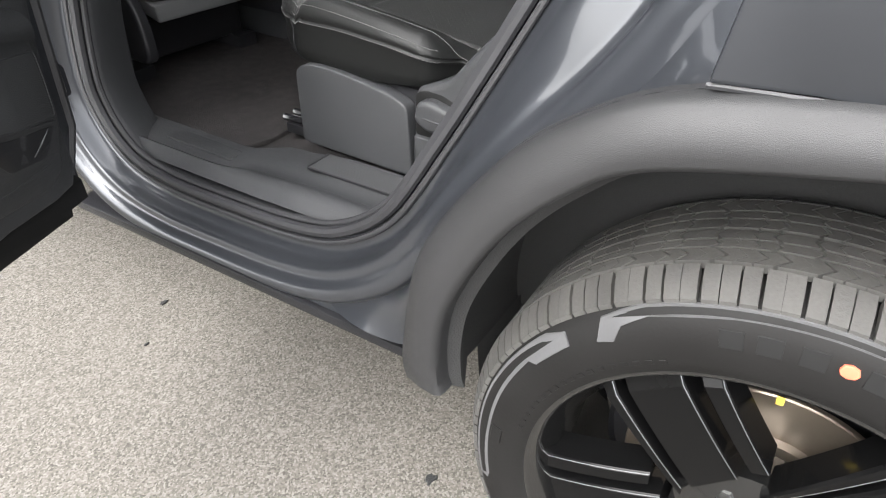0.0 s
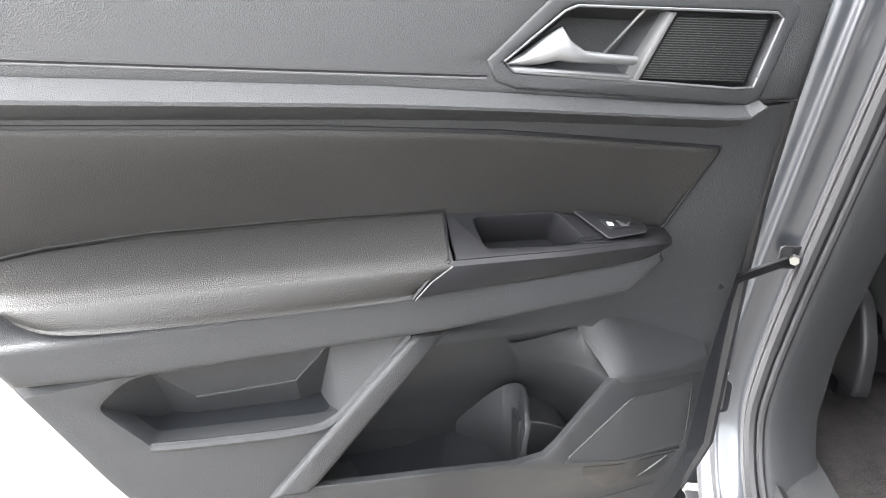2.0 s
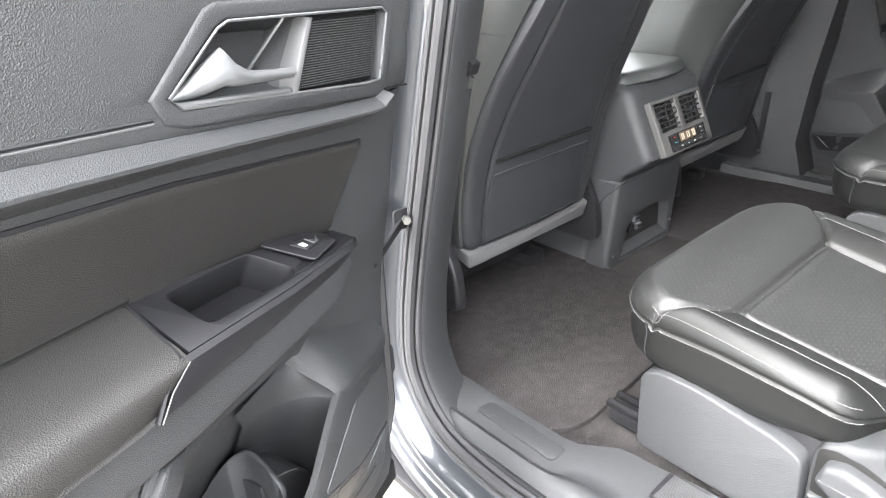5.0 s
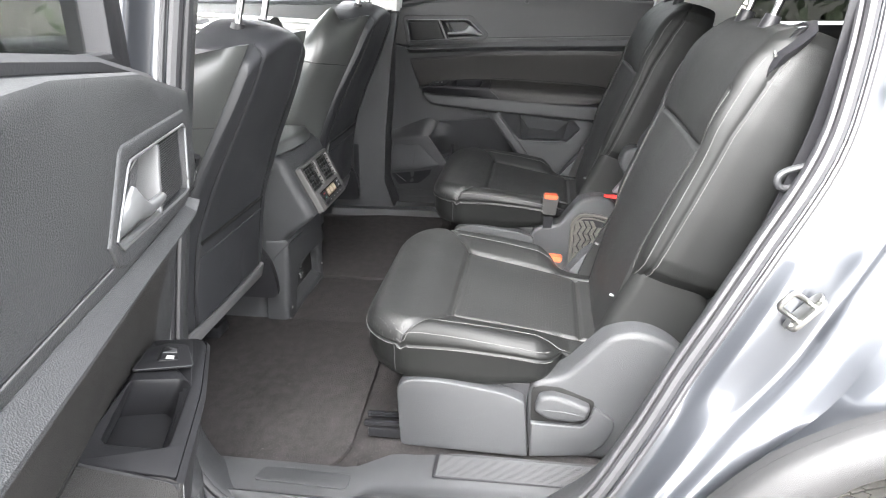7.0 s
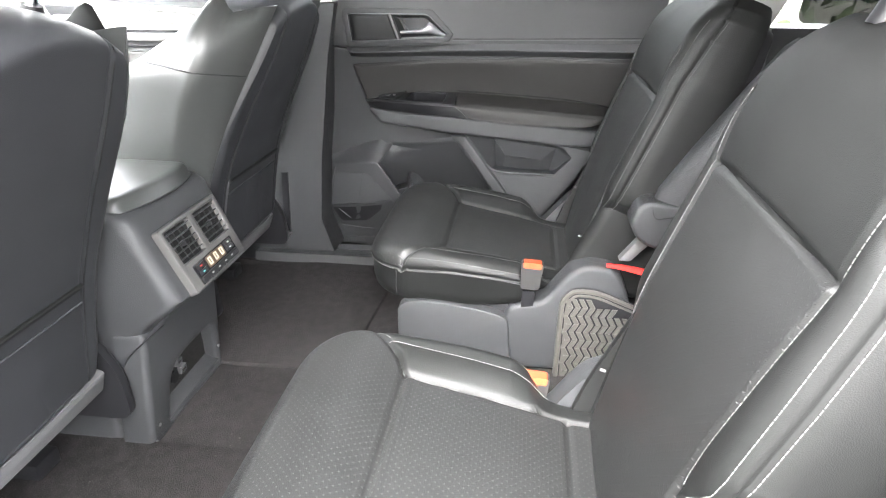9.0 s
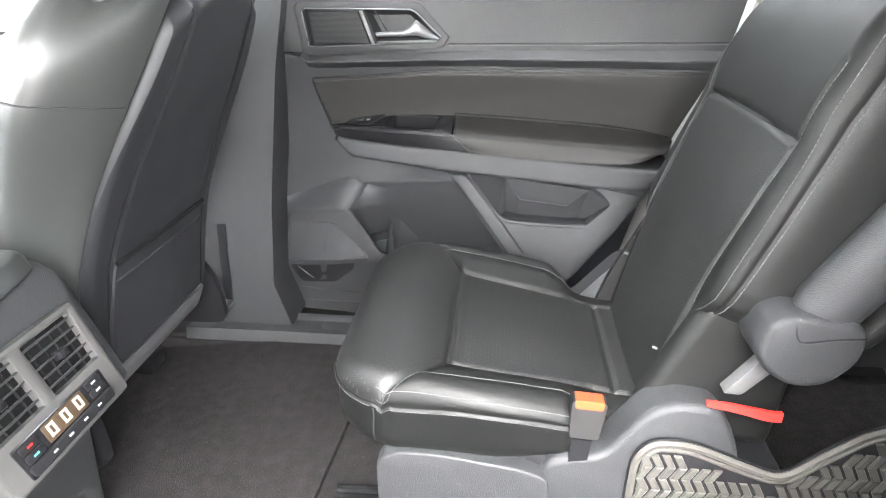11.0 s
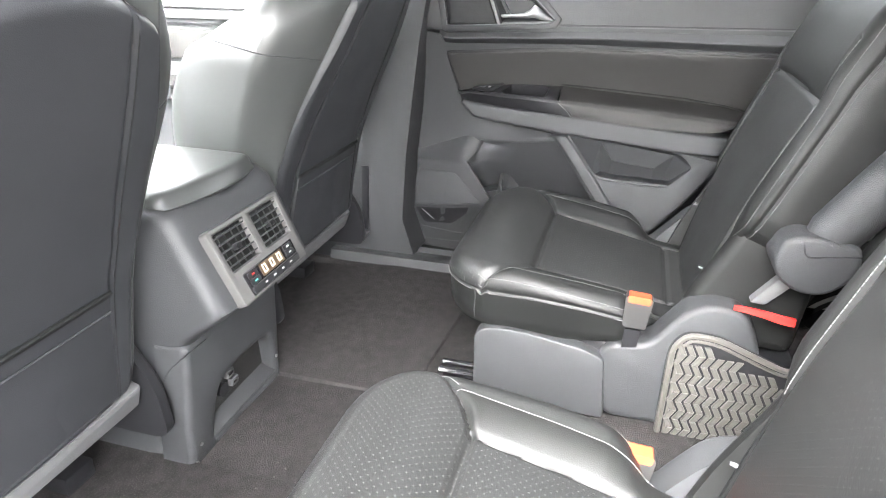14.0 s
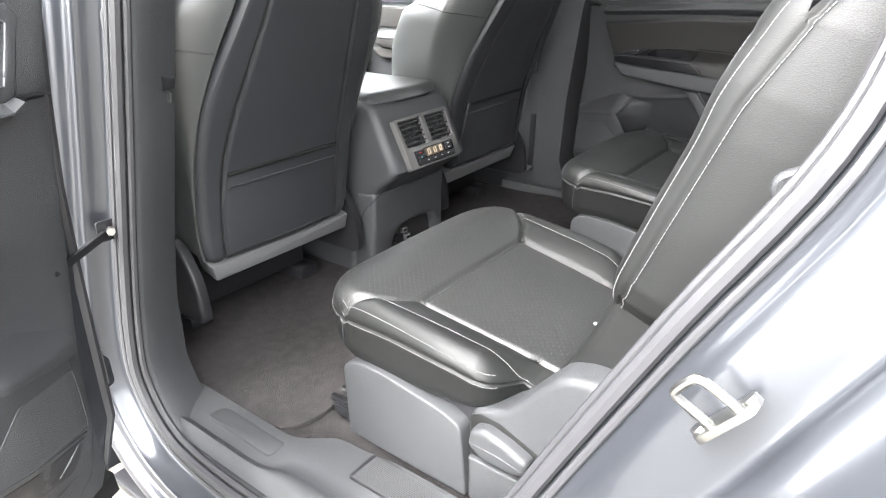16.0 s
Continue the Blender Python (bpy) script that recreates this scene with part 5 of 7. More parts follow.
    for k in (-1, 1):
        part("headrest_post", tube(bmesh.new(), [bk(k * 0.075, 0.57, -0.055), bk(k * 0.075, 0.74, -0.055)], 0.0065, 12), M_CHROME, hr, "chrome headrest post")
        part("post_collar", tube(bmesh.new(), [bk(k * 0.075, 0.590, -0.055), bk(k * 0.075, 0.614, -0.055)], [0.016, 0.013], 14), M_BLACK, hr)

    # base: outboard and inboard plastic covers, slides, lever
    for k in (1, -1):
        fs = lambda y, z, d: fm(k * (0.240 + d), y, z)
        cover = rounded([(1.030, 0.505), (1.032, 0.648), (1.00, 0.664), (0.94, 0.664), (0.82, 0.645), (0.785, 0.630), (0.775, 0.500)], [0.012, 0.018, 0.02, 0.03, 0.02, 0.012, 0.010])
        part("side_cover", plate(cover, -0.01, 0.019, fs, r=0.004, seg=3), M_PLASTIC, th, "flat grey plastic seat side cover")
        rear = [(0.778, 0.500), (0.780, 0.640), (0.770, 0.668), (0.715, 0.684), (0.678, 0.728), (0.635, 0.776), (0.600, 0.786), (0.565, 0.782), (0.530, 0.765), (0.48, 0.72), (0.45, 0.50)]
        if k < 0:
            rear = [(0.778, 0.500), (0.798, 0.636), (0.780, 0.660), (0.712, 0.672), (0.690, 0.705), (0.656, 0.750), (0.620, 0.766), (0.570, 0.760), (0.548, 0.734), (0.530, 0.690), (0.500, 0.50)]
        hc = part("hinge_cover", plate(rounded(rear, 0.022), -0.05, 0.008, fs, r=0.012, seg=4), M_PLASTIC, th, "moulded hinge cover at the seat's rear")
        part("recliner_cover", plate(rounded([(0.680, 0.68), (0.652, 0.76), (0.592, 0.885), (0.568, 0.902), (0.50, 0.898), (0.455, 0.80), (0.47, 0.66)], [0.02, 0.03, 0.02, 0.03, 0.04, 0.03, 0.02]), -0.07, -0.040, fs, r=0.020, seg=5), M_LEATHER, th, "smooth black recliner cover")
        part("base_plinth", box(min(xc + sg * k * 0.10, xc + sg * k * 0.232), max(xc + sg * k * 0.10, xc + sg * k * 0.232), 0.46, 1.0, 0.485, 0.655, 0.01), M_BLACK, th)
        rail = part("seat_slide", box(xc + sg * k * 0.205 - 0.022, xc + sg * k * 0.205 + 0.022, 0.50, 1.105, 0.492, 0.514, 0.003), M_BLACK, th, "black steel seat slide")
        for q in (-0.015, 0.015):
            part("slide_rib", tube(bmesh.new(), [(xc + sg * k * 0.205 + q, 1.0, 0.524), (xc + sg * k * 0.205 + q, 1.112, 0.522)], 0.0075, 8), M_GLOSS, rail)
    fs = lambda y, z, d: fm(0.240 + d, y, z)
    part("lever_recess", plate(rounded([(0.773, 0.582), (0.773, 0.655), (0.755, 0.664), (0.720, 0.662), (0.655, 0.636), (0.658, 0.598), (0.676, 0.582)], 0.008), 0.004, 0.0088, fs, r=0.001), M_VENT, th)
    part("lower_hinge_plate", plate(rounded([(0.773, 0.582), (0.676, 0.581), (0.664, 0.597), (0.656, 0.628), (0.612, 0.596), (0.628, 0.548), (0.659, 0.514), (0.773, 0.500)], [0.003, 0.008, 0.008, 0.006, 0.02, 0.03, 0.02, 0.006]), -0.01, 0.0165, fs, r=0.004, seg=3), M_PLASTIC, th, "grey plastic plate under the lever")
    lever = rounded([(0.767, 0.617), (0.759, 0.648), (0.736, 0.655), (0.700, 0.646), (0.663, 0.631), (0.667, 0.606), (0.691, 0.598), (0.742, 0.600)], 0.008)
    lv = part("slide_lever", plate(lever, 0.004, 0.030, fs, r=0.009, seg=4), M_PLASTIC, th, "grey seat slide lever")
    part("lever_crease", tube(bmesh.new(), [fs(0.760, 0.624, 0.0285), fs(0.71, 0.622, 0.030), fs(0.672, 0.615, 0.0285)], 0.0016, 6), M_PLASTIC, lv)
    part("fixing_stud", tube(bmesh.new(), [bk(-0.150, 0.055, 0.010), bk(-0.150, 0.055, 0.018)], [0.0028, 0.0024], 12), M_GREYTRIM, b, "small grey stud")
    part("fixing_stud", tube(bmesh.new(), [bk(0.150, 0.075, 0.010), bk(0.150, 0.075, 0.018)], [0.0028, 0.0024], 12), M_GREYTRIM, b, "small grey stud")
    # inboard folding armrest, swung up
    if sg > 0:
        yz = lambda y, z, d: Vector((0.205 - d, y, z))
        tear = rounded([(0.552, 0.870), (0.541, 0.910), (0.520, 0.921), (0.430, 0.912), (0.427, 0.862), (0.462, 0.824), (0.503, 0.820), (0.538, 0.842)], 0.030, 6)
        pv = part("armrest_pivot", plate(tear, 0.0, 0.075, yz, r=0.010, seg=4), M_PLASTIC, th, "teardrop-shaped grey armrest pivot cover")
        part("pivot_line", tube(bmesh.new(), smooth_line([yz(0.515, 0.912, 0.0735), yz(0.505, 0.888, 0.0758), yz(0.470, 0.892, 0.0758), yz(0.432, 0.895, 0.0748)], 5), 0.0014, 6), M_BLACK, pv)
        secs = []
        for f, rr in ((0.0, 0.034), (0.05, 0.040), (0.3, 0.042), (0.7, 0.041), (0.92, 0.038), (0.98, 0.030), (1.0, 0.012)):
            p = Vector((0.168, 0.478 - 0.21 * f, 0.900 + 0.315 * f))
            secs.append([p + Vector((0, 0.83, 0.56)) * (rr * math.cos(t)) + Vector((-0.85 * rr * math.sin(t), 0, 0)) for t in [2 * math.pi * i / 20 for i in range(20)]])
        part("armrest", loft(bmesh.new(), secs), M_PLASTIC, th, "grey folding armrest swung up beside the backrest", sharp=60)
        pad_a = [Vector((0.165, 0.418 - 0.20 * f, 0.872 + 0.30 * f)) for f in np.linspace(0, 1, 8)]
        part("armrest_pad", tube(bmesh.new(), pad_a, [0.012, 0.022, 0.024, 0.024, 0.024, 0.024, 0.022, 0.012], 14), M_LEATHER, th, "dark padded edge of the armrest")
        part("back_strut", plate(rounded([(0.560, 0.770), (0.535, 0.768), (0.480, 0.832), (0.505, 0.845)], 0.006), 0.0, 0.02, yz, r=0.003), M_GREYTRIM, th, "pale grey strut")
    return th


def headrest(fm, b):
    bm = bmesh.new()
    rings = []
    for i in range(13):
        t = i / 12
        w = 0.135 * (1 - abs(2 * t - 1) ** 5) ** 0.4 + 0.002
        d = 0.055 * (1 - abs(2 * t - 1) ** 4) ** 0.5 + 0.002
        ring = []
        for k in range(24):
            a = 2 * math.pi * k / 24
            ca, sa = math.cos(a), math.sin(a)
            ring.append(fm(w * abs(ca) ** 0.5 * (1 if ca > 0 else -1), b + 0.19 * t, -0.05 + d * abs(sa) ** 0.7 * (1 if sa > 0 else -1)))
        rings.append(ring)
    return loft(bm, rings)


captain_seat(-1, -0.418, "black leather middle-row seat with perforated centre beside the open door")
captain_seat(1, 0.410, "black leather middle-row seat with a folding armrest on the far side")


def buckle(at, tilt, label):
    th = thing("seat_belt_buckle", at, label, "seat belt buckle", "belt buckles")
    m = Matrix.Translation(at) @ Euler((radians(tilt), 0, 0)).to_matrix().to_4x4()
    f = lambda a, b, d: m @ Vector((d, a, b))
    part("buckle_housing", plate(rounded([(-0.020, -0.060), (0.020, -0.060), (0.0235, 0.0), (-0.0235, 0.0)], 0.006), -0.013, 0.013, f, r=0.004), M_BUCKLE, th)
    part("release_button", plate(rounded([(-0.0185, -0.011), (0.0185, -0.011), (0.0195, 0.002), (-0.0195, 0.002)], 0.003), -0.0135, 0.0095, f, r=0.002), M_ORANGE, th, "orange push button")
    part("buckle_stalk", plate([(-0.012, -0.16), (0.012, -0.16), (0.014, -0.07), (-0.014, -0.07)], -0.003, 0.003, f, r=0.001), M_BLACK, th)
    return th


buckle(Vector((0.166, 0.738, 0.766)), 4, "black seat belt buckle with an orange button by the far seat")
buckle(Vector((-0.188, 0.731, 0.722)), 4, "black seat belt buckle with an orange button lying beside the cushion")


# ---- front seats ----
def front_seat(sg, xc, label):
    th = thing("front_seat", (xc, 1.7, 0.47), label, "car seat", "front seats")
    ax = Vector((0, -0.285, 0.958))
    nrm = Vector((0, -0.958, -0.285))
    org = Vector((xc, 1.488, 0.672))
    bk = lambda a, b, c: org + Vector((sg * a, 0, 0)) + ax * b + nrm * c
    W = soft_curve([0, 0.04, 0.12, 0.25, 0.34, 0.43, 0.505, 0.575, 0.65], [0.196, 0.208, 0.213, 0.215, 0.214, 0.204, 0.188, 0.166, 0.142])
    W2 = soft_curve([0, 0.06, 0.14, 0.24, 0.35, 0.45, 0.55, 0.62, 0.65], [0.188, 0.208, 0.222, 0.250, 0.284, 0.302, 0.286, 0.228, 0.175])
    hollow = soft_curve([-0.1, 0, 0.1, 0.217, 0.35, 0.5, 0.65], [-0.012, -0.004, -0.020, -0.030, -0.016, 0.012, 0.032])

    def top(A, B):
        return hollow(B) + 0.008 * (1 - (A / 0.2) ** 2)

    seams = [[tuple(p[:2]) for p in smooth_line([(k * 0.158, 0.0, 0), (k * 0.160, 0.10, 0), (k * 0.155, 0.25, 0), (k * 0.142, 0.36, 0), (k * 0.126, 0.46, 0), (k * 0.110, 0.56, 0), (k * 0.098, 0.64, 0)], 4)] for k in (-1, 1)]
    pad_b = Pad(W, lambda A: 0 * A, lambda A: 0.640 - 0.02 * (np.abs(A) / 0.1) ** 2, top, 0.022, 0.105, bk, seams, groove=0.005, sigma=0.004, under=0.96)
    body, _ = pad_b.build(90, 90)
    b = part("backrest", body, M_VINYL, th, "smooth dark vinyl seat back", sharp=70)
    # leather side bolsters that wrap forward from the panel's edges
    for k in (-1, 1):
        secs = []
        for q in np.linspace(0.015, 0.625, 22):
            w, v, h = float(W(q)), float(W2(q)), float(hollow(q))
            v = max(v, w + 0.012)
            d = float(np.interp(q, [0.0, 0.1, 0.3, 0.45, 0.6], [0.17, 0.20, 0.20, 0.17, 0.11]))
            drop = 0.5 * min(1.0, max(0.0, (q - 0.42) / 0.2))
            bq = lambda a, q, c: bk(a, q - drop * max(0.0, h - 0.02 - c), c)
            secs.append([bq(k * (w - 0.05), q, h - 0.07), bk(k * (w - 0.006), q, h - 0.017), bk(k * (w + 0.006), q, h - 0.013), bq(k * (w + (v - w) * 0.45), q, h - 0.032), bq(k * (v - 0.004), q, h - 0.075), bk(k * v, q, h - 0.11), bq(k * (v - 0.012), q, h - 0.09 - d * 0.6), bq(k * (v - 0.05), q, h - 0.07 - d), bq(k * (w - 0.06), q, h - 0.07 - d * 0.85)])
        part("side_bolster", loft(bmesh.new(), [smooth_line(r, 4, True) for r in secs]), M_SIDE, th, "smooth vinyl side bolster", sharp=70)
    for k in (-1, 1):
        q = 0.475
        w, v, h = float(W(q)), float(W2(q)), float(hollow(q))
        drop = 0.5 * (q - 0.42) / 0.2
        bq = lambda a, q, c: bk(a, q - drop * max(0.0, h - 0.02 - c), c)
        part("bolster_seam", tube(bmesh.new(), smooth_line([bk(k * (w + 0.004), q, h - 0.0125), bq(k * (w + (v - w) * 0.45), q + 0.004, h - 0.0315), bq(k * (v - 0.003), q + 0.008, h - 0.075), bq(k * (v + 0.0008), q + 0.010, h - 0.11), bq(k * (v - 0.011), q + 0.012, h - 0.18)], 4), 0.0016, 6), M_RUBBER, th)
    bm = bmesh.new()
    for k in (-1, 1):
        pts = [bk(k * (float(W(v)) + 0.003), v, float(hollow(v)) - 0.0125) for v in np.linspace(0.03, 0.61, 110)]
        for p, q in zip(pts, pts[1:]):
            tube(bm, [p, p.lerp(q, 0.75)], 0.0007, 4)
    tagged(part("stitching", bm, M_STITCH, b, flat=True), kind="stuff")
    # map pocket
    pk = rounded([(-0.156, 0.02), (-0.05, 0.02), (0.05, 0.02), (0.156, 0.02), (0.158, 0.10), (0.153, 0.17), (0.150, 0.212), (0.08, 0.217), (0.0, 0.218), (-0.08, 0.217), (-0.150, 0.212), (-0.153, 0.17), (-0.158, 0.10)], 0.006)
    part("map_pocket", plate(pk, 0.0, 0.008, lambda a, q, d: bk(a, q, d + float(top(np.array(a), np.array(q))) - 0.004), r=0.005), M_VINYL, b, "flat vinyl pocket on the seat back")
    part("pocket_hem", tube(bmesh.new(), [bk(a, 0.210 + 0.006 * (1 - (a / 0.166) ** 2), 0.004 + float(top(np.array(a), np.array(0.210)))) for a in np.linspace(-0.150, 0.150, 14)], 0.004, 8), M_LEATHER, b)
    part("pocket_fold", tube(bmesh.new(), [bk(a, 0.178 + 0.006 * (1 - (a / 0.166) ** 2), 0.0045 + float(top(np.array(a), np.array(0.178)))) for a in np.linspace(-0.150, 0.150, 14)], 0.0022, 6), M_VINYL, b)
    part("pocket_shadow_line", tube(bmesh.new(), [bk(a, 0.2055 + 0.006 * (1 - (a / 0.166) ** 2), 0.0045 + float(top(np.array(a), np.array(0.205)))) for a in np.linspace(-0.149, 0.149, 14)], 0.0014, 6), M_VENT, b)
    for line in seams:
        part("seam", tube(bmesh.new(), [pad_b.at(p, q, -0.002) for p, q in line], 0.0014, 5), M_RUBBER, b)
        part("top_stitch", tube(bmesh.new(), [pad_b.at(p + (0.006 if p > 0 else -0.006), q, 0.0004) for p, q in line], 0.0008, 5), M_LEATHER, b)
    # lower edge strip and the cover of the recliner
    strip = rounded([(-0.215, -0.045), (0.180, -0.045), (0.195, 0.0), (-0.215, 0.0)], 0.006)
    part("lower_strip", plate(strip, -0.06, -0.006, bk, r=0.006), M_GREYTRIM, th, "grey plastic strip along the seat back's lower edge")
    for k in (-1, 1):
        part("recliner_cover", plate(rounded([(1.47, 0.56), (1.48, 0.66), (1.53, 0.74), (1.62, 0.74), (1.70, 0.66), (1.72, 0.56)], 0.03), 0.0, 0.025, lambda y, z, d: Vector((xc + sg * k * (0.225 + d), y, z)), r=0.010, seg=3), M_BLACK, th)
        part("seat_slide", box(xc + sg * k * 0.17 - 0.03, xc + sg * k * 0.17 + 0.03, 1.62, 2.0, 0.468, 0.505, 0.004), M_BLACK, th, "black steel seat slide")
    part("seat_cushion", box(xc - 0.25, xc + 0.25, 1.60, 2.06, 0.60, 0.77, 0.05, seg=4), M_LEATHER, th)
    part("seat_frame", box(xc - 0.19, xc + 0.19, 1.66, 1.95, 0.50, 0.61, 0.01), M_BLACK, th)
    hr = part("headrest", headrest(lambda a, q, c: bk(a, q, c + 0.01), 0.69), M_LEATHER, th, "black leather headrest", sharp=70)
    for k in (-1, 1):
        part("headrest_post", tube(bmesh.new(), [bk(k * 0.06, 0.60, -0.045), bk(k * 0.06, 0.73, -0.045)], 0.0065, 12), M_CHROME, hr, "chrome headrest post")
        part("post_collar", tube(bmesh.new(), [bk(k * 0.06, 0.622, -0.045), bk(k * 0.06, 0.640, -0.045)], [0.016, 0.012], 14), M_BLACK, hr)
    return th


front_seat(-1, -0.418, "black leather driver's seat back with a map pocket")
front_seat(1, 0.430, "black leather front passenger seat back with a map pocket")

# ---- centre console ----
con = thing("centre_console", (0, 1.5, 0.46), "grey plastic centre console with rear air vents and climate controls", "console")


def console_ring(y0, z, w, depth, r=0.03):
    """A rounded section at a height: rear face at y0."""
    p = rounded([(-w, y0 + depth), (-w, y0), (w, y0), (w, y0 + depth)], [0.001, r, r, 0.001], 6)
    return [Vector((x, y, z)) for x, y in p]


prof = [(1.535, 0.455, 0.150), (1.530, 0.52, 0.149), (1.522, 0.60, 0.147), (1.515, 0.655, 0.145), (1.470, 0.690, 0.145), (1.428, 0.735, 0.146), (1.385, 0.765, 0.148), (1.366, 0.785, 0.149), (1.372, 0.80, 0.149), (1.395, 0.85, 0.150), (1.420, 0.905, 0.150), (1.430, 0.93, 0.149), (1.448, 0.945, 0.145), (1.475, 0.953, 0.138)]
bm = bmesh.new()
loft(bm, [console_ring(y, z, w, 0.75 + 1.45 - y) for y, z, w in prof])
part("console_body", bm, M_PLASTIC, con, "grey moulded console", sharp=50)
# tilted rear face: (x, up the face, out)
FY, FZ = 1.364, 0.788
fu = Vector((0, 0.42, 0.907))
fnv = Vector((0, -0.907, 0.42))
face = lambda a, b, d: Vector((a, FY, FZ)) + fu * b + fnv * d
part("vent_frame", plate(rounded([(-0.105, -0.008), (0.105, -0.008), (0.110, 0.128), (-0.110, 0.128)], 0.008), -0.005, 0.014, face, r=0.004, holes=[rounded([(-0.092, 0.050), (-0.010, 0.050), (-0.010, 0.118), (-0.096, 0.118)], 0.003), rounded([(0.010, 0.050), (0.092, 0.050), (0.096, 0.118), (0.010, 0.118)], 0.003)]), M_SURROUND, con, "light grey vent surround")
for k in (-1, 1):
    v = part("air_vent", plate([(k * 0.009, 0.049), (k * 0.094, 0.049), (k * 0.097, 0.119), (k * 0.009, 0.119)], -0.002, 0.0025, face, r=0.001), M_VENT, con, "black louvred air vent")
    for j in range(5):
        z = 0.056 + j * 0.0130
        part("louvre", plate([(k * 0.0105, z), (k * 0.0915, z), (k * 0.0915, z + 0.0028), (k * 0.0105, z + 0.0028)], 0.002, 0.0125, lambda a, b, d: face(a, b + d * 0.25, d), r=0.0008, seg=1), M_PLASTIC, v)
    for j in range(4):
        x = k * (0.022 + j * 0.019)
        part("guide_vane", plate([(x - 0.001, 0.051), (x + 0.001, 0.051), (x + 0.001, 0.117), (x - 0.001, 0.117)], 0.0015, 0.006, face, r=0.0004, seg=1), M_VENT, v)
    part("vent_tab", plate([(k * 0.046, 0.078), (k * 0.060, 0.078), (k * 0.060, 0.088), (k * 0.046, 0.088)], 0.004, 0.0165, face, r=0.002), M_BLACK, v)
cc = part("climate_panel", plate(rounded([(-0.078, -0.002), (0.078, -0.002), (0.080, 0.040), (-0.080, 0.040)], 0.004), 0.008, 0.0155, face, r=0.002), M_GLOSS, con, "gloss black rear climate control panel")
face_out = lambda a, b, d: face(a, b, d + 0.0065)
disp = part("display", plate(rounded([(-0.036, 0.015), (0.036, 0.015), (0.036, 0.037), (-0.036, 0.037)], 0.002), 0.008, 0.0100, face_out, r=0.0005), M_AMBER, cc, "small amber-lit temperature display")
for x in (-0.030, -0.006, 0.018):
    part("display_segment", plate([(x, 0.019), (x + 0.012, 0.019), (x + 0.012, 0.034), (x, 0.034)], 0.0098, 0.0106, face_out, r=0.0002, seg=1, holes=[[(x + 0.0035, 0.0215), (x + 0.0085, 0.0215), (x + 0.0085, 0.0315), (x + 0.0035, 0.0315)]]), M_LCD, disp, "lit segments")
row = part("button_bar", plate(rounded([(-0.074, 0.000), (0.074, 0.000), (0.076, 0.0125), (-0.076, 0.0125)], 0.004), 0.008, 0.013, face_out, r=0.002), M_BLACK, cc)
for x in (-0.040, -0.012, 0.016, 0.044):
    part("button_mark", plate([(x - 0.0035, 0.0055), (x + 0.0035, 0.0055), (x + 0.0035, 0.0078), (x - 0.0035, 0.0078)], 0.0128, 0.0134, face_out, r=0.0002, seg=1), M_PALE, row)
for x, z0, mm in ((-0.058, 0.031, M_RED), (-0.058, 0.019, M_TEAL), (0.058, 0.032, M_PALE), (0.058, 0.021, M_PALE)):
    bt = part("climate_button", plate(rounded([(x - 0.014, z0 - 0.005), (x + 0.014, z0 - 0.005), (x + 0.014, z0 + 0.005), (x - 0.014, z0 + 0.005)], 0.002), 0.008, 0.0105, face_out, r=0.001), M_BLACK, cc)
    part("button_mark", plate([(x - 0.004, z0 - 0.0012), (x + 0.004, z0 - 0.0012), (x + 0.004, z0 + 0.0012), (x - 0.004, z0 + 0.0012)], 0.0102, 0.0110, face_out, r=0.0002, seg=1), mm, bt)
rec = rounded([(-0.086, 0.478), (0.134, 0.478), (0.122, 0.558), (0.106, 0.590), (0.014, 0.596), (-0.050, 0.588), (-0.070, 0.560)], [0.01, 0.01, 0.02, 0.02, 0.05, 0.02, 0.02])
back_y = lambda a, b, d: Vector((a, 1.470 - (b - 0.475) * 0.08 - d, b))
frame_o = rounded([(-0.158, 0.455), (0.158, 0.455), (0.152, 0.60), (0.147, 0.715), (-0.147, 0.715), (-0.152, 0.60)], [0.004, 0.004, 0.05, 0.01, 0.01, 0.05])
part("console_foot", plate(frame_o, -0.058, 0.004, back_y, r=0.014, holes=[rec], seg=4), M_PLASTIC, con, "lower console panel round the socket recess")
part("socket_panel", plate(inset(ccw(rec), -0.006), -0.034, -0.028, back_y, r=0.001), M_INSERT, con, "dark panel at the back of the recess")
part("recess_floor", plate([(-0.090, -0.034), (0.138, -0.034), (0.136, 0.0), (-0.088, 0.0)], 0.0, 0.004, lambda a, q, d: Vector((a, 1.468 - q, 0.480 + d + max(0.0, -q) * 0.55)), r=0.001), M_PLASTIC, con)
for x, z in ((0.004, 0.560), (0.018, 0.533)):
    sk = part("usb_socket", plate(rounded([(x - 0.011, z - 0.009), (x + 0.011, z - 0.009), (x + 0.011, z + 0.009), (x - 0.011, z + 0.009)], 0.003), -0.029, -0.018, back_y, r=0.002), M_SILVER, con, "bright charging socket")
    part("socket_slot", plate([(x - 0.007, z - 0.003), (x + 0.007, z - 0.003), (x + 0.007, z + 0.003), (x - 0.007, z + 0.003)], -0.0185, -0.0174, back_y, r=0.0003, seg=1), M_GLOSS, sk)
part("power_socket", tube(bmesh.new(), [back_y(-0.024, 0.540, -0.029), back_y(-0.024, 0.540, -0.016)], 0.014, 16), M_BLACK, con, "round black power socket")
for x, z in ((-0.130, 0.500), (0.137, 0.520), (-0.146, 0.470)):
    part("screw", tube(bmesh.new(), [back_y(x, z, 0.003), back_y(x, z, 0.006)], 0.0035, 10), M_STEEL, con)
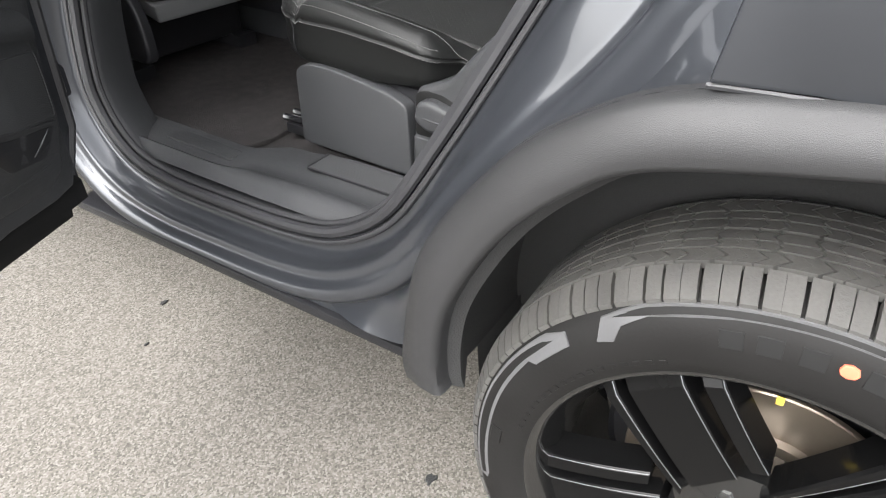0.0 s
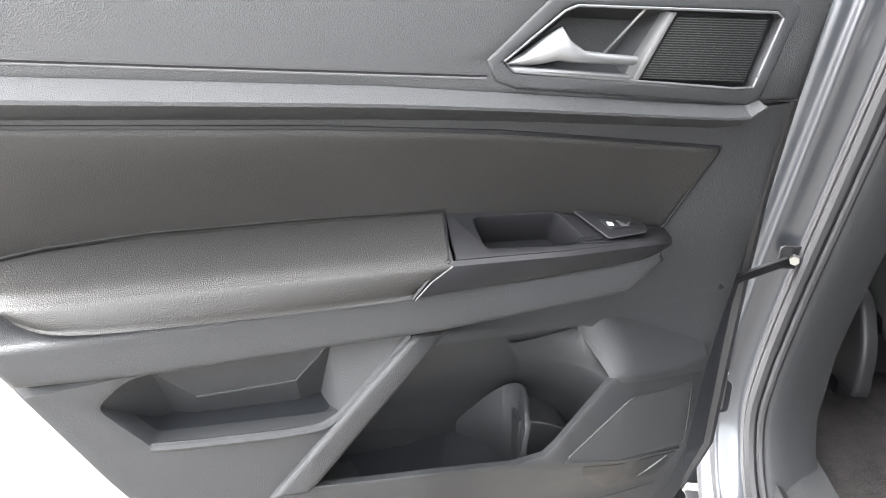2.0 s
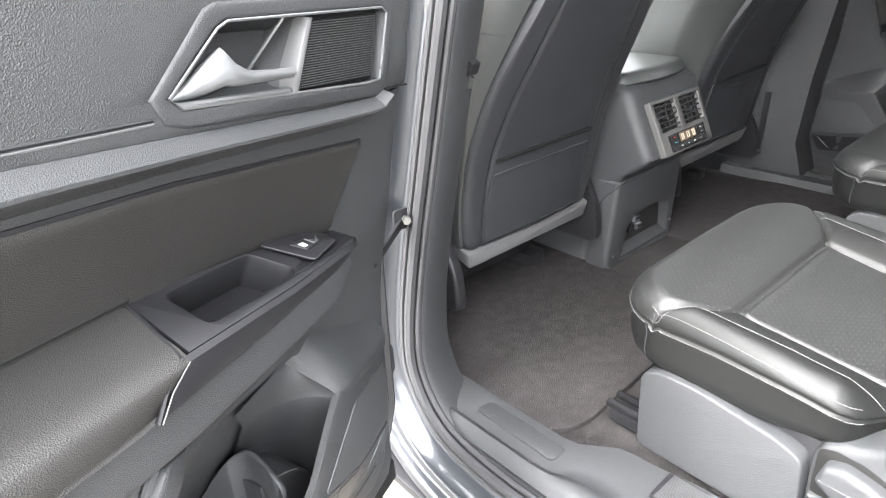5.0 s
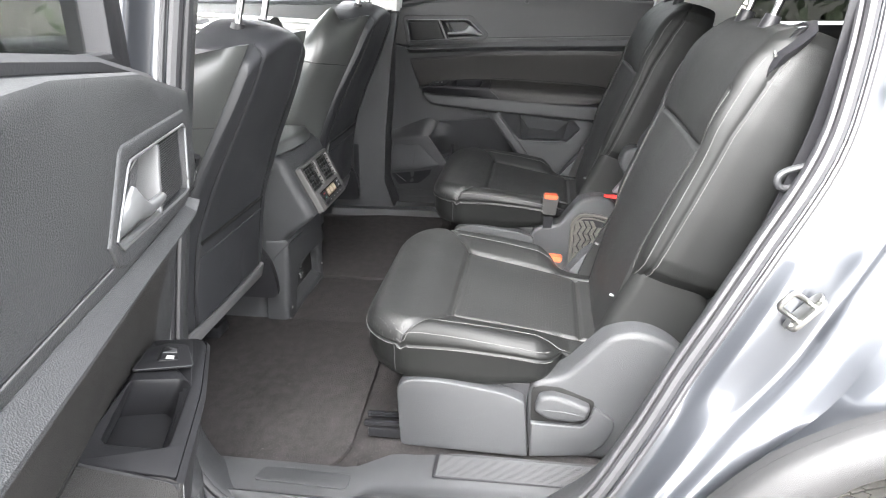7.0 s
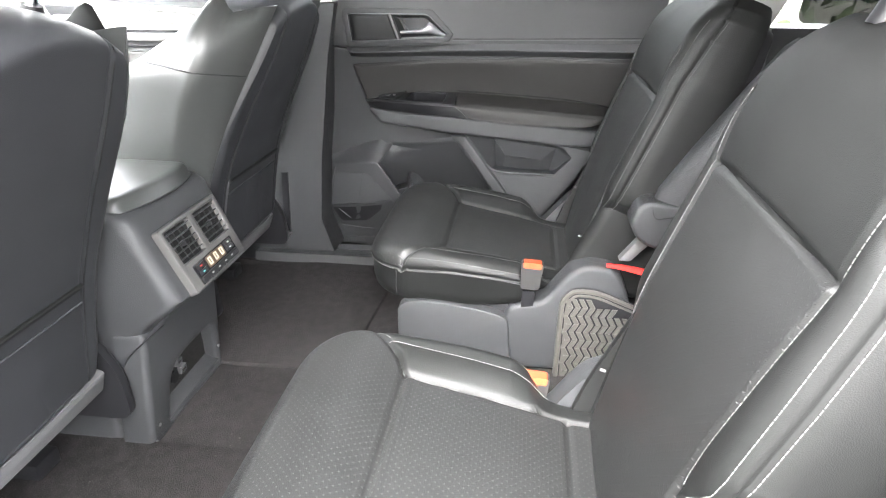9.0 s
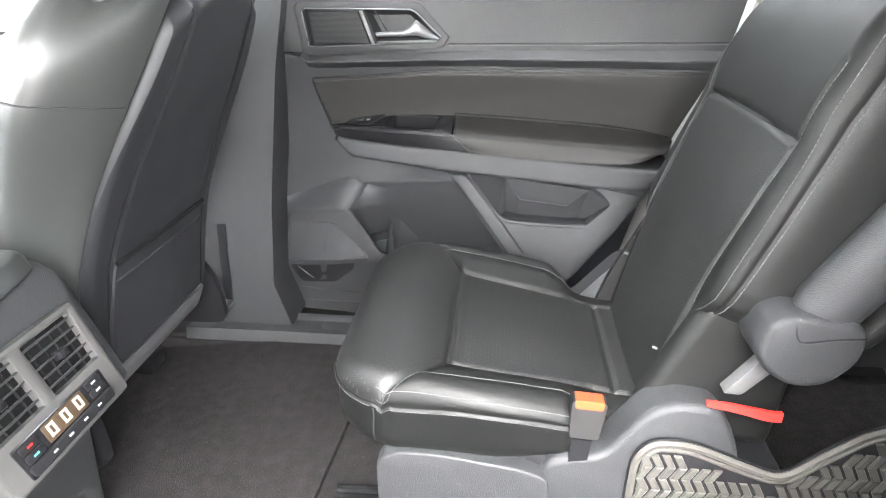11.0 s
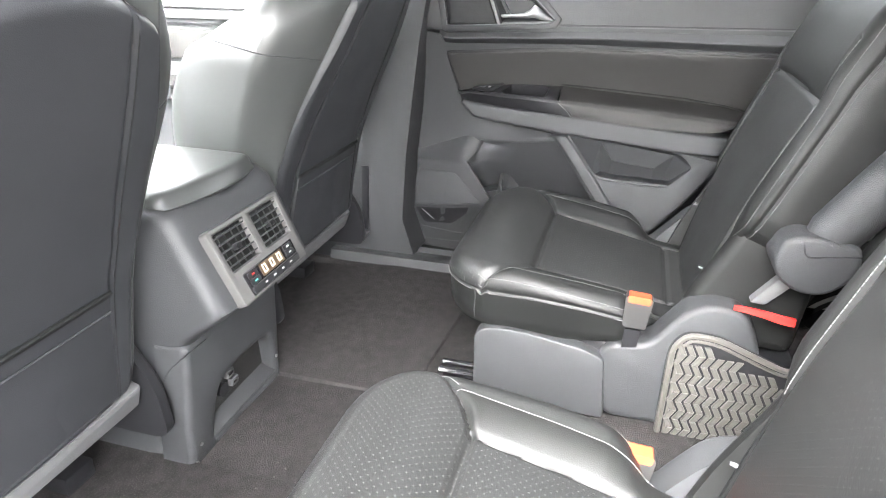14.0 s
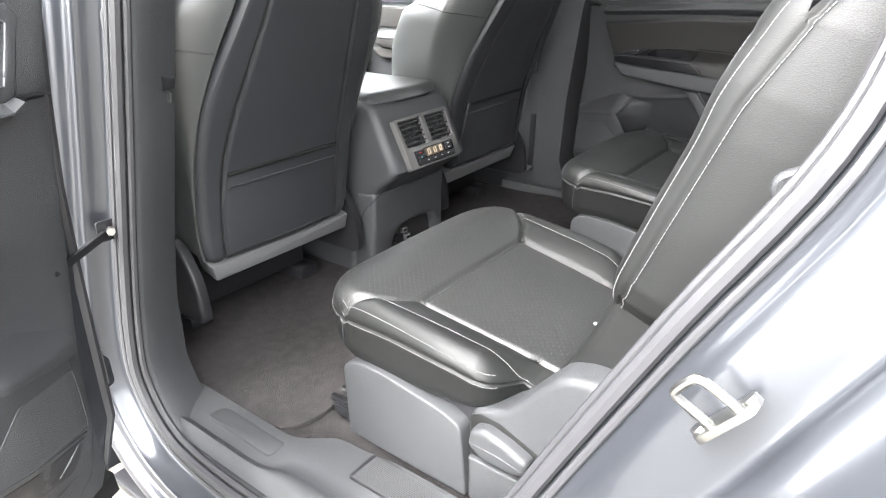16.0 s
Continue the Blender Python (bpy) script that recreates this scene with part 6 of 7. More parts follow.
part("console_joint", tube(bmesh.new(), smooth_line([Vector((-0.1515, 1.52, 0.60)), Vector((-0.150, 1.49, 0.66)), Vector((-0.1485, 1.45, 0.70)), Vector((-0.1485, 1.40, 0.745))], 5), 0.0012, 6), M_BLACK, con)
# padded armrest lid on top
fmc = lambda a, b, c: Vector((a, b, c))
lid = Pad(curve([0, 3], [0.135, 0.135]), lambda A: 1.43 + 0.03 * (A / 0.135) ** 2, lambda A: 1.80 + 0 * A, lambda A, B: 0.975 - 0.004 * (A / 0.13) ** 2 + 0.004 * np.sin((B - 1.43) * 4), 0.022, -0.945, fmc, under=0.98)
part("armrest_lid", lid.build(40, 40)[0], M_SIDE, con, "smooth dark vinyl lid", sharp=70)


# ---- rear left wheel ----
WC = (-0.850, 0.115, 0.32)
wheel = thing("wheel", (WC[0], WC[1], GZ), "road wheel with a new tyre and gloss black twin-spoke alloy rim", "wheel")
bm = bmesh.new()
lathe(bm, [(0.262, 0.105), (0.270, 0.118), (0.276, 0.1225), (0.292, 0.1265), (0.312, 0.128), (0.330, 0.1265), (0.346, 0.121), (0.355, 0.114), (0.360, 0.104), (0.3655, 0.075), (0.367, 0), (0.366, -0.06), (0.355, -0.11), (0.31, -0.125), (0.262, -0.105)], WC, -1, 128)
tyre = part("tyre", bm, M_TYRE, wheel, "black tyre with raised sidewall marks", sharp=60)


def on_wheel(r, ang, d):
    return Vector((WC[0] - d, WC[1] + r * math.cos(ang), WC[2] + r * math.sin(ang)))


bm = bmesh.new()
NB = 124
crown_r = lambda d: 0.381 - 3.0 * max(0.0, abs(d) - 0.070) ** 1.6
for row, (d0, d1, skew, gapf) in enumerate(((0.076, 0.114, 0.12, 0.13), (0.045, 0.071, 0.7, 0.12), (0.026, 0.041, 0.4, 0.10), (0.003, 0.022, -0.4, 0.11), (-0.022, -0.003, 0.4, 0.11), (-0.041, -0.026, -0.4, 0.10), (-0.071, -0.045, -0.7, 0.12), (-0.108, -0.076, -0.12, 0.13))):
    for k in range(NB):
        pitch = 2 * math.pi / NB
        a0 = pitch * (k + 0.3 * (row % 2) + 0.06 * math.sin(k * 2.4))
        da = pitch * (1 - gapf)
        strip = []
        for f in (0, 0.5, 1):
            d = d0 + (d1 - d0) * f
            sk = skew * pitch * (f if row % 7 == 0 else 1 - abs(2 * f - 1) * 0.9)
            strip.append([bm.verts.new(on_wheel(r, a0 + e + sk, d)) for e in (0, da) for r in (crown_r(d) - 0.010, crown_r(d))])
        for p, q in zip(strip, strip[1:]):
            for f in ((p[1], p[3], q[3], q[1]), (p[0], p[1], q[1], q[0]), (p[3], p[2], q[2], q[3])):
                bm.faces.new(f)
        for p in (strip[0], strip[-1]):
            bm.faces.new((p[0], p[1], p[3], p[2]))
tagged(part("tread", bm, M_TREAD, tyre, "siped tread blocks with pale dust", sharp=20), kind="stuff")


def wall_r(d_extra):
    prof_r = [0.262, 0.270, 0.276, 0.292, 0.312, 0.330, 0.346, 0.358, 0.366]
    prof_d = [0.105, 0.118, 0.1225, 0.1265, 0.128, 0.1265, 0.121, 0.112, 0.100]
    return lambda ang, r, d: on_wheel(r, ang, float(np.interp(r, prof_r, prof_d)) + d)


sw = wall_r(0)


def wall_mark(poly, mat, label, h=0.0018):
    """A raised mark on the sidewall from (degrees, radius)."""
    dense = []
    for (a0, r0), (a1, r1) in zip(poly, poly[1:] + poly[:1]):
        k = max(1, int(abs(a1 - a0) / 3))
        dense += [(radians(a0 + (a1 - a0) * j / k), r0 + (r1 - r0) * j / k) for j in range(k)]
    part("sidewall_mark", plate(dense, -0.001, h, sw, r=0.0006, seg=1), mat, tyre, label)


# raised bands whose gloss reflection is painted as pale grey
wall_mark([(39, 0.352), (44, 0.346), (43.5, 0.330), (33, 0.328), (31, 0.340), (20, 0.338), (5, 0.334), (-14, 0.336), (-14, 0.350), (15, 0.352)], M_PAINTED_SHEEN, "raised arrow band with a painted pale sheen")
wall_mark([(50, 0.326), (52.5, 0.350), (60, 0.356), (90, 0.357), (120, 0.357), (120, 0.349), (90, 0.349), (62, 0.346), (56, 0.338), (53.5, 0.322)], M_PAINTED_SHEEN, "raised arrow band with a painted pale sheen")
for a in (73, 79, 85.5, 95, 101):
    wall_mark([(a, 0.316), (a + 4, 0.316), (a + 4, 0.336), (a, 0.336)], M_VENT, "plain bar of the maker's mark", 0.0012)
for a in range(10, 64, 3):
    wall_mark([(a, 0.288), (a + 1.6, 0.288), (a + 1.6, 0.294), (a, 0.294)], M_TYRE, "small raised bar", 0.0012)
wall_mark([(1.5, 0.312), (6.5, 0.312), (6.5, 0.328), (1.5, 0.328)], M_TYRE, "small raised badge")
wall_mark([(91.0, 0.327), (91.4, 0.332), (92.5, 0.334), (93.6, 0.332), (94, 0.327), (93.6, 0.322), (92.5, 0.320), (91.4, 0.322)], M_DOT, "orange-red paint dot", 0.0026)

rim = part("rim_barrel", lathe(bmesh.new(), [(0.266, 0.100), (0.274, 0.114), (0.279, 0.120), (0.276, 0.1225), (0.269, 0.120), (0.262, 0.106), (0.246, 0.085), (0.240, 0.02), (0.236, -0.10)], WC, -1, 96), M_RIM, wheel, "gloss black rim barrel", sharp=60)
def blade(turn, rim_a, rim_b, hub_a, hub_b, d_top, nm):
    """A flat-faced spoke between two edges; each end is (degrees, radius)."""
    yz = lambda q: Vector((0, q[1] * math.cos(radians(q[0] + turn)), q[1] * math.sin(radians(q[0] + turn))))
    rings, edge_line = [], []
    for f in np.linspace(0, 1, 8):
        l, r = yz(hub_a).lerp(yz(rim_a), f), yz(hub_b).lerp(yz(rim_b), f)
        d = d_top - 0.016 * (1 - f) ** 2 - 0.012 * max(0, f - 0.88) / 0.12
        c0, w = Vector(WC), (r - l).normalized() * 0.003
        out = lambda p, q: c0 + p + Vector((-q, 0, 0))
        rings.append([out(l, d - 0.05), out(l, d - 0.004), out(l + w, d), out(r - w, d), out(r, d - 0.004), out(r, d - 0.05)])
        edge_line.append(out(r - w * 0.5, d - 0.001))
    sp = part("spoke", loft(bmesh.new(), rings), M_RIM2, wheel, nm, sharp=20)
    part("spoke_edge", tube(bmesh.new(), edge_line, 0.0007, 5), M_SILVER, sp, "thin bright line along the spoke edge")


for k in range(5):
    a = 72 * k
    blade(a, (46.4, 0.268), (61.9, 0.268), (33, 0.085), (74, 0.100), 0.106, "broad satin black spoke")
    blade(a, (39.6, 0.269), (43.4, 0.268), (18, 0.082), (27, 0.090), 0.108, "narrow satin black spoke")
    blade(a, (66.2, 0.268), (71.6, 0.269), (80, 0.118), (90, 0.125), 0.108, "narrow satin black spoke")
part("hub", lathe(bmesh.new(), [(0.0, 0.094), (0.030, 0.094), (0.038, 0.088), (0.060, 0.084), (0.090, 0.076), (0.095, 0.03)], WC, -1, 48), M_RIM, wheel)
for k in range(5):
    a = radians(72 * k + 58)
    part("wheel_bolt", tube(bmesh.new(), [on_wheel(0.056, a, 0.07), on_wheel(0.056, a, 0.092)], 0.010, 6), M_STEEL, wheel)
disc = part("brake_disc", lathe(bmesh.new(), [(0.06, 0.020), (0.10, 0.020), (0.105, 0.012), (0.168, 0.012), (0.170, 0.010), (0.170, 0.003), (0.166, 0.001), (0.06, 0.0)], WC, -1, 72), M_DISC, wheel, "tan brake disc with a bright rim")
part("disc_mark", plate([(radians(84), 0.160), (radians(87), 0.160), (radians(87), 0.172), (radians(84), 0.172)], 0.0, 0.002, lambda a, r, d: on_wheel(r, a, 0.0125 + d), r=0.0004, seg=1), M_YELLOW, disc, "yellow paint mark")
part("brake_caliper", plate([(radians(150), 0.10), (radians(200), 0.10), (radians(200), 0.185), (radians(175), 0.19), (radians(150), 0.185)], -0.03, 0.045, lambda a, r, d: on_wheel(r, a, d), r=0.006), M_GREYTRIM, wheel, "cast grey brake caliper")
part("heat_shield", lathe(bmesh.new(), [(0.05, -0.03), (0.20, -0.03), (0.205, -0.02)], WC, -1, 48), M_BLACK, wheel)

tagged(wheel, "road wheel with a new tyre and gloss black alloy rim", "wheel", "car wheels")
for x, y, turn in ((WC[0], WC[1] + 2.95, 0), (-WC[0], WC[1], 180), (-WC[0], WC[1] + 2.95, 180)):
    copy_thing(wheel, Matrix.Translation((x, y, wheel.location.z)) @ Matrix.Rotation(radians(turn), 4, "Z"))

# ---- door check strap, striker ----
ck = thing("door_check_strap", (-0.85, 1.39, 0.866), "black steel door check strap with a bright bolt", "door check")
part("strap_arm", plate(rounded([(0, -0.007), (0.16, -0.006), (0.16, 0.006), (0, 0.007)], 0.004), -0.003, 0.003, lambda a, b, d: Vector((-0.850 - a * 0.80, 1.392 - a * 0.60 , 0.862 + b)) + Vector((0.6, -0.8, 0)) * d, r=0.001), M_BLACK, ck)
part("strap_bolt", tube(bmesh.new(), [(-0.848, 1.384, 0.868), (-0.852, 1.374, 0.868)], 0.0072, 6), M_STEEL, ck, "bright hexagon bolt")
part("strap_bracket", plate(rounded([(-0.02, -0.018), (0.02, -0.018), (0.02, 0.018), (-0.02, 0.018)], 0.006), 0, 0.004, lambda a, b, d: Vector((-0.848 + a, 1.392 - d, 0.867 + b)), r=0.001), M_BLACK, ck)
st = thing("door_striker", (-0.855, 0.417, 0.935), "bright steel door striker loop on the painted pillar", "door striker")
SP, SB_AX, SN = Vector((-0.838, 0.402, 0.934)), Vector((0, -0.6, 0.8)), Vector((-0.05, 0.8, 0.6))
stf = lambda a, b, d: SP + Vector((a, 0, 0)) + SB_AX * b + SN * d
part("striker_plate", plate(rounded([(-0.016, -0.032), (0.016, -0.032), (0.016, 0.032), (-0.016, 0.032)], 0.014), -0.004, 0.003, stf, r=0.001), M_STEEL, st)
part("striker_loop", tube(bmesh.new(), smooth_line([stf(-0.002, -0.015, 0.0), stf(-0.006, -0.015, 0.022), stf(-0.009, -0.014, 0.036), stf(-0.010, -0.009, 0.041), stf(-0.010, 0.009, 0.041), stf(-0.009, 0.014, 0.036), stf(-0.006, 0.015, 0.022), stf(-0.002, 0.015, 0.0)], 4), 0.0042, 8), M_STEEL, st)
for q in (-0.027, 0.027):
    part("striker_bolt", tube(bmesh.new(), [stf(0, q, 0.002), stf(0, q, 0.006)], 0.007, 12), M_STEEL, st)

# ---- rubber mat leaning between the seats ----
mat_t = thing("rubber_mat", (0.18, 0.62, 0.5), "black rubber floor mat with chevron ribs leaning between the seats", "floor mat")
mf = lambda a, b, d: Vector((0.148 - d + 0.04 * max(0.0, 0.22 - b), 0.682 - a, 0.456 + b))
outl = rounded([(0.002, 0.0), (0.004, 0.230), (0.028, 0.262), (0.081, 0.262), (0.156, 0.232), (0.205, 0.214), (0.24, 0.250), (0.30, 0.30), (0.36, 0.31), (0.36, 0.0)], [0.01, 0.03, 0.03, 0.03, 0.03, 0.03, 0.03, 0.03, 0.03, 0.01])
part("mat_sheet", plate(outl, -0.004, 0.0, mf, r=0.001), M_BLACK, mat_t)
part("mat_rim", tube(bmesh.new(), [mf(a, b, 0.002) for a, b in inset(ccw(outl), 0.006)], 0.0055, 6, True), M_MAT, mat_t, "smooth raised rim")
part("mat_inner_rim", tube(bmesh.new(), [mf(a, b, 0.001) for a, b in inset(ccw(outl), 0.017)], 0.003, 6, True), M_MAT, mat_t)
top_of = lambda a: float(np.interp(a, [0, 0.028, 0.081, 0.156, 0.205, 0.24, 0.30, 0.36], [0.225, 0.262, 0.262, 0.232, 0.214, 0.25, 0.30, 0.31])) - 0.024
for j in range(21):
    for i in range(13):
        a, b, sl = 0.024 + j * 0.0155, 0.012 + i * 0.0205, 0.010 if i % 2 else 0.0
        sh0, sh1 = (0.010, 0.0) if i % 2 else (0.0, 0.0)
        if b + 0.0205 > top_of(a + 0.006):
            continue
        p = [(a - sh0, b), (a - sh0 + 0.0105, b), (a - sh1 + 0.0105, b + 0.0195), (a - sh1, b + 0.0195)] if i % 2 else [(a, b), (a + 0.0105, b), (a + 0.0005, b + 0.0195), (a - 0.010, b + 0.0195)]
        part("chevron_rib", plate(p, 0.0, 0.0045, mf, r=0.0012, seg=1), M_MAT, mat_t)
strap = thing("red_pull_strap", (0.2, 0.49, 0.72), "red webbing pull strap behind the far seat", "strap")
bm = bmesh.new()
pts = smooth_line([(0.164, 0.585, 0.766), (0.158, 0.56, 0.768), (0.154, 0.53, 0.766), (0.152, 0.505, 0.763), (0.156, 0.490, 0.760)], 5)
loft(bm, [[p + Vector((0, 0, 0.004)), p + Vector((0.006, 0, 0.004)), p + Vector((0.006, 0, -h)), p + Vector((0, 0, -h))] for k, p in enumerate(pts) for h in [0.003 + 0.007 * min(1.0, k / (0.6 * len(pts)))]])
part("strap_webbing", bm, M_RED, strap)

# ---- third row and shell of the cabin ----
third = thing("third_row_seat", (0, -0.3, 0.5), "black leather third-row bench folded behind the middle seats", "car seat")
part("seat_cushion", box(-0.62, 0.62, -0.55, -0.05, 0.55, 0.72, 0.05, seg=4), M_LEATHER, third)
part("backrest", box(-0.62, 0.62, -0.75, -0.55, 0.60, 1.25, 0.05, seg=4), M_LEATHER, third)

sh = thing("cabin_shell", (0, 0.6, 1.6), "dark roof, pillars and rear of the car cabin", "car cabin")
part("roof", plate(rounded([(-0.70, -1.2), (0.70, -1.2), (0.70, 2.05), (-0.70, 2.05)], 0.1), 1.66, 1.72, xyz, r=0.02), M_HEADLINER, sh, "pale grey headliner")
part("roof_skin", plate(rounded([(-0.74, -1.22), (0.74, -1.22), (0.74, 2.08), (-0.74, 2.08)], 0.12), 1.722, 1.752, xyz, r=0.02), M_PAINT, sh, "metallic grey roof skin")
screen = plate([(-0.72, 0.0), (0.72, 0.0), (0.64, 0.84), (-0.64, 0.84)], 0.0, 0.005, lambda a, q, d: Vector((a, 2.74 - q * 0.80, 1.08 + q * 0.70 + d)), r=0.001)
pane = part("windscreen", screen, M_CLEAR, sh, "clear windscreen")
pane.visible_shadow = False
for sg in (-1, 1):
    part("front_wing", plate(rounded([(2.61, 0.36), (2.63, 1.00), (2.75, 1.04), (3.70, 0.98), (3.78, 0.60), (3.74, 0.40), (3.42, 0.38), (3.38, 0.60), (3.25, 0.76), (3.06, 0.80), (2.88, 0.76), (2.75, 0.60), (2.71, 0.36)], 0.03), 0.86, 0.93, side(sg), r=0.02), M_PAINT, sh, "metallic grey front wing")
part("front_bumper", plate(rounded([(-0.90, 0.28), (0.90, 0.28), (0.88, 0.90), (-0.88, 0.90)], 0.08), 3.72, 3.86, lambda a, q, d: Vector((a, d, q)), r=0.05, seg=3), M_BLACK, sh, "black front bumper and grille")
part("tailgate", plate(rounded([(-0.88, 0.34), (0.88, 0.34), (0.84, 1.15), (-0.84, 1.15)], 0.06), 1.20, 1.28, lambda a, q, d: Vector((a, -d, q)), r=0.03, seg=3), M_PAINT, sh, "metallic grey tailgate")
part("underbody", box(-0.70, 0.70, -1.15, 3.70, 0.20, 0.30, 0.02), M_LINER, sh, "dark underbody")
fr = side(1)
part("right_lower_side", plate([(-1.1, 0.30), (2.6, 0.30), (2.6, 1.0), (-1.1, 1.0)], 0.972, 0.992, fr, r=0.01), M_PAINT, sh)
part("right_pillar_trim", plate([(1.365, 0.49), (1.62, 0.49), (1.55, 0.9), (1.47, 1.25), (1.315, 1.25), (1.345, 1.1), (1.385, 0.8), (1.40, 0.6)], 0.775, 0.90, fr, r=0.012), M_PLASTIC, sh, "grey plastic centre pillar trim")
part("right_upper_pillar", plate([(1.47, 1.255), (1.42, 1.68), (1.27, 1.68), (1.314, 1.255)], 0.75, 0.86, fr, r=0.012), M_PALE, sh, "pale grey upper pillar trim")
part("right_rear_pillar", plate([(0.44, 0.49), (0.60, 0.60), (0.52, 0.90), (0.42, 1.18), (0.385, 1.35), (0.37, 1.68), (0.0, 1.68), (0.05, 1.40), (0.15, 1.20), (0.15, 0.49)], 0.77, 0.90, fr, r=0.012), M_PALE, sh, "pale grey rear pillar trim")
part("right_rear_side", plate([(0.16, 0.49), (0.16, 1.20), (-1.1, 1.20), (-1.1, 0.49)], 0.72, 0.90, fr, r=0.012), M_PLASTIC, sh, "dark plastic rear side trim")
for sg in (-1, 1):
    part("rear_quarter_glass", plate(rounded([(0.10, 1.21), (-1.08, 1.21), (-1.06, 1.64), (0.05, 1.66)], 0.03), 0.735, 0.741, side(sg), r=0.001), M_PRIVACY, sh, "dark tinted rear side glass")
part("tailgate_glass", plate(rounded([(-0.70, 1.16), (0.70, 1.16), (0.66, 1.68), (-0.66, 1.68)], 0.04), 1.150, 1.156, lambda a, q, d: Vector((a, -d, q)), r=0.001), M_PRIVACY, sh, "dark tinted tailgate glass")
part("rear_wall", box(-0.8, 0.8, -1.2, -1.12, 0.4, 1.15, 0.01), M_BLACK, sh)
fl = side(-1)
part("left_rear_inner", plate([(0.48, 0.80), (0.44, 0.86), (0.36, 1.06), (0.34, 1.235), (-1.1, 1.235), (-1.1, 0.92), (0.17, 0.92), (0.37, 0.83)], 0.665, 0.70, fl, r=0.012), M_PLASTIC, sh, "dark plastic rear side trim")
part("left_upper_rear_pillar", plate([(0.350, 1.24), (0.335, 1.68), (0.0, 1.68), (0.05, 1.24)], 0.640, 0.680, fl, r=0.010), M_PALE, sh, "pale grey upper pillar trim")
part("left_pillar_trim", plate([(1.435, 0.49), (1.62, 0.49), (1.58, 0.9), (1.50, 1.22), (1.340, 1.22), (1.372, 1.0), (1.41, 0.8), (1.425, 0.6)], 0.74, 0.80, fl, r=0.012), M_PLASTIC, sh, "grey plastic centre pillar trim")
part("left_upper_pillar", plate([(1.50, 1.225), (1.43, 1.68), (1.27, 1.68), (1.339, 1.225)], 0.715, 0.775, fl, r=0.012), M_PALE, sh, "pale grey upper pillar trim")
part("left_front_side", plate([(1.47, 0.36), (2.6, 0.36), (2.6, 1.24), (1.42, 1.24), (1.46, 0.7)], 0.90, 0.945, fl, r=0.01), M_PAINT, sh, "metallic grey closed front door skin")
part("left_front_trim", plate([(1.50, 0.50), (2.45, 0.50), (2.45, 1.22), (1.45, 1.22)], 0.78, 0.86, fl, r=0.01), M_PLASTIC, sh)
for sg in (-1, 1):
    part("windscreen_pillar", tube(bmesh.new(), [(sg * 0.78, 2.75, 1.12), (sg * 0.68, 2.05, 1.66)], 0.045, 10), M_PALE, sh)
    part("roof_rail", tube(bmesh.new(), [(sg * 0.70, -1.15, 1.67), (sg * 0.70, 2.06, 1.67)], 0.05, 10), M_PALE, sh)
    part("rear_pillar", tube(bmesh.new(), [(sg * 0.75, -1.15, 1.15), (sg * 0.70, -1.12, 1.68)], 0.06, 10), M_BLACK, sh)
part("bonnet", plate(rounded([(-0.85, 2.75), (0.85, 2.75), (0.80, 3.75), (-0.80, 3.75)], 0.15), 1.0, 1.06, xyz, r=0.03), M_PAINT, sh)
part("front_bulkhead", box(-0.85, 0.85, 2.62, 2.72, 0.4, 1.05, 0.02), M_BLACK, sh)
part("front_floor", box(-0.75, 0.75, 2.2, 2.65, 0.44, 0.47, 0.01), M_CARPET, sh)

# ---- dashboard and far front door ----
dash = thing("dashboard", (0, 2.4, 0.9), "grey dashboard with long silver trim lines", "dashboard")
part("dash_body", plate(rounded([(2.34, 0.72), (2.355, 1.08), (2.40, 1.235), (2.47, 1.250), (2.55, 1.205), (2.68, 1.10), (2.68, 0.72)], 0.02), -0.785, 0.785, lambda y, z, x: Vector((x, y, z)), r=0.02, seg=3), M_PLASTIC, dash, "grained grey dashboard shell")
part("dash_trim", box(-0.10, 0.78, 2.335, 2.365, 1.02, 1.075, 0.008), M_BRIGHT, dash, "silver trim strip")
part("dash_line", box(-0.10, 0.78, 2.325, 2.35, 0.985, 0.998, 0.004), M_CHROME, dash, "bright trim line")
dv = lambda a, b, d: Vector((a, 2.372 + (b - 1.14) * 0.30 - d, b))
vent = part("dash_vent", plate(rounded([(0.655, 1.120), (0.770, 1.120), (0.755, 1.222), (0.665, 1.222)], 0.01), -0.01, 0.012, dv, r=0.004, holes=[rounded([(0.668, 1.132), (0.757, 1.132), (0.745, 1.211), (0.676, 1.211)], 0.006)]), M_GREYTRIM, dash, "grey-framed air vent")
part("vent_backing", plate([(0.665, 1.128), (0.760, 1.128), (0.750, 1.215), (0.672, 1.215)], -0.008, -0.002, dv, r=0.001, seg=1), M_VENT, vent)
for k in range(5):
    part("vent_louvre", plate([(0.670, 1.142 + k * 0.014), (0.754, 1.142 + k * 0.014), (0.752, 1.146 + k * 0.014), (0.671, 1.146 + k * 0.014)], -0.003, 0.008, dv, r=0.001, seg=1), M_PLASTIC, vent)
steer = thing("steering_wheel", (-0.44, 2.12, 1.20), "dark leather steering wheel ahead of the driver's seat", "steering wheel")
sx, su, sn = Vector((1, 0, 0)), Vector((0, 0.34, 0.94)), Vector((0, -0.94, 0.34))
wheel_at = lambda r, a, d: Vector((-0.44, 2.08, 1.215)) + (sx * math.cos(a) + su * math.sin(a)) * r + sn * d
part("wheel_rim", tube(bmesh.new(), [wheel_at(0.176, 2 * math.pi * k / 48, 0.0) for k in range(48)], 0.0155, 12, True), M_SIDE, steer, "leather-wrapped rim")
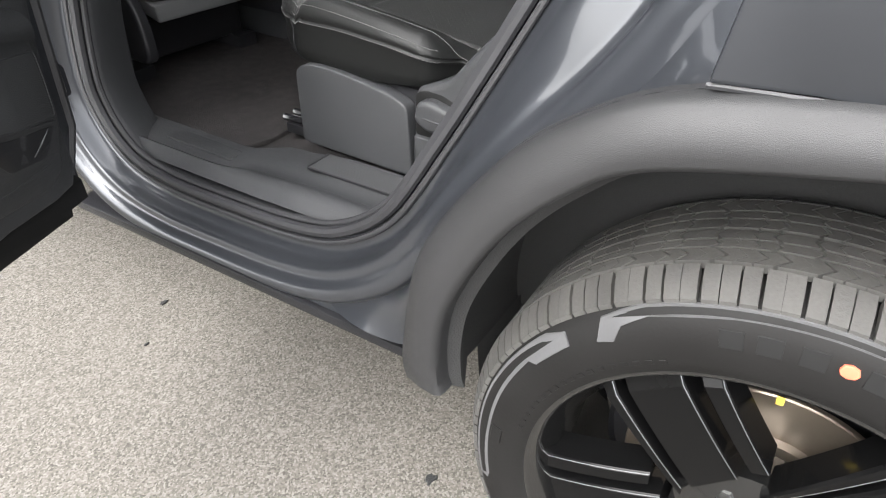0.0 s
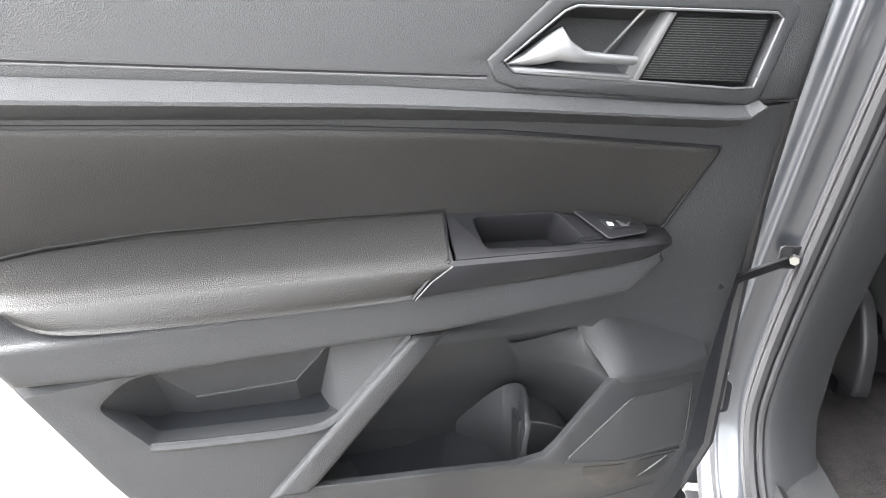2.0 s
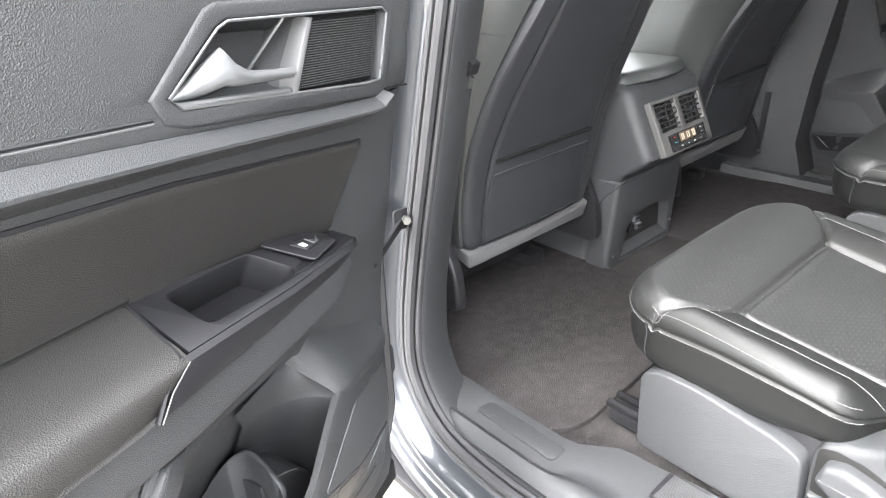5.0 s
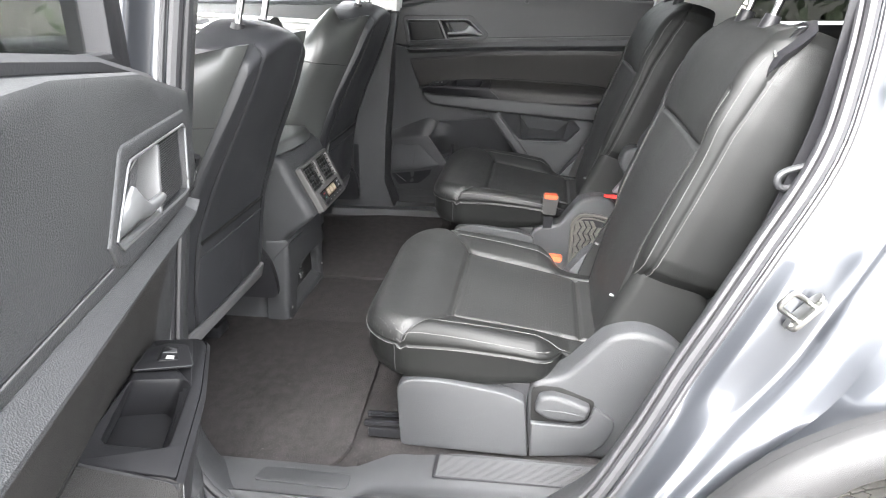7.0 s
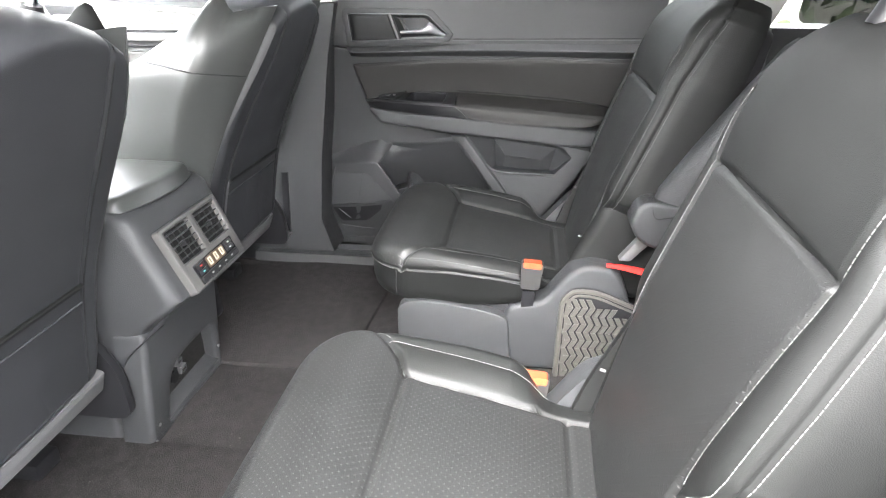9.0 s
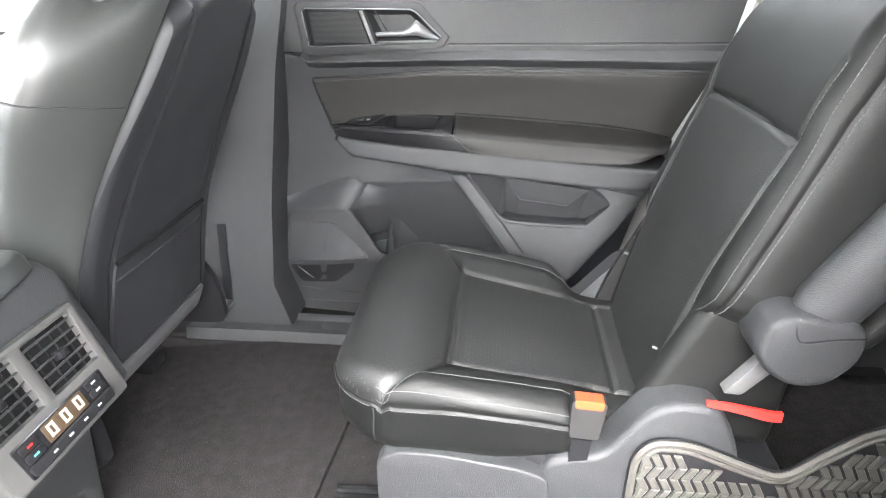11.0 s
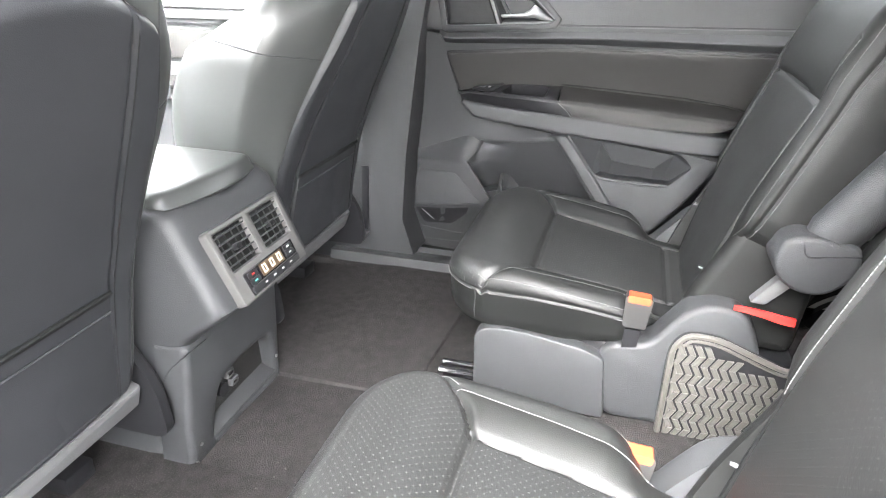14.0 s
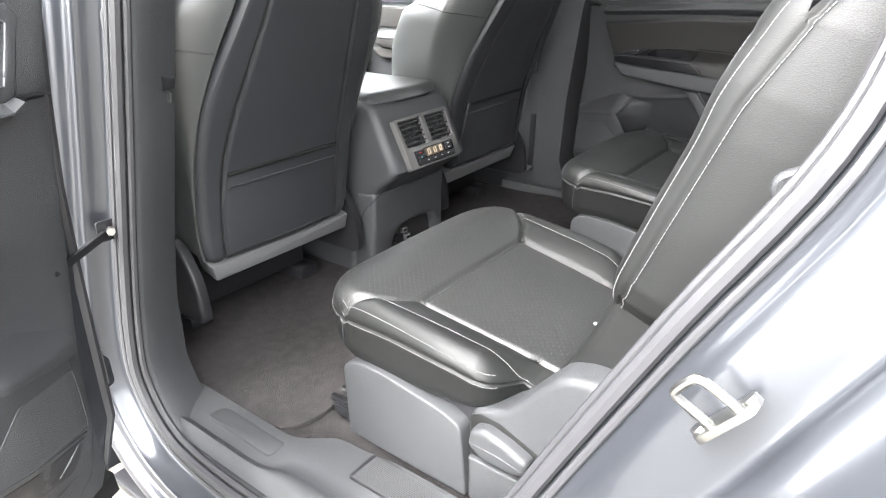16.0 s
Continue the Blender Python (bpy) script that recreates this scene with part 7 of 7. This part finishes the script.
part("wheel_hub", loft(bmesh.new(), [[wheel_at(r, 2 * math.pi * k / 24, d) for k in range(24)] for r, d in ((0.070, -0.055), (0.072, -0.012), (0.062, 0.0), (0.03, 0.006), (0.004, 0.007))]), M_PLASTIC, steer, "grey wheel centre")
for a in (0.0, math.pi, -math.pi / 2):
    part("wheel_spoke", plate([(-0.016, 0.05), (0.016, 0.05), (0.013, 0.174), (-0.013, 0.174)], -0.034, -0.006, lambda q, r, d: wheel_at(r, a, d) + (su * math.cos(a) - sx * math.sin(a)) * q, r=0.004), M_GREYTRIM, steer, "pale spoke")
part("steering_column", tube(bmesh.new(), [wheel_at(0, 0, -0.05), wheel_at(0, 0, -0.26)], 0.045, 16), M_PLASTIC, steer)
fdoor = thing("front_door", (0.82, 1.9, 0.5), "closed front passenger door with silver trim line and armrest", "car door")
fd = lambda a, b, d: Vector((0.80 - d, a, b))
part("door_trim", plate([(1.50, 0.50), (2.50, 0.50), (2.50, 1.297), (1.44, 1.276)], -0.06, 0.0, fd, r=0.01), M_PLASTIC, fdoor, "grained grey door panel")
part("door_insert", plate(rounded([(1.52, 1.022), (2.36, 1.030), (2.40, 1.110), (1.48, 1.112)], 0.02), -0.005, 0.010, fd, r=0.006), M_INSERT, fdoor, "dark padded insert")
bez = rounded([(2.356, 1.264), (2.10, 1.255), (1.634, 1.226), (1.610, 1.193), (1.630, 1.171), (2.323, 1.173)], 0.006)
hole = rounded([(2.331, 1.250), (2.104, 1.242), (1.656, 1.211), (1.636, 1.192), (1.646, 1.187), (2.298, 1.188)], 0.004)
ring = part("trim_bezel", plate(bez, -0.002, 0.016, fd, r=0.004, holes=[hole]), M_BRIGHT, fdoor, "bright silver surround that tapers to the rear")
part("decor_panel", plate(inset(ccw(hole), -0.003), -0.002, 0.006, fd, r=0.001), M_DECOR, ring, "pale grey decor panel")
part("speaker_panel", plate([(2.318, 1.244), (2.228, 1.242), (2.200, 1.194), (2.300, 1.192)], 0.004, 0.010, fd, r=0.002), M_GRILLE2, ring)
part("pull_recess", plate(rounded([(2.215, 1.240), (2.07, 1.236), (2.055, 1.196), (2.190, 1.196)], 0.006), 0.004, 0.0075, fd, r=0.001), M_BLACK, ring)
part("door_handle", plate(rounded([(2.190, 1.198), (2.178, 1.214), (2.10, 1.210), (2.060, 1.222), (2.050, 1.204), (2.075, 1.196)], 0.005), 0.006, 0.024, fd, r=0.006, seg=3), M_BRIGHT, ring, "bright pull handle")
part("waist_ridge", plate([(1.47, 1.140), (2.44, 1.142), (2.44, 1.164), (1.47, 1.164)], -0.004, 0.020, fd, r=0.006, seg=3), M_GREYTRIM, fdoor)
part("waist_line", tube(bmesh.new(), [fd(1.47, 1.126, 0.003), fd(2.42, 1.124, 0.003)], 0.004, 6), M_BLACK, fdoor)
part("armrest", plate(rounded([(1.52, 0.948), (2.20, 0.950), (2.30, 0.985), (2.28, 1.016), (1.50, 1.016)], 0.02), 0.0, 0.075, fd, r=0.016, seg=4), M_INSERT, fdoor, "padded armrest")
part("switch_panel", plate(rounded([(1.95, 0.990), (2.24, 0.992), (2.22, 1.018), (1.93, 1.018)], 0.006), 0.02, 0.080, fd, r=0.004), M_GREYTRIM, fdoor, "grey switch panel")
part("armrest_band", plate(rounded([(1.50, 0.905), (2.25, 0.908), (2.32, 0.948), (1.50, 0.944)], 0.008), 0.0, 0.035, fd, r=0.008, seg=3), M_SURROUND, fdoor, "pale grey band under the armrest")
part("window_sill", tube(bmesh.new(), [(0.82, 1.44, 1.286), (0.82, 2.5, 1.307)], 0.014, 8), M_RUBBER, fdoor)

# ---- seat belt on the near rear pillar ----
belt = thing("seat_belt", (-0.72, 0.42, 0.95), "black seat belt webbing with a guide loop beside the backrest", "seat belt")
bm = bmesh.new()
bp = [Vector((-0.66, 0.32, 1.66)), Vector((-0.675, 0.350, 1.24)), Vector((-0.690, 0.385, 1.085)), Vector((-0.700, 0.430, 0.95)), Vector((-0.705, 0.48, 0.78)), Vector((-0.69, 0.52, 0.62))]
loft(bm, [[p + Vector((0, -0.022, 0)), p + Vector((0, 0.022, 0)), p + Vector((-0.002, 0.022, 0)), p + Vector((-0.002, -0.022, 0))] for p in smooth_line(bp, 6)])
part("webbing", bm, M_BLACK, belt)
part("guide_loop", tube(bmesh.new(), smooth_line([(-0.697, 0.365, 1.108), (-0.697, 0.408, 1.098), (-0.699, 0.422, 1.086), (-0.697, 0.412, 1.070), (-0.697, 0.370, 1.078), (-0.697, 0.356, 1.094)], 4, True), 0.0055, 8, True), M_PLASTIC, belt)
part("belt_tongue", plate(rounded([(0.366, 1.030), (0.414, 1.018), (0.408, 1.058), (0.371, 1.068)], 0.006), 0.694, 0.710, side(-1), r=0.004), M_BLACK, belt)

front_belt = thing("seat_belt", (-0.735, 1.36, 1.10), "black seat belt tongue hanging on the near centre pillar", "seat belt")
part("webbing", loft(bmesh.new(), [[p + Vector((0, -0.02, 0)), p + Vector((0, 0.02, 0)), p + Vector((0.002, 0.02, 0)), p + Vector((0.002, -0.02, 0))] for p in smooth_line([(-0.712, 1.415, 1.62), (-0.728, 1.410, 1.24), (-0.733, 1.440, 0.90), (-0.734, 1.48, 0.56)], 6)]), M_BLACK, front_belt)
part("belt_tongue", plate(rounded([(1.335, 1.104), (1.375, 1.116), (1.405, 1.108), (1.405, 1.085), (1.345, 1.082)], 0.006), -0.728, -0.706, lambda a, q, d: Vector((d, a, q)), r=0.006, seg=3), M_BLACK, front_belt, "black plastic tongue")
part("tongue_plate", plate(rounded([(1.345, 1.078), (1.366, 1.084), (1.366, 1.062), (1.352, 1.060)], 0.003), -0.718, -0.715, lambda a, q, d: Vector((d, a, q)), r=0.0008), M_STEEL, front_belt, "bright steel tongue")
anchor = thing("belt_anchor", (0.765, 1.505, 0.56), "black lower seat belt webbing anchored beside the far front seat", "seat belt")
bm = bmesh.new()
loft(bm, [[p + Vector((0, -0.010, 0)), p + Vector((0, 0.010, 0)), p + Vector((-0.002, 0.010, 0)), p + Vector((-0.002, -0.010, 0))] for p in smooth_line([(0.755, 1.500, 0.76), (0.758, 1.505, 0.69), (0.760, 1.508, 0.62), (0.760, 1.512, 0.565)], 4)])
part("webbing", bm, M_BLACK, anchor)
part("anchor_plate", box(0.735, 0.770, 1.50, 1.585, 0.548, 0.562, 0.004), M_GREYTRIM, anchor, "pale grey anchor plate")

# ---- hedge outside the far window ----
random.seed(11)
bm = bmesh.new()
for k in range(5000):
    x, y, z = 4.2 + random.random() * 0.8, -3 + random.random() * 9, GZ + random.random() ** 0.8 * (1.5 + 0.2 * random.random())
    c = Vector((x, y, z))
    a, b = Vector([random.gauss(0, 1) for _ in range(3)]).normalized() * 0.07, Vector([random.gauss(0, 1) for _ in range(3)]).normalized() * 0.035
    bm.faces.new([bm.verts.new(c - a), bm.verts.new(c + b), bm.verts.new(c + a), bm.verts.new(c - b)])
tagged(part("hedge", bm, M_LEAF, None, "", flat=True), "clipped dull green hedge beside the parking place", "hedge", kind="stuff")
